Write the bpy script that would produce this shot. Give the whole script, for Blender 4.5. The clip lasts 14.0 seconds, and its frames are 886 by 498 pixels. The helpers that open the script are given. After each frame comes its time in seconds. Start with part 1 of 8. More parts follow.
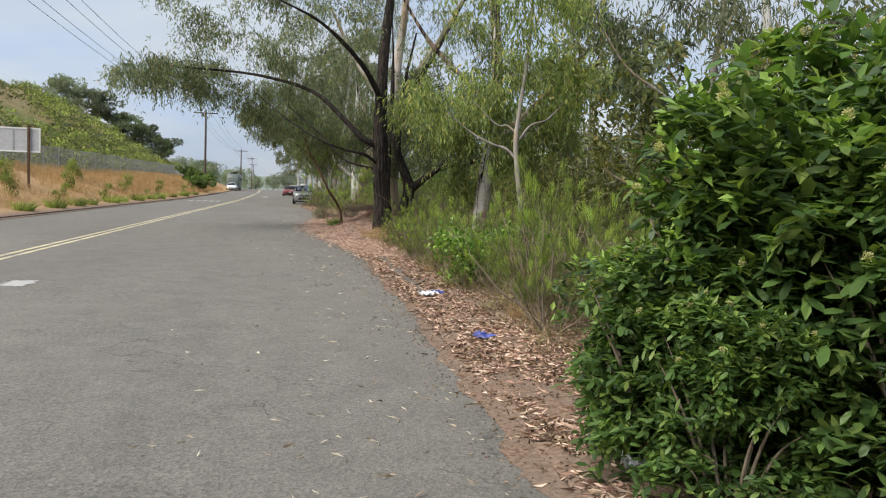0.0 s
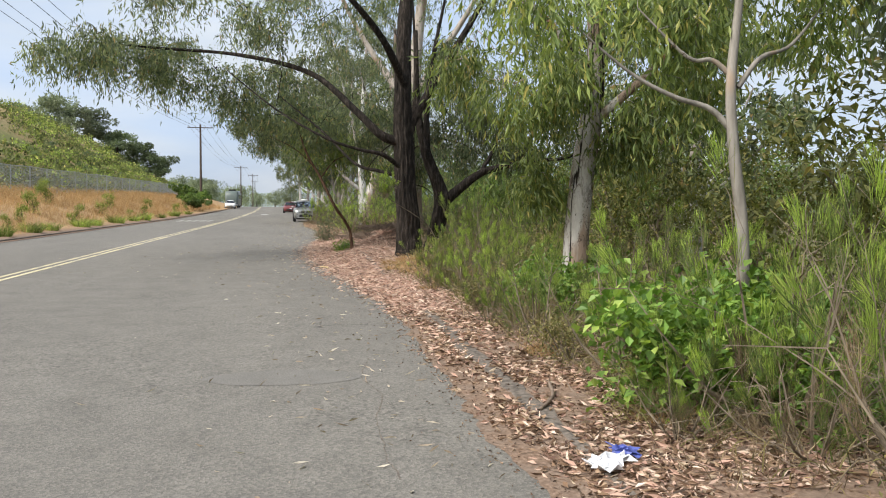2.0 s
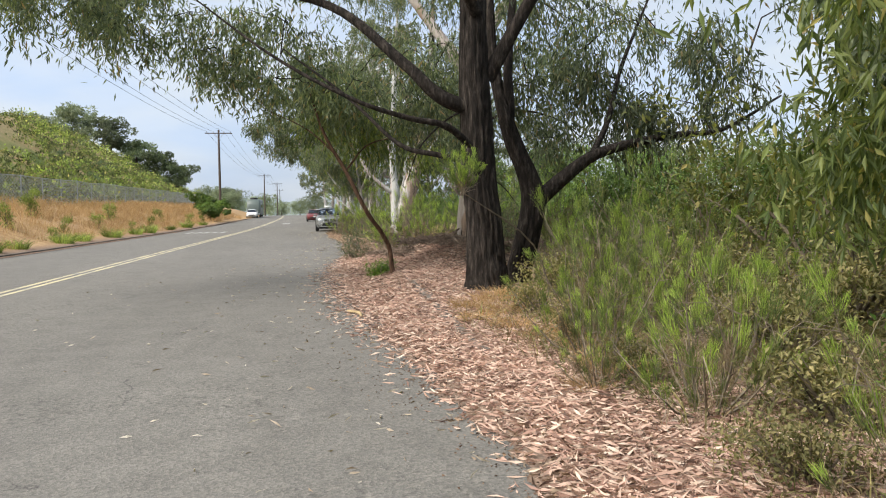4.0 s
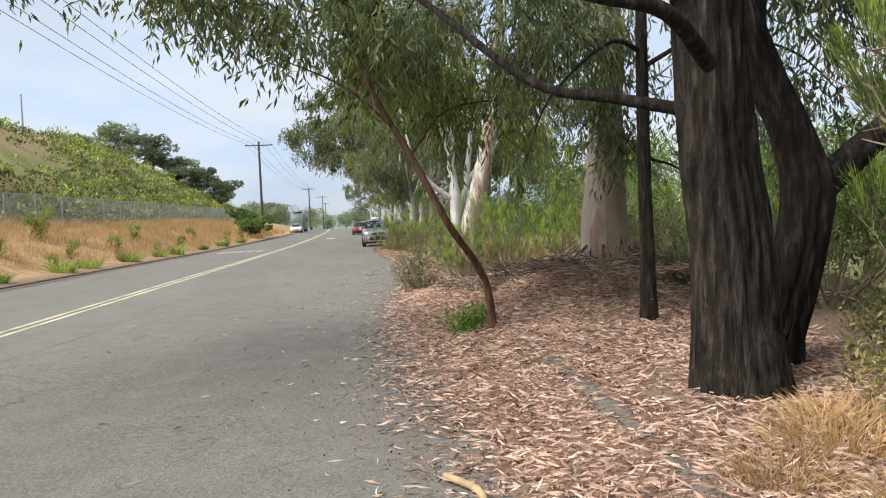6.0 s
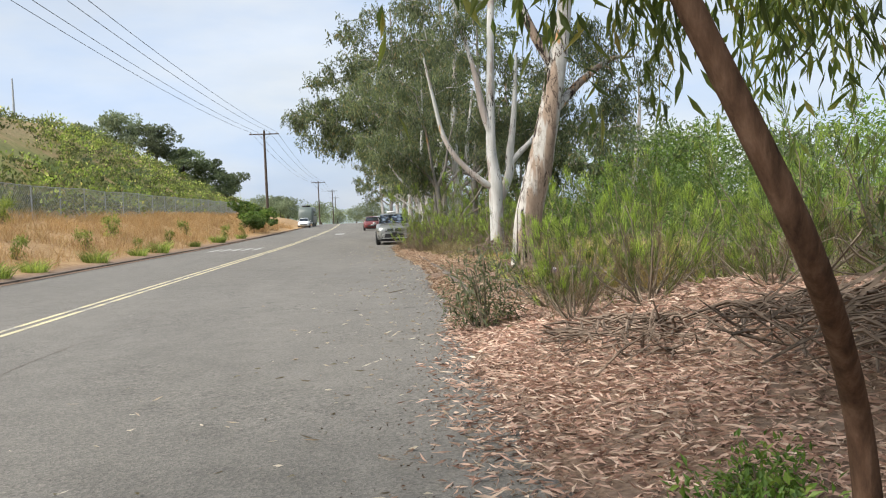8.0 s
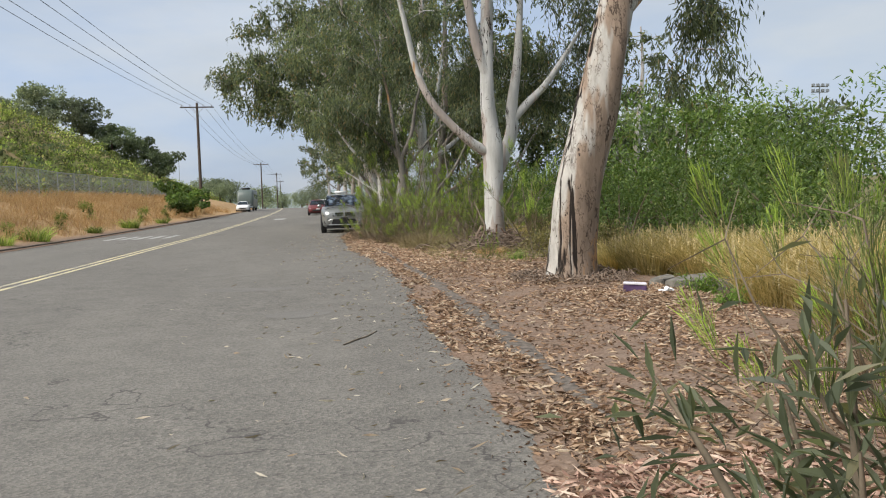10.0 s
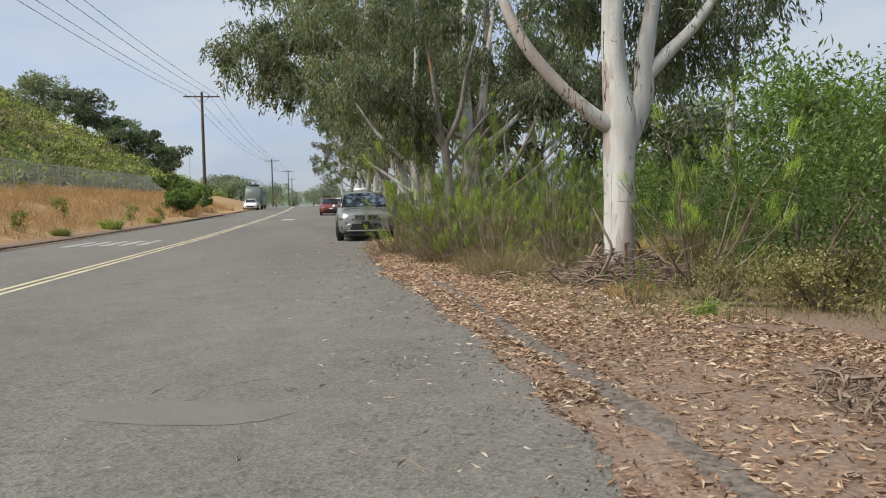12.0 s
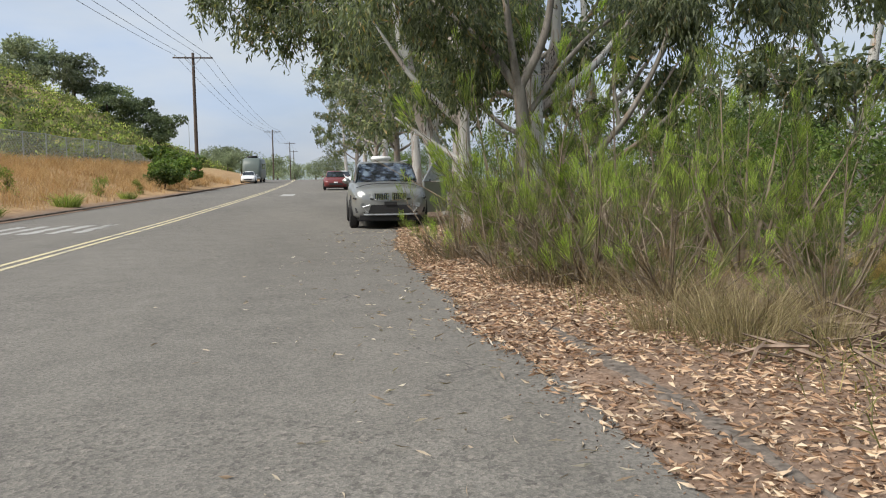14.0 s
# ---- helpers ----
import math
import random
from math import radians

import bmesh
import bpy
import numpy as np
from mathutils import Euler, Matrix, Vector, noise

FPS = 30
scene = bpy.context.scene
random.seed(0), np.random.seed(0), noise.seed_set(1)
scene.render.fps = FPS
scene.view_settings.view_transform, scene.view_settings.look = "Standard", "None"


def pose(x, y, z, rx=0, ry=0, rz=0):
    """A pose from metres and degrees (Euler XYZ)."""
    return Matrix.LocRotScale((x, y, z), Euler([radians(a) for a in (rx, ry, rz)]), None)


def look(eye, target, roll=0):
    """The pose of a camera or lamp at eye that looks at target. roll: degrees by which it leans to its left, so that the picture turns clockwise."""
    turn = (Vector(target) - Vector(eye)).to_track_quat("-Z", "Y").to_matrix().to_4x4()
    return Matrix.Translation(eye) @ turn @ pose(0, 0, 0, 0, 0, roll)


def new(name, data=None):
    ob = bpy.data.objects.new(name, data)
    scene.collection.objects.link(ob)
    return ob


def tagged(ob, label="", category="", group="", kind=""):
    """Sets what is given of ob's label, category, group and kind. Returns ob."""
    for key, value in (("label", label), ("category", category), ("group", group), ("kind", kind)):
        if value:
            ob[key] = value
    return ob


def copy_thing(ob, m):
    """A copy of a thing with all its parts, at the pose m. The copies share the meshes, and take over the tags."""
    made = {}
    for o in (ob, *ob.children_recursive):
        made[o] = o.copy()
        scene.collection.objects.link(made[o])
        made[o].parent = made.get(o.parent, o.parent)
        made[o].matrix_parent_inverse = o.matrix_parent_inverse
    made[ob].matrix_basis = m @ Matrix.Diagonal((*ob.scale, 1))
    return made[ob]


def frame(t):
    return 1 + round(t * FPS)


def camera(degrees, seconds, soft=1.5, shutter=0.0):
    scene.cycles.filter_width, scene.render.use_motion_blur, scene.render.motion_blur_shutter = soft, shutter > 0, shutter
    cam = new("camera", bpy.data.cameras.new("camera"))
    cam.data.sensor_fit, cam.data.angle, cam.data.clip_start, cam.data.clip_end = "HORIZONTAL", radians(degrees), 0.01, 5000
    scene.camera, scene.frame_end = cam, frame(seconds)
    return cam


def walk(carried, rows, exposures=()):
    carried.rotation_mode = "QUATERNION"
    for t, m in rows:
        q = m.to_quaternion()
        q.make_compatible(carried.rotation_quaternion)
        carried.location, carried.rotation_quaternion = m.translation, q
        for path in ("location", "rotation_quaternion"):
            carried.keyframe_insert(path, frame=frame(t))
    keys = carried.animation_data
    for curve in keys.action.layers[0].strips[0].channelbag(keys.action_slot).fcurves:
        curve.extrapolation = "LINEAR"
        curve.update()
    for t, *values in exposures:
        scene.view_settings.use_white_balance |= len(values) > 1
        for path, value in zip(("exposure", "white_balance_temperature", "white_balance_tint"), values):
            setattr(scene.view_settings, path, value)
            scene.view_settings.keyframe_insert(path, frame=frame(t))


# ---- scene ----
cam = camera(58.3, 14.0, soft=1.1)
PATH = [
    (0, (0.699, -0.111, 1.563), (1.063, 1.85, 1.419), 2.1),
    (0.5, (0.77, 1.789, 1.542), (1.113, 3.755, 1.422), 1.5),
    (1, (0.823, 3.56, 1.554), (1.174, 5.526, 1.431), 0.4),
    (1.5, (0.835, 5.313, 1.514), (1.19, 7.278, 1.399), 0.3),
    (2, (0.887, 7.101, 1.532), (1.241, 9.066, 1.418), 0.5),
    (2.5, (0.957, 8.895, 1.485), (1.298, 10.862, 1.375), 0.6),
    (2.7, (0.954, 9.673, 1.467), (1.292, 11.642, 1.367), 0.6),
    (4.8, (1.122, 17.35, 1.478), (1.369, 19.332, 1.378), -1.9),
    (5, (1.122, 18.05, 1.495), (1.36, 20.034, 1.402), -2.2),
    (5.5, (1.077, 19.703, 1.471), (1.283, 21.691, 1.395), -2.4),
    (6, (0.999, 21.402, 1.5), (1.174, 23.393, 1.425), -2.5),
    (6.5, (0.952, 23.085, 1.455), (1.111, 25.077, 1.389), -2.3),
    (7, (0.866, 24.804, 1.482), (1.014, 26.797, 1.409), -2.4),
    (7.5, (0.744, 26.504, 1.478), (0.884, 28.498, 1.398), -2.3),
    (8, (0.699, 28.312, 1.477), (0.849, 30.304, 1.391), -2.2),
    (10.3, (0.689, 37.656, 1.288), (0.996, 39.628, 1.149), -1.1),
    (10.5, (0.685, 38.365, 1.319), (1.004, 40.333, 1.173), -0.8),
    (11, (0.699, 40.113, 1.369), (1.016, 42.083, 1.228), -1.0),
    (11.5, (0.606, 41.906, 1.362), (0.891, 43.881, 1.232), -0.9),
    (12, (0.477, 43.668, 1.35), (0.731, 45.648, 1.225), -0.9),
    (12.5, (0.431, 45.466, 1.351), (0.694, 47.444, 1.221), -1.1),
    (13, (0.414, 47.199, 1.47), (0.681, 49.176, 1.327), -1.4),
    (13.5, (0.318, 48.99, 1.459), (0.58, 50.965, 1.292), -1.1),
    (14, (0.192, 51.084, 1.327), (0.439, 53.059, 1.137), -0.6),
]
walk(cam, [(t, look(eye, target, roll)) for t, eye, target, roll in PATH],
     exposures=[(0, 0.13), (1, 0.26), (2.5, 0.37), (5, 0.40), (6, 0.42), (8, 0.40), (10.5, 0.02), (12, 0.03), (14, 0.12)])

# ---------------------------------------------------------------- world and light
SUN_ELEV, SUN_AZ = 46.0, 246.0


def make_world():
    w = bpy.data.worlds.new("hazy_sky")
    scene.world = w
    w.use_nodes = True
    nt = w.node_tree
    nt.nodes.clear()
    out = nt.nodes.new("ShaderNodeOutputWorld")
    bg = nt.nodes.new("ShaderNodeBackground")
    sky = nt.nodes.new("ShaderNodeTexSky")
    sky.sky_type = "NISHITA"
    sky.sun_disc = False
    sky.sun_elevation = radians(SUN_ELEV)
    sky.sun_rotation = radians(SUN_AZ)
    sky.air_density, sky.dust_density, sky.ozone_density = 1.0, 3.0, 1.5
    gain = nt.nodes.new("ShaderNodeMixRGB")
    gain.blend_type = "MULTIPLY"
    gain.inputs[0].default_value = 1.0
    gain.inputs[2].default_value = (0.105, 0.105, 0.105, 1)
    nt.links.new(sky.outputs[0], gain.inputs[1])
    co = nt.nodes.new("ShaderNodeTexCoord")
    mp = nt.nodes.new("ShaderNodeMapping")
    mp.inputs["Scale"].default_value = (1.6, 1.6, 5.0)
    nz = nt.nodes.new("ShaderNodeTexNoise")
    nz.inputs["Scale"].default_value = 1.3
    nz.inputs["Detail"].default_value = 6
    nz.inputs["Roughness"].default_value = 0.55
    nt.links.new(co.outputs["Generated"], mp.inputs[0])
    nt.links.new(mp.outputs[0], nz.inputs[0])
    cr = nt.nodes.new("ShaderNodeMapRange")
    cr.inputs[1].default_value, cr.inputs[2].default_value = 0.30, 0.72
    cr.inputs[3].default_value, cr.inputs[4].default_value = 0.62, 0.93
    nt.links.new(nz.outputs[0], cr.inputs[0])
    mix = nt.nodes.new("ShaderNodeMixRGB")
    veil = nt.nodes.new("ShaderNodeMixRGB")
    veil.inputs[1].default_value = (0.53, 0.64, 0.82, 1)
    veil.inputs[2].default_value = (0.69, 0.735, 0.785, 1)
    nz2 = nt.nodes.new("ShaderNodeTexNoise")
    nz2.inputs["Scale"].default_value = 1.9
    nz2.inputs["Detail"].default_value = 7
    nt.links.new(mp.outputs[0], nz2.inputs[0])
    cr2 = nt.nodes.new("ShaderNodeMapRange")
    cr2.inputs[1].default_value, cr2.inputs[2].default_value = 0.38, 0.6
    nt.links.new(nz2.outputs[0], cr2.inputs[0])
    nt.links.new(cr2.outputs[0], veil.inputs[0])
    nt.links.new(veil.outputs[0], mix.inputs[2])
    nt.links.new(cr.outputs[0], mix.inputs[0])
    nt.links.new(gain.outputs[0], mix.inputs[1])
    nt.links.new(mix.outputs[0], bg.inputs[0])
    bg.inputs[1].default_value = 1.0
    nt.links.new(bg.outputs[0], out.inputs[0])


make_world()
sun = new("sun", bpy.data.lights.new("sun", "SUN"))
sun.data.energy = 5.0
sun.data.angle = radians(42)
sun.data.color = (1.0, 0.95, 0.87)
az = radians(SUN_AZ)
sun_dir = Vector((math.sin(az) * math.cos(radians(SUN_ELEV)), math.cos(az) * math.cos(radians(SUN_ELEV)), math.sin(radians(SUN_ELEV))))
sun.matrix_world = Matrix.Translation((0, 0, 60)) @ (-sun_dir).to_track_quat("-Z", "Y").to_matrix().to_4x4()


# ---------------------------------------------------------------- material helpers
class Mat:
    def __init__(self, name, rough=0.8, spec=0.3):
        self.m = bpy.data.materials.new(name)
        self.m.use_nodes = True
        self.nt = self.m.node_tree
        self.bsdf = self.nt.nodes["Principled BSDF"]
        self.out = self.nt.nodes["Material Output"]
        self.bsdf.inputs["Roughness"].default_value = rough
        self.bsdf.inputs["Specular IOR Level"].default_value = spec
        self.pos = None

    def node(self, kind, **kw):
        n = self.nt.nodes.new(kind)
        for k, v in kw.items():
            n.inputs[k].default_value = v
        return n

    def link(self, a, b):
        self.nt.links.new(a, b)

    def position(self, scale=(1, 1, 1)):
        co = self.node("ShaderNodeTexCoord")
        mp = self.node("ShaderNodeMapping")
        mp.inputs["Scale"].default_value = scale
        self.link(co.outputs["Object"], mp.inputs[0])
        return mp.outputs[0]

    def noise(self, scale, detail=4, stretch=(1, 1, 1), rough=0.55):
        n = self.node("ShaderNodeTexNoise", Scale=scale, Detail=detail, Roughness=rough)
        self.link(self.position(stretch), n.inputs["Vector"])
        return n.outputs[0]

    def ramp(self, fac, stops):
        r = self.node("ShaderNodeValToRGB")
        el = r.color_ramp.elements
        while len(el) < len(stops):
            el.new(0.5)
        for e, (p, c) in zip(el, stops):
            e.position = p
            e.color = (*c, 1) if len(c) == 3 else c
        self.link(fac, r.inputs[0])
        return r.outputs[0]

    def mix(self, fac, a, b, blend="MIX"):
        n = self.node("ShaderNodeMixRGB")
        n.blend_type = blend
        for sock, v in ((n.inputs[0], fac), (n.inputs[1], a), (n.inputs[2], b)):
            if isinstance(v, (int, float)):
                sock.default_value = v
            elif isinstance(v, tuple):
                sock.default_value = (*v, 1)
            else:
                self.link(v, sock)
        return n.outputs[0]

    def span(self, v, a, b, lo=0.0, hi=1.0):
        n = self.node("ShaderNodeMapRange")
        n.inputs[1].default_value, n.inputs[2].default_value = a, b
        n.inputs[3].default_value, n.inputs[4].default_value = lo, hi
        self.link(v, n.inputs[0])
        return n.outputs[0]

    def colour(self, c):
        if isinstance(c, tuple):
            self.bsdf.inputs["Base Color"].default_value = (*c, 1)
        else:
            self.link(c, self.bsdf.inputs["Base Color"])
        return self

    def bump(self, h, strength=0.4, dist=0.02):
        b = self.node("ShaderNodeBump", Strength=strength, Distance=dist)
        self.link(h, b.inputs["Height"])
        self.link(b.outputs[0], self.bsdf.inputs["Normal"])
        return self


def plain(name, c, rough=0.6, spec=0.4, metal=0.0, vary=0.15, scale=6.0):
    m = Mat(name, rough, spec)
    m.bsdf.inputs["Metallic"].default_value = metal
    n = m.noise(scale, 5)
    lo, hi = tuple(v * (1 - vary) for v in c), tuple(min(1, v * (1 + vary)) for v in c)
    m.colour(m.ramp(n, [(0.3, lo), (0.7, hi)]))
    return m.m


def leaf_mat(name, stops, rough=0.5, thin=0.35, patch=0.5, patch_scale=0.8, glow=(1.2, 1.25, 0.6)):
    """Leaf with a colour for each leaf, slow variation over the plant, and light that shines through."""
    m = Mat(name, rough, 0.35)
    geo = m.node("ShaderNodeNewGeometry")
    col = m.ramp(geo.outputs["Random Per Island"], stops)
    info = m.node("ShaderNodeObjectInfo")
    n = m.noise(patch_scale, 3)
    v = m.span(n, 0.3, 0.7, 1 - patch * 0.6, 1 + patch * 0.5)
    v2 = m.span(info.outputs["Random"], 0, 1, 0.68, 1.2)
    hs = m.node("ShaderNodeHueSaturation")
    hs.inputs["Hue"].default_value = 0.5
    mul = m.node("ShaderNodeMath")
    mul.operation = "MULTIPLY"
    m.link(v, mul.inputs[0])
    m.link(v2, mul.inputs[1])
    m.link(mul.outputs[0], hs.inputs["Value"])
    m.link(col, hs.inputs["Color"])
    m.colour(hs.outputs[0])
    tr = m.node("ShaderNodeBsdfTranslucent")
    m.link(m.mix(1.0, hs.outputs[0], glow, "MULTIPLY"), tr.inputs[0])
    mx = m.node("ShaderNodeMixShader")
    mx.inputs[0].default_value = thin
    m.link(m.bsdf.outputs[0], mx.inputs[1])
    m.link(tr.outputs[0], mx.inputs[2])
    m.link(mx.outputs[0], m.out.inputs[0])
    return m.m


# ---------------------------------------------------------------- materials
def asphalt():
    m = Mat("weathered_asphalt", 0.88, 0.25)
    fine = m.noise(120, 4, rough=0.75)
    grit = m.node("ShaderNodeTexVoronoi", Scale=60.0)
    m.link(m.position(), grit.inputs["Vector"])
    big = m.noise(0.35, 5, (1, 0.25, 1))
    mid = m.noise(2.2, 6)
    base = m.ramp(fine, [(0.25, (0.108, 0.101, 0.091)), (0.5, (0.160, 0.151, 0.137)), (0.78, (0.245, 0.232, 0.21))])
    speck = m.ramp(grit.outputs["Color"], [(0.1, (0.66, 0.66, 0.66)), (0.5, (0.97, 0.97, 0.96)), (0.85, (1.3, 1.28, 1.24))])
    stone = m.node("ShaderNodeTexVoronoi", Scale=30.0)
    m.link(m.position(), stone.inputs["Vector"])
    worn = m.span(m.noise(0.45, 4), 0.46, 0.6)
    pits = m.mix(worn, (1.0, 1.0, 1.0), m.ramp(stone.outputs["Color"], [(0.2, (0.5, 0.5, 0.5)), (0.3, (1.0, 1.0, 1.0)), (0.8, (1.0, 1.0, 1.0)), (0.88, (1.45, 1.42, 1.38))]))
    c = m.mix(0.8, base, speck, "MULTIPLY")
    c = m.mix(0.55, c, pits, "MULTIPLY")
    c = m.mix(0.8, c, m.ramp(big, [(0.3, (0.82, 0.82, 0.82)), (0.7, (1.12, 1.12, 1.11))]), "MULTIPLY")
    c = m.mix(0.7, c, m.ramp(mid, [(0.35, (0.86, 0.86, 0.86)), (0.65, (1.08, 1.08, 1.08))]), "MULTIPLY")
    # hairline cracks
    vor = m.node("ShaderNodeTexVoronoi", Scale=0.16)
    vor.feature = "DISTANCE_TO_EDGE"
    warp = m.node("ShaderNodeVectorMath")
    wn = m.node("ShaderNodeTexNoise", Scale=1.6, Detail=6.0)
    m.link(m.position(), wn.inputs["Vector"])
    sc = m.node("ShaderNodeVectorMath")
    sc.operation = "SCALE"
    sc.inputs["Scale"].default_value = 1.6
    m.link(wn.outputs["Color"], sc.inputs[0])
    m.link(m.position((1, 0.6, 1)), warp.inputs[0])
    m.link(sc.outputs[0], warp.inputs[1])
    m.link(warp.outputs[0], vor.inputs["Vector"])
    crack = m.span(vor.outputs["Distance"], 0.0005, 0.0026, 0.0, 1.0)
    gate = m.span(m.noise(0.5, 2), 0.47, 0.55, 1.0, 0.0)
    mx = m.node("ShaderNodeMath")
    mx.operation = "MAXIMUM"
    m.link(crack, mx.inputs[0])
    m.link(gate, mx.inputs[1])
    c = m.mix(mx.outputs[0], (0.075, 0.07, 0.065), c)
    m.colour(c)
    m.bump(m.mix(0.5, fine, grit.outputs[0]), 0.7, 0.008)
    return m.m


def patch_mat():
    m = Mat("patched_asphalt", 0.9, 0.25)
    fine = m.noise(150, 3, rough=0.7)
    m.colour(m.mix(0.8, m.ramp(fine, [(0.25, (0.10, 0.095, 0.087)), (0.5, (0.155, 0.147, 0.134)), (0.8, (0.265, 0.253, 0.232))]), m.ramp(m.noise(3, 5), [(0.3, (0.85, 0.85, 0.85)), (0.7, (1.05, 1.05, 1.05))]), "MULTIPLY"))
    m.bump(fine, 0.5, 0.004)
    return m.m


def paint(name, c):
    m = Mat(name, 0.7, 0.3)
    wear = m.noise(22, 6, rough=0.7)
    big = m.noise(1.1, 3)
    f = m.mix(0.5, wear, big)
    m.colour(m.ramp(f, [(0.40, (0.24, 0.235, 0.22)), (0.50, c), (0.8, tuple(min(1, v * 1.15) for v in c))]))
    return m.m


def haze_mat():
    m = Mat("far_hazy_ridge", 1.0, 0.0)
    # pale blue-grey base colour stands in for the haze of distance
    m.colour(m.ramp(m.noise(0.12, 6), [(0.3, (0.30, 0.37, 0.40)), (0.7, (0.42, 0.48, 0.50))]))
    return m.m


def ground_mat():
    m = Mat("roadside_ground", 0.95, 0.15)
    geo = m.node("ShaderNodeNewGeometry")
    sep = m.node("ShaderNodeSeparateXYZ")
    m.link(geo.outputs["Position"], sep.inputs[0])
    n1, n2, n3 = m.noise(3.2, 6), m.noise(28, 5, rough=0.65), m.noise(0.22, 4)
    dirt = m.ramp(n2, [(0.25, (0.065, 0.042, 0.03)), (0.45, (0.165, 0.11, 0.078)), (0.62, (0.27, 0.19, 0.14)), (0.8, (0.42, 0.31, 0.235))])
    dirt = m.mix(m.span(n1, 0.42, 0.6), dirt, m.mix(0.5, dirt, (0.19, 0.15, 0.12)))
    dry = m.ramp(n1, [(0.3, (0.25, 0.15, 0.075)), (0.6, (0.40, 0.27, 0.14)), (0.8, (0.46, 0.34, 0.19))])
    green = m.ramp(n3, [(0.35, (0.10, 0.14, 0.04)), (0.5, (0.20, 0.21, 0.07)), (0.62, (0.36, 0.26, 0.13))])
    left = m.span(sep.outputs[0], -11.2, -10.0, 1.0, 0.0)
    hill = m.span(sep.outputs[0], -24.0, -18.0, 1.0, 0.0)
    scrub = m.ramp(n1, [(0.3, (0.075, 0.08, 0.035)), (0.5, (0.14, 0.125, 0.06)), (0.75, (0.24, 0.19, 0.10))])
    dirt = m.mix(m.span(sep.outputs[0], 6.0, 9.0), dirt, scrub)
    c = m.mix(left, dirt, dry)
    crest = m.span(sep.outputs[2], 7.5, 11.5)
    green = m.mix(crest, green, m.ramp(n1, [(0.3, (0.19, 0.16, 0.075)), (0.55, (0.33, 0.25, 0.13)), (0.75, (0.44, 0.34, 0.20))]))
    c = m.mix(hill, c, green)
    m.colour(c)
    m.bump(n2, 0.6, 0.02)
    return m.m


def bark(name, dark, mid, light, stretch, scale, bump_d=0.03, patches=None, fissure=0.0):
    m = Mat(name, 0.9, 0.15)
    n = m.noise(scale, 7, stretch, 0.65)
    c = m.ramp(n, [(0.3, dark), (0.52, mid), (0.75, light)])
    if patches:
        p = m.noise(patches[0], 4, (1, 1, 0.22), 0.6)
        c = m.mix(m.span(p, patches[1], patches[1] + 0.03), c, m.ramp(n, [(0.3, patches[2]), (0.7, patches[3])]))
        q = m.noise(patches[0] * 3.2, 5, (1, 1, 0.35), 0.6)
        c = m.mix(m.span(q, 0.66, 0.69), c, tuple(v * 0.35 for v in patches[2]))
    if patches:
        fl = m.node("ShaderNodeTexVoronoi", Scale=5.5)
        fl.feature = "DISTANCE_TO_EDGE"
        shift = m.node("ShaderNodeVectorMath")
        wob = m.node("ShaderNodeTexNoise", Scale=7.0, Detail=4.0)
        m.link(m.position(), wob.inputs["Vector"])
        amt = m.node("ShaderNodeVectorMath")
        amt.operation = "SCALE"
        amt.inputs["Scale"].default_value = 0.22
        m.link(wob.outputs["Color"], amt.inputs[0])
        m.link(m.position((1.6, 1.6, 0.42)), shift.inputs[0])
        m.link(amt.outputs[0], shift.inputs[1])
        m.link(shift.outputs[0], fl.inputs["Vector"])
        rim = m.node("ShaderNodeMath")
        rim.operation = "MULTIPLY"
        m.link(m.span(fl.outputs["Distance"], 0.004, 0.022, 1.0, 0.0), rim.inputs[0])
        m.link(m.span(m.noise(1.3, 3, (1, 1, 0.5)), 0.52, 0.6), rim.inputs[1])
        c = m.mix(rim.outputs[0], c, tuple(v * 0.3 for v in patches[2]))
        c = m.mix(m.span(m.noise(1.9, 3, (1, 1, 0.3)), 0.66, 0.7), c, (0.42, 0.25, 0.12))
    if fissure:
        v = m.node("ShaderNodeMath")
        v.operation = "ABSOLUTE"
        sh = m.node("ShaderNodeMath")
        sh.operation = "SUBTRACT"
        sh.inputs[1].default_value = 0.5
        m.link(m.noise(2.4, 5, (1, 1, 0.09), 0.6), sh.inputs[0])
        m.link(sh.outputs[0], v.inputs[0])
        line = m.span(v.outputs[0], fissure * 0.6, fissure * 1.6, 1.0, 0.0)
        gate = m.span(m.noise(1.1, 2, (1, 1, 0.6)), 0.44, 0.5)
        both = m.node("ShaderNodeMath")
        both.operation = "MULTIPLY"
        m.link(line, both.inputs[0])
        m.link(gate, both.inputs[1])
        c = m.mix(both.outputs[0], c, (0.03, 0.022, 0.017))
    m.colour(c)
    m.bump(n, 0.8, bump_d)
    return m.m


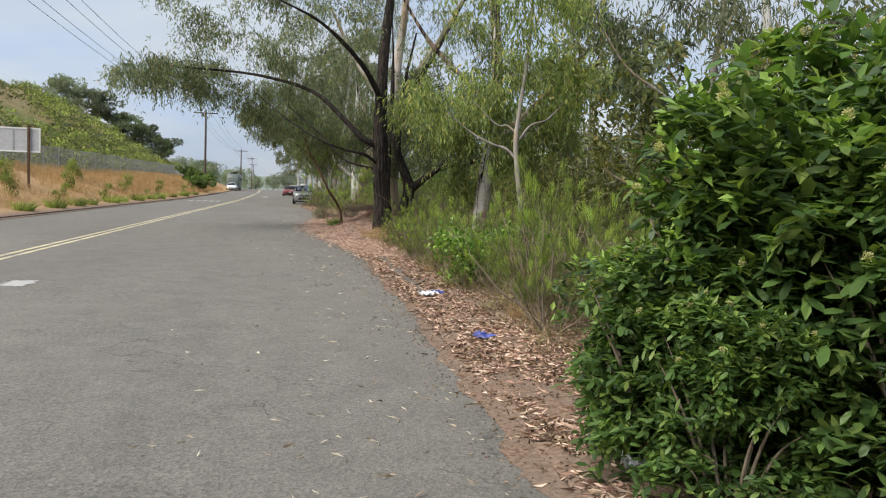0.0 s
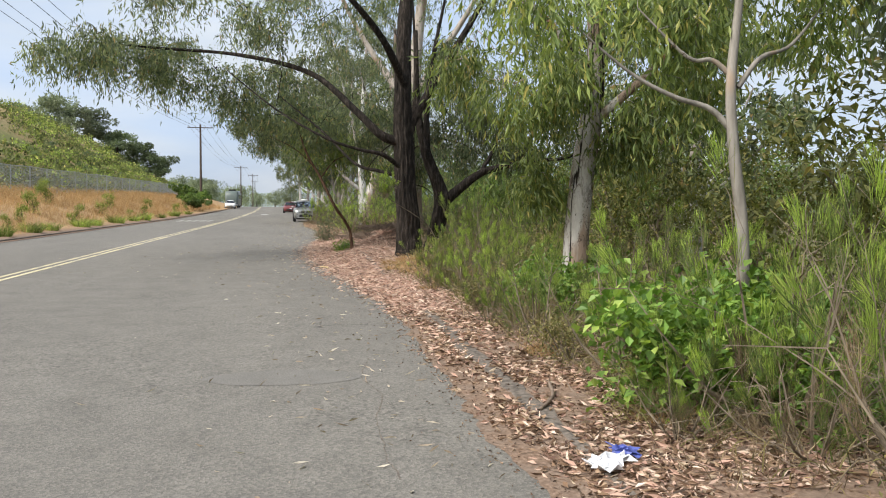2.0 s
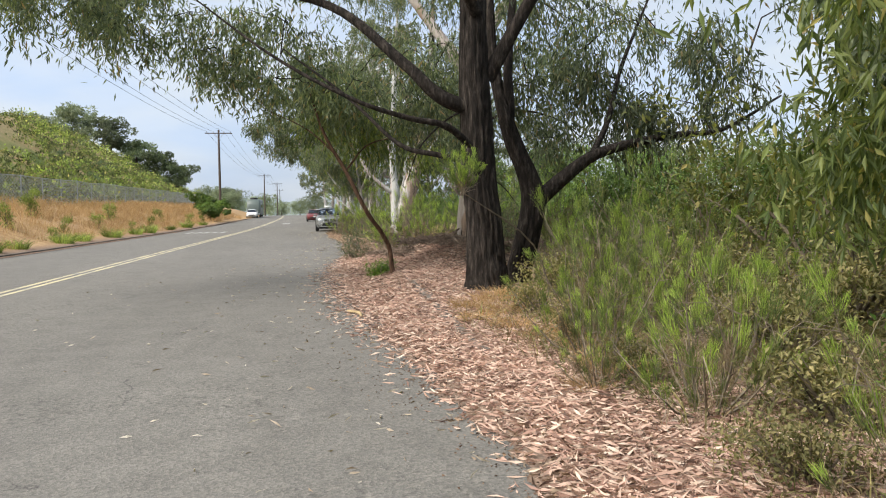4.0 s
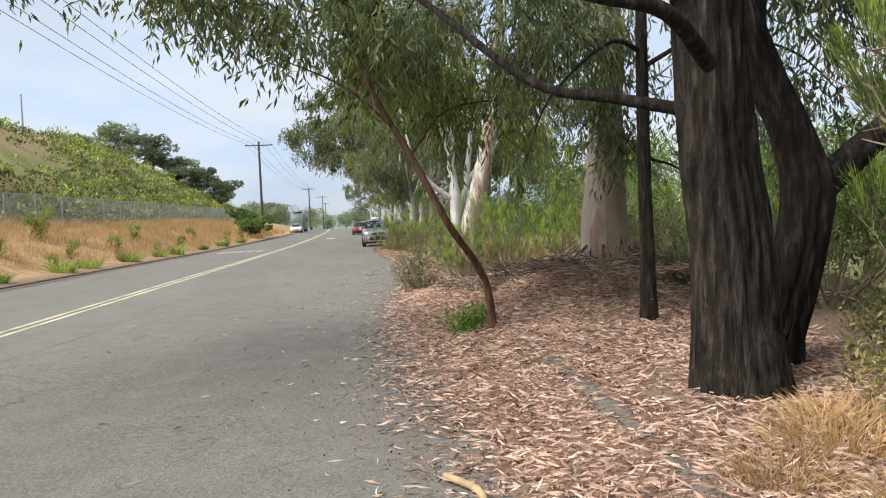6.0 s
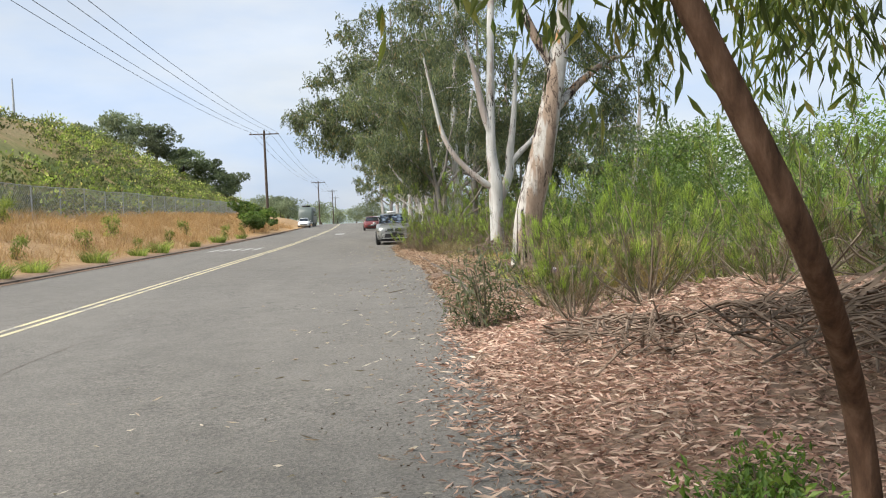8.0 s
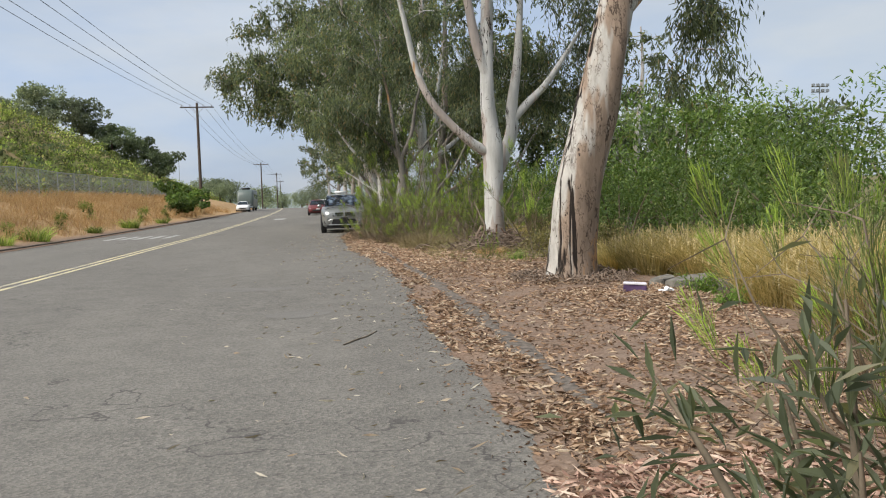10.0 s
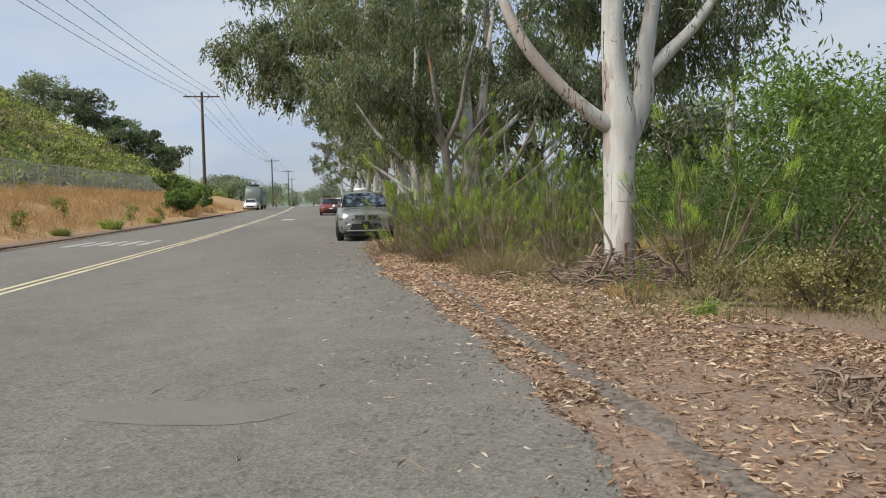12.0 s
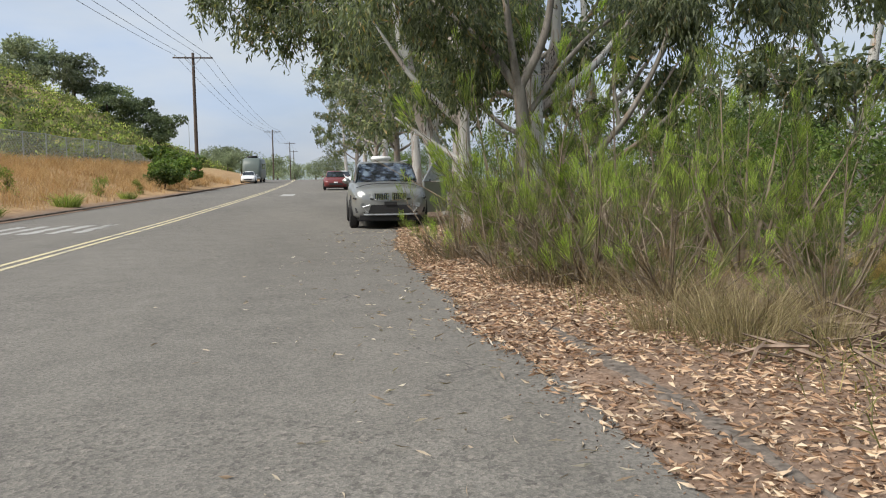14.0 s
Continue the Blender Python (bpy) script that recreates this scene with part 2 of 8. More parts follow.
def cracked_bark(name, pale, tan, warm):
    """Smooth gum bark with long black cracks, peeling plates outlined by dark edges, chips and ochre scars."""
    m = Mat(name, 0.85, 0.2)

    def contour(v, width, at=0.5):
        a, b = m.node("ShaderNodeMath"), m.node("ShaderNodeMath")
        a.operation, b.operation = "SUBTRACT", "ABSOLUTE"
        a.inputs[1].default_value = at
        m.link(v, a.inputs[0])
        m.link(a.outputs[0], b.inputs[0])
        return m.span(b.outputs[0], width * 0.5, width, 1.0, 0.0)

    def both(a, b):
        n = m.node("ShaderNodeMath")
        n.operation = "MULTIPLY"
        m.link(a, n.inputs[0])
        m.link(b, n.inputs[1])
        return n.outputs[0]

    grain = m.noise(11, 7, (1, 1, 0.3), 0.65)
    c = m.ramp(grain, [(0.3, tuple(v * 0.72 for v in pale)), (0.55, pale), (0.75, tuple(v * 1.15 for v in pale))])
    zone = m.noise(1.25, 4, (1, 1, 0.16), 0.6)
    c = m.mix(m.span(zone, 0.49, 0.53), c, m.ramp(grain, [(0.3, tuple(v * 0.6 for v in tan)), (0.7, tan)]))
    c = m.mix(m.span(m.noise(2.6, 5, (1, 1, 0.35)), 0.60, 0.63), c, warm)
    plates, small = m.noise(3.1, 6, (1, 1, 0.3), 0.6), m.noise(7.5, 6, (1, 1, 0.42), 0.6)
    gate = m.span(m.noise(1.0, 2, (1, 1, 0.5)), 0.40, 0.52)
    edge = both(contour(plates, 0.016), gate)
    c = m.mix(edge, c, (0.07, 0.05, 0.038))
    c = m.mix(both(contour(small, 0.012, 0.56), m.span(zone, 0.42, 0.5)), c, (0.10, 0.072, 0.055))
    c = m.mix(m.span(m.noise(13, 4, (1, 1, 0.55)), 0.685, 0.70), c, (0.05, 0.038, 0.032))
    crack = contour(m.noise(1.9, 5, (1, 1, 0.055), 0.55), 0.02)
    c = m.mix(crack, c, (0.022, 0.017, 0.014))
    m.colour(c)
    m.bump(m.mix(crack, m.mix(0.5, plates, grain), (0.0, 0.0, 0.0)), 0.8, 0.03)
    return m.m


M_ASPHALT, M_PATCH, M_GROUND = asphalt(), patch_mat(), ground_mat()
M_YELLOW, M_WHITEPAINT = paint("worn_yellow_paint", (0.54, 0.47, 0.29)), paint("worn_white_paint", (0.72, 0.71, 0.67))
M_DARKBARK = bark("furrowed_black_bark", (0.009, 0.008, 0.007), (0.032, 0.026, 0.022), (0.115, 0.095, 0.08), (1, 1, 0.2), 17, 0.13)
M_BROWNBARK = bark("red_brown_bark", (0.04, 0.024, 0.016), (0.12, 0.07, 0.045), (0.22, 0.14, 0.095), (1, 1, 0.25), 16, 0.02)
M_PALEBARK = cracked_bark("cracked_pale_gum_bark", (0.44, 0.42, 0.385), (0.33, 0.25, 0.19), (0.40, 0.23, 0.11))
M_PINKBARK = bark("smooth_pinkish_gum_bark", (0.27, 0.235, 0.205), (0.37, 0.325, 0.285), (0.47, 0.43, 0.39), (1, 1, 0.18), 7, 0.012, (1.3, 0.50, (0.24, 0.175, 0.13), (0.35, 0.265, 0.205)), 0.004)
M_WHITEBARK = bark("white_gum_bark", (0.36, 0.355, 0.335), (0.49, 0.485, 0.465), (0.60, 0.595, 0.575), (1, 1, 0.2), 6, 0.01, (1.5, 0.49, (0.30, 0.265, 0.24), (0.44, 0.385, 0.35)), 0.005)
M_GREYBARK = bark("grey_gum_bark", (0.13, 0.12, 0.105), (0.24, 0.22, 0.195), (0.36, 0.335, 0.30), (1, 1, 0.2), 8, 0.01, (1.5, 0.54, (0.22, 0.17, 0.13), (0.34, 0.27, 0.21)))
M_TWIG = plain("grey_brown_twig", (0.19, 0.155, 0.115), 0.9, 0.2, vary=0.4)
M_DRYTWIG = plain("dry_straw_twig", (0.36, 0.27, 0.15), 0.9, 0.2, vary=0.35)
M_PEEL = plain("peeling_bark_strip", (0.185, 0.14, 0.108), 0.9, 0.2, vary=0.55, scale=9)
M_EUC = leaf_mat("gum_leaf", [(0.0, (0.065, 0.088, 0.056)), (0.35, (0.125, 0.155, 0.095)), (0.75, (0.195, 0.228, 0.132)), (0.93, (0.27, 0.30, 0.145)), (1.0, (0.34, 0.23, 0.12))], 0.42, 0.48, 0.7, 0.6, (1.35, 1.4, 0.8))
M_EUCGREY = leaf_mat("grey_gum_leaf", [(0.0, (0.08, 0.095, 0.06)), (0.5, (0.15, 0.175, 0.108)), (0.9, (0.23, 0.255, 0.155)), (1.0, (0.32, 0.24, 0.14))], 0.45, 0.46, 0.5, 0.8, (1.3, 1.35, 0.8))
M_EUCBRIGHT = leaf_mat("young_gum_leaf", [(0.0, (0.095, 0.135, 0.05)), (0.5, (0.19, 0.25, 0.085)), (0.9, (0.32, 0.37, 0.115)), (1.0, (0.50, 0.42, 0.15))], 0.42, 0.46, 0.7, 0.6)
M_BROOM = leaf_mat("broom_green", [(0.0, (0.06, 0.09, 0.028)), (0.5, (0.125, 0.175, 0.05)), (0.85, (0.20, 0.25, 0.075)), (1.0, (0.32, 0.28, 0.13))], 0.7, 0.45, 0.7, 1.1)
M_BROOMDULL = leaf_mat("broom_dull_green", [(0.0, (0.085, 0.105, 0.04)), (0.5, (0.155, 0.19, 0.07)), (0.85, (0.24, 0.27, 0.10)), (1.0, (0.36, 0.28, 0.15))], 0.75, 0.36, 0.7, 1.1)
M_BROOMTIP = leaf_mat("broom_bright_tip", [(0.0, (0.19, 0.28, 0.05)), (0.5, (0.31, 0.43, 0.08)), (1.0, (0.48, 0.56, 0.16))], 0.65, 0.5, 0.6, 1.3)
M_HILLDULL = leaf_mat("olive_hill_brush", [(0.0, (0.11, 0.135, 0.06)), (0.5, (0.19, 0.22, 0.095)), (0.85, (0.29, 0.30, 0.14)), (1.0, (0.45, 0.36, 0.19))], 0.8, 0.35, 1.2, 0.4)
M_BROOMDRY = leaf_mat("broom_brown", [(0.0, (0.10, 0.068, 0.042)), (0.5, (0.20, 0.145, 0.09)), (1.0, (0.34, 0.27, 0.17))], 0.9, 0.2)
M_LAUREL = leaf_mat("shrub_leaf", [(0.0, (0.042, 0.082, 0.025)), (0.5, (0.085, 0.155, 0.042)), (0.85, (0.14, 0.23, 0.06)), (1.0, (0.24, 0.32, 0.085))], 0.45, 0.4, 0.55, 1.5)
M_LAURELTIP = leaf_mat("young_shrub_leaf", [(0.0, (0.15, 0.26, 0.05)), (1.0, (0.30, 0.42, 0.10))], 0.4, 0.35)
M_BLOSSOM = leaf_mat("cream_green_blossom", [(0.0, (0.36, 0.38, 0.14)), (1.0, (0.62, 0.58, 0.30))], 0.8, 0.3)
M_WILLOW = leaf_mat("thicket_leaf", [(0.0, (0.07, 0.12, 0.035)), (0.5, (0.14, 0.22, 0.06)), (0.9, (0.22, 0.31, 0.09)), (1.0, (0.32, 0.34, 0.13))], 0.45, 0.4, 0.8, 0.6)
M_OLIVE = leaf_mat("olive_thicket_leaf", [(0.0, (0.07, 0.082, 0.03)), (0.5, (0.15, 0.165, 0.058)), (0.9, (0.25, 0.255, 0.09)), (1.0, (0.38, 0.31, 0.12))], 0.5, 0.45, 0.8, 0.6)
M_IVY = leaf_mat("bright_vine_leaf", [(0.0, (0.08, 0.15, 0.03)), (0.6, (0.17, 0.30, 0.055)), (1.0, (0.33, 0.42, 0.10))], 0.45, 0.35)
M_WEED = leaf_mat("dull_weed_leaf", [(0.0, (0.09, 0.09, 0.035)), (0.5, (0.20, 0.19, 0.075)), (1.0, (0.36, 0.30, 0.14))], 0.8, 0.3)
M_DRYGRASS = leaf_mat("dry_grass", [(0.0, (0.36, 0.22, 0.105)), (0.5, (0.54, 0.36, 0.185)), (1.0, (0.68, 0.52, 0.30))], 0.9, 0.4, 0.5, 0.4, (1.2, 1.1, 0.8))
M_TUFT = leaf_mat("yellow_green_grass", [(0.0, (0.17, 0.16, 0.05)), (0.4, (0.42, 0.34, 0.13)), (1.0, (0.66, 0.52, 0.26))], 0.85, 0.35, 0.4, 0.8, (1.2, 1.15, 0.7))
M_STRAW = leaf_mat("bleached_stalk", [(0.0, (0.11, 0.09, 0.045)), (0.5, (0.23, 0.19, 0.10)), (1.0, (0.42, 0.36, 0.21))], 0.9, 0.25, 0.4, 1.0, (1.1, 1.05, 0.8))
M_PLUME = leaf_mat("straw_seed_head", [(0.0, (0.45, 0.36, 0.2)), (1.0, (0.72, 0.62, 0.42))], 0.9, 0.3)
M_HILLBRUSH = leaf_mat("hillside_brush", [(0.0, (0.13, 0.18, 0.055)), (0.5, (0.27, 0.34, 0.10)), (0.85, (0.40, 0.46, 0.16)), (1.0, (0.54, 0.46, 0.25))], 0.8, 0.5, 1.3, 0.3)
# lighter and greyer than the leaf itself: distance haze is in these stops
M_HILLTREE = leaf_mat("hazed_hill_tree_leaf", [(0.0, (0.13, 0.16, 0.105)), (0.6, (0.23, 0.27, 0.175)), (1.0, (0.34, 0.38, 0.25))], 0.7, 0.38, 0.6, 0.2, (1.15, 1.2, 0.85))
M_FIR = leaf_mat("dark_round_tree_leaf", [(0.0, (0.085, 0.115, 0.066)), (0.6, (0.15, 0.19, 0.105)), (1.0, (0.24, 0.285, 0.155))], 0.7, 0.36, 0.6, 0.2, (1.15, 1.2, 0.8))
M_LITTER = leaf_mat("fallen_leaf", [(0.0, (0.15, 0.09, 0.068)), (0.2, (0.42, 0.26, 0.20)), (0.5, (0.62, 0.42, 0.33)), (0.85, (0.70, 0.52, 0.41)), (1.0, (0.75, 0.62, 0.50))], 0.8, 0.1, 0.3, 0.9, (1.1, 1.0, 0.9))
M_ROADLEAF = leaf_mat("bleached_leaf", [(0.0, (0.30, 0.22, 0.15)), (0.5, (0.52, 0.44, 0.34)), (1.0, (0.72, 0.66, 0.55))], 0.8, 0.1, 0.2)
M_LITTEROLD = leaf_mat("old_fallen_leaf", [(0.0, (0.12, 0.072, 0.045)), (0.35, (0.30, 0.19, 0.12)), (0.75, (0.47, 0.33, 0.22)), (1.0, (0.68, 0.55, 0.40))], 0.8, 0.1, 0.3, 0.9, (1.1, 1.0, 0.9))
M_LITTERTAN = leaf_mat("pale_fallen_leaf", [(0.0, (0.15, 0.092, 0.058)), (0.3, (0.38, 0.24, 0.15)), (0.7, (0.56, 0.40, 0.27)), (1.0, (0.74, 0.61, 0.45))], 0.8, 0.1, 0.3, 0.9, (1.1, 1.0, 0.9))
M_CRUMB = leaf_mat("crumbled_leaf", [(0.0, (0.07, 0.045, 0.032)), (0.4, (0.16, 0.10, 0.068)), (0.8, (0.29, 0.19, 0.13)), (1.0, (0.42, 0.30, 0.21))], 0.9, 0.05, 0.4, 1.2, (1.1, 1.0, 0.9))
M_POLE = plain("weathered_pole_wood", (0.09, 0.07, 0.058), 0.9, 0.2, vary=0.3)
M_WIRE = plain("black_cable", (0.03, 0.03, 0.032), 0.6)
M_GALV = plain("dull_galvanised_steel", (0.34, 0.36, 0.37), 0.55, 0.5, 0.6)


# ---------------------------------------------------------------- mesh helpers
def quick_mesh(name, V, Q):
    me = bpy.data.meshes.new(name)
    V, Q = np.asarray(V, dtype=np.float32), np.asarray(Q, dtype=np.int32)
    me.vertices.add(len(V))
    me.vertices.foreach_set("co", V.ravel())
    me.loops.add(Q.size)
    me.loops.foreach_set("vertex_index", Q.ravel())
    me.polygons.add(len(Q))
    me.polygons.foreach_set("loop_start", np.arange(len(Q), dtype=np.int32) * 4)
    me.polygons.foreach_set("use_smooth", np.zeros(len(Q), dtype=bool))
    me.update(calc_edges=True)
    return me


class Soup:
    """Quads gathered into one mesh."""

    def __init__(self):
        self.v, self.q, self.n = [], [], 0

    def add(self, V, Q):
        V = np.asarray(V, dtype=np.float32)
        self.v.append(V)
        self.q.append(np.asarray(Q, dtype=np.int32) + self.n)
        self.n += len(V)

    def mesh(self, name, smooth=False):
        me = quick_mesh(name, np.concatenate(self.v), np.concatenate(self.q))
        if smooth:
            me.polygons.foreach_set("use_smooth", np.ones(len(me.polygons), dtype=bool))
        return me


def unit(a):
    return a / np.maximum(np.linalg.norm(a, axis=-1, keepdims=True), 1e-9)


def leaves(soup, P, D, L, W, rng, belly=0.42, cup=0.12, flat=None):
    """Kite leaves: base P, direction D, length L, width W."""
    n = len(P)
    D = unit(D)
    ref = rng.normal(size=(n, 3)) if flat is None else flat
    S = unit(np.cross(D, ref))
    N = np.cross(S, D)
    L, W = np.broadcast_to(L, n)[:, None], np.broadcast_to(W, n)[:, None]
    mid = P + D * L * belly
    V = np.stack([P, mid + S * W / 2 + N * W * cup, P + D * L - N * L * cup * 0.5, mid - S * W / 2 + N * W * cup], axis=1).reshape(-1, 3)
    soup.add(V, np.arange(4 * n).reshape(-1, 4))


def broad_leaves(soup, P, D, L, W, rng, flat):
    """Oblong leaves of two quads, folded along the middle and drooping at the tip."""
    n = len(P)
    D = unit(D)
    S = unit(np.cross(D, flat))
    N = np.cross(S, D)
    L, W = L[:, None], W[:, None]
    drop = N * L * rng.uniform(0.02, 0.16, n)[:, None]
    V = np.stack([P, P + D * L * 0.3 + S * W * 0.42, P + D * L * 0.3 - S * W * 0.42, P + D * L * 0.72 + S * W * 0.46 - drop * 0.5, P + D * L * 0.72 - S * W * 0.46 - drop * 0.5, P + D * L - drop * 1.4], axis=1).reshape(-1, 3)
    b = np.arange(n)[:, None] * 6
    soup.add(V, np.concatenate([b + np.array([0, 1, 3, 2]), b + np.array([2, 3, 5, 4])]))


def blades(soup, P, D, L, W, rng, bend=0.25):
    """Grass blades: two quads each that bend over."""
    n = len(P)
    D = unit(D)
    S = unit(np.cross(D, rng.normal(size=(n, 3))))
    L, W = np.broadcast_to(L, n)[:, None], np.broadcast_to(W, n)[:, None]
    out = unit(D * np.array([1, 1, 0.0]) + rng.normal(size=(n, 3)) * np.array([0.2, 0.2, 0]))
    mid = P + D * L * 0.55
    tip = P + D * L * 0.95 + out * L * bend - np.array([0, 0, 1]) * L * bend * 0.4
    V = np.stack([P - S * W / 2, P + S * W / 2, mid + S * W * 0.4, mid - S * W * 0.4, tip + S * W * 0.08, tip - S * W * 0.08], axis=1).reshape(-1, 3)
    b = np.arange(n)[:, None] * 6
    soup.add(V, np.concatenate([b + np.array([0, 1, 2, 3]), b + np.array([3, 2, 4, 5])]))
    return tip


def curve_points(pts, steps):
    """Catmull-Rom through the points."""
    p = np.asarray(pts, dtype=float)
    p = np.vstack([2 * p[0] - p[1], p, 2 * p[-1] - p[-2]])
    out = []
    for i in range(1, len(p) - 2):
        for t in np.linspace(0, 1, steps, endpoint=False):
            a, b, c, d = p[i - 1], p[i], p[i + 1], p[i + 2]
            out.append(0.5 * (2 * b + (c - a) * t + (2 * a - 5 * b + 4 * c - d) * t * t + (3 * b - a - 3 * c + d) * t ** 3))
    out.append(p[-2])
    return np.array(out)


def tube(soup, pts, radii, sides=8, lump=0.0, rng=None, steps=1, flute=0.0):
    if steps > 1:
        r = np.asarray(radii, dtype=float)
        radii = np.interp(np.linspace(0, len(r) - 1, (len(pts) - 1) * steps + 1), np.arange(len(r)), r)
        pts = curve_points(pts, steps)
    p, r = np.asarray(pts, dtype=float), np.asarray(radii, dtype=float)
    t = unit(np.gradient(p, axis=0))
    ref = np.where(np.abs(t[:, 2:3]) > 0.8, np.array([[1.0, 0, 0]]), np.array([[0, 0, 1.0]]))
    ref = np.broadcast_to(ref[0], t.shape)
    u = unit(np.cross(t, ref))
    w = np.cross(t, u)
    a = np.linspace(0, 2 * math.pi, sides, endpoint=False)
    k = np.ones((len(p), sides))
    if lump and rng is not None:
        o = rng.uniform(0, 50)
        run = np.concatenate([[0], np.cumsum(np.linalg.norm(np.diff(p, axis=0), axis=1))])
        for i in range(len(p)):
            for j in range(sides):
                k[i, j] += lump * (1.3 * noise.noise(Vector((math.cos(a[j]) * 1.1 + o, math.sin(a[j]) * 1.1, run[i] * 0.55))) + 0.7 * noise.noise(Vector((math.cos(a[j]) * 3.2 + o, math.sin(a[j]) * 3.2, run[i] * 1.3))))
    if flute and rng is not None:
        k += flute * np.sin(a[None, :] * rng.integers(4, 8) + rng.uniform(0, 6) + np.arange(len(p))[:, None] * 0.12)
    V = p[:, None, :] + (r[:, None] * k)[:, :, None] * (np.cos(a)[None, :, None] * u[:, None, :] + np.sin(a)[None, :, None] * w[:, None, :])
    V = V.reshape(-1, 3)
    i, j = np.meshgrid(np.arange(len(p) - 1), np.arange(sides), indexing="ij")
    i, j = i.ravel(), j.ravel()
    j2 = (j + 1) % sides
    soup.add(V, np.stack([i * sides + j, i * sides + j2, (i + 1) * sides + j2, (i + 1) * sides + j], axis=1))


def thing(name, label, category, group="", kind="", at=(0, 0, 0)):
    ob = new(name)
    ob.empty_display_size = 0.2
    ob.location = at
    return tagged(ob, label, category, group, kind)


def put(name, me, mat, parent=None, label="", kind=""):
    """A mesh as one object, under a thing when parent is given."""
    if not me.materials:
        me.materials.append(mat)
    ob = new(name, me)
    if parent is not None:
        ob.parent = parent
    return tagged(ob, label, kind=kind)


def part(name, bm, mat, parent=None, label="", smooth=False, bevel=0.0):
    if bevel:
        bmesh.ops.bevel(bm, geom=bm.edges[:], offset=bevel, segments=2, affect="EDGES", clamp_overlap=True)
    me = bpy.data.meshes.new(name)
    bm.to_mesh(me)
    bm.free()
    if smooth:
        me.polygons.foreach_set("use_smooth", np.ones(len(me.polygons), dtype=bool))
    return put(name, me, mat, parent, label)


def box(x0, x1, y0, y1, z0, z1, bm=None):
    bm = bm or bmesh.new()
    bmesh.ops.create_cube(bm, size=1, matrix=Matrix.Translation(((x0 + x1) / 2, (y0 + y1) / 2, (z0 + z1) / 2)) @ Matrix.Diagonal((x1 - x0, y1 - y0, z1 - z0, 1)))
    return bm


def cyl(p0, p1, r0, r1=None, seg=16, bm=None):
    bm = bm or bmesh.new()
    p0, p1 = Vector(p0), Vector(p1)
    d = p1 - p0
    m = Matrix.Translation((p0 + p1) / 2) @ d.to_track_quat("Z", "Y").to_matrix().to_4x4()
    bmesh.ops.create_cone(bm, cap_ends=True, segments=seg, radius1=r0, radius2=r0 if r1 is None else r1, depth=d.length, matrix=m)
    return bm


def wave(x, y, s=1.0):
    return noise.noise(Vector((x * s, y * s, 3.7)))


# ---------------------------------------------------------------- ground, road
def bend(y):
    """Sideways shift of the road, which swings slightly left far ahead."""
    y = np.asarray(y, dtype=float)
    return -0.00022 * np.clip(y - 70, 0, 190) ** 2 - 0.0836 * np.maximum(y - 260, 0)


def rise(y):
    """The road climbs gently to a crest and falls away beyond it."""
    return 0.0042 * (min(max(y, 75.0), 190.0) - 75) - 0.014 * max(0.0, min(y, 420.0) - 190)


EDGE_Y = [-12, 0, 4, 10, 19, 24, 30, 36, 42, 46, 51, 58, 66, 80, 120, 400]
EDGE_X = [2.0, 2.05, 2.1, 2.25, 2.25, 1.9, 1.6, 1.7, 1.8, 1.85, 1.95, 1.45, 1.35, 2.4, 2.4, 2.4]


def road_edge(y):
    return float(np.interp(y, EDGE_Y, EDGE_X)) + 0.09 * wave(0.3, y, 0.9) + 0.05 * wave(5.0, y, 3.1) + 0.025 * wave(6.0, y, 8.0) + float(bend(y))


def edge_dust():
    """Soil and grit washed over the ragged edge of the asphalt."""
    ys = np.arange(-4, 76, 0.07)
    V, Q = [], []
    for y in ys:
        e = road_edge(y)
        w = 0.08 + 0.12 * abs(wave(2.0, y, 0.45)) + 0.06 * wave(7.0, y, 1.6) + 0.04 * wave(9.0, y, 7.5) + 0.03 * wave(4.0, y, 14.0)
        V += [(e - max(0.02, w), y, 0.0035), (e + 0.05, y, 0.006)]
    for k in range(len(ys) - 1):
        Q.append((2 * k, 2 * k + 1, 2 * k + 3, 2 * k + 2))
    tagged(put("edge_soil", quick_mesh("edge_soil", V, Q), M_GROUND), "brown soil washed over the asphalt edge", "ground", kind="structure")


def smooth01(v, a, b):
    t = min(1.0, max(0.0, (v - a) / (b - a)))
    return t * t * (3 - 2 * t)


def ground_z(x, y):
    return land_z(x, y) + rise(y)


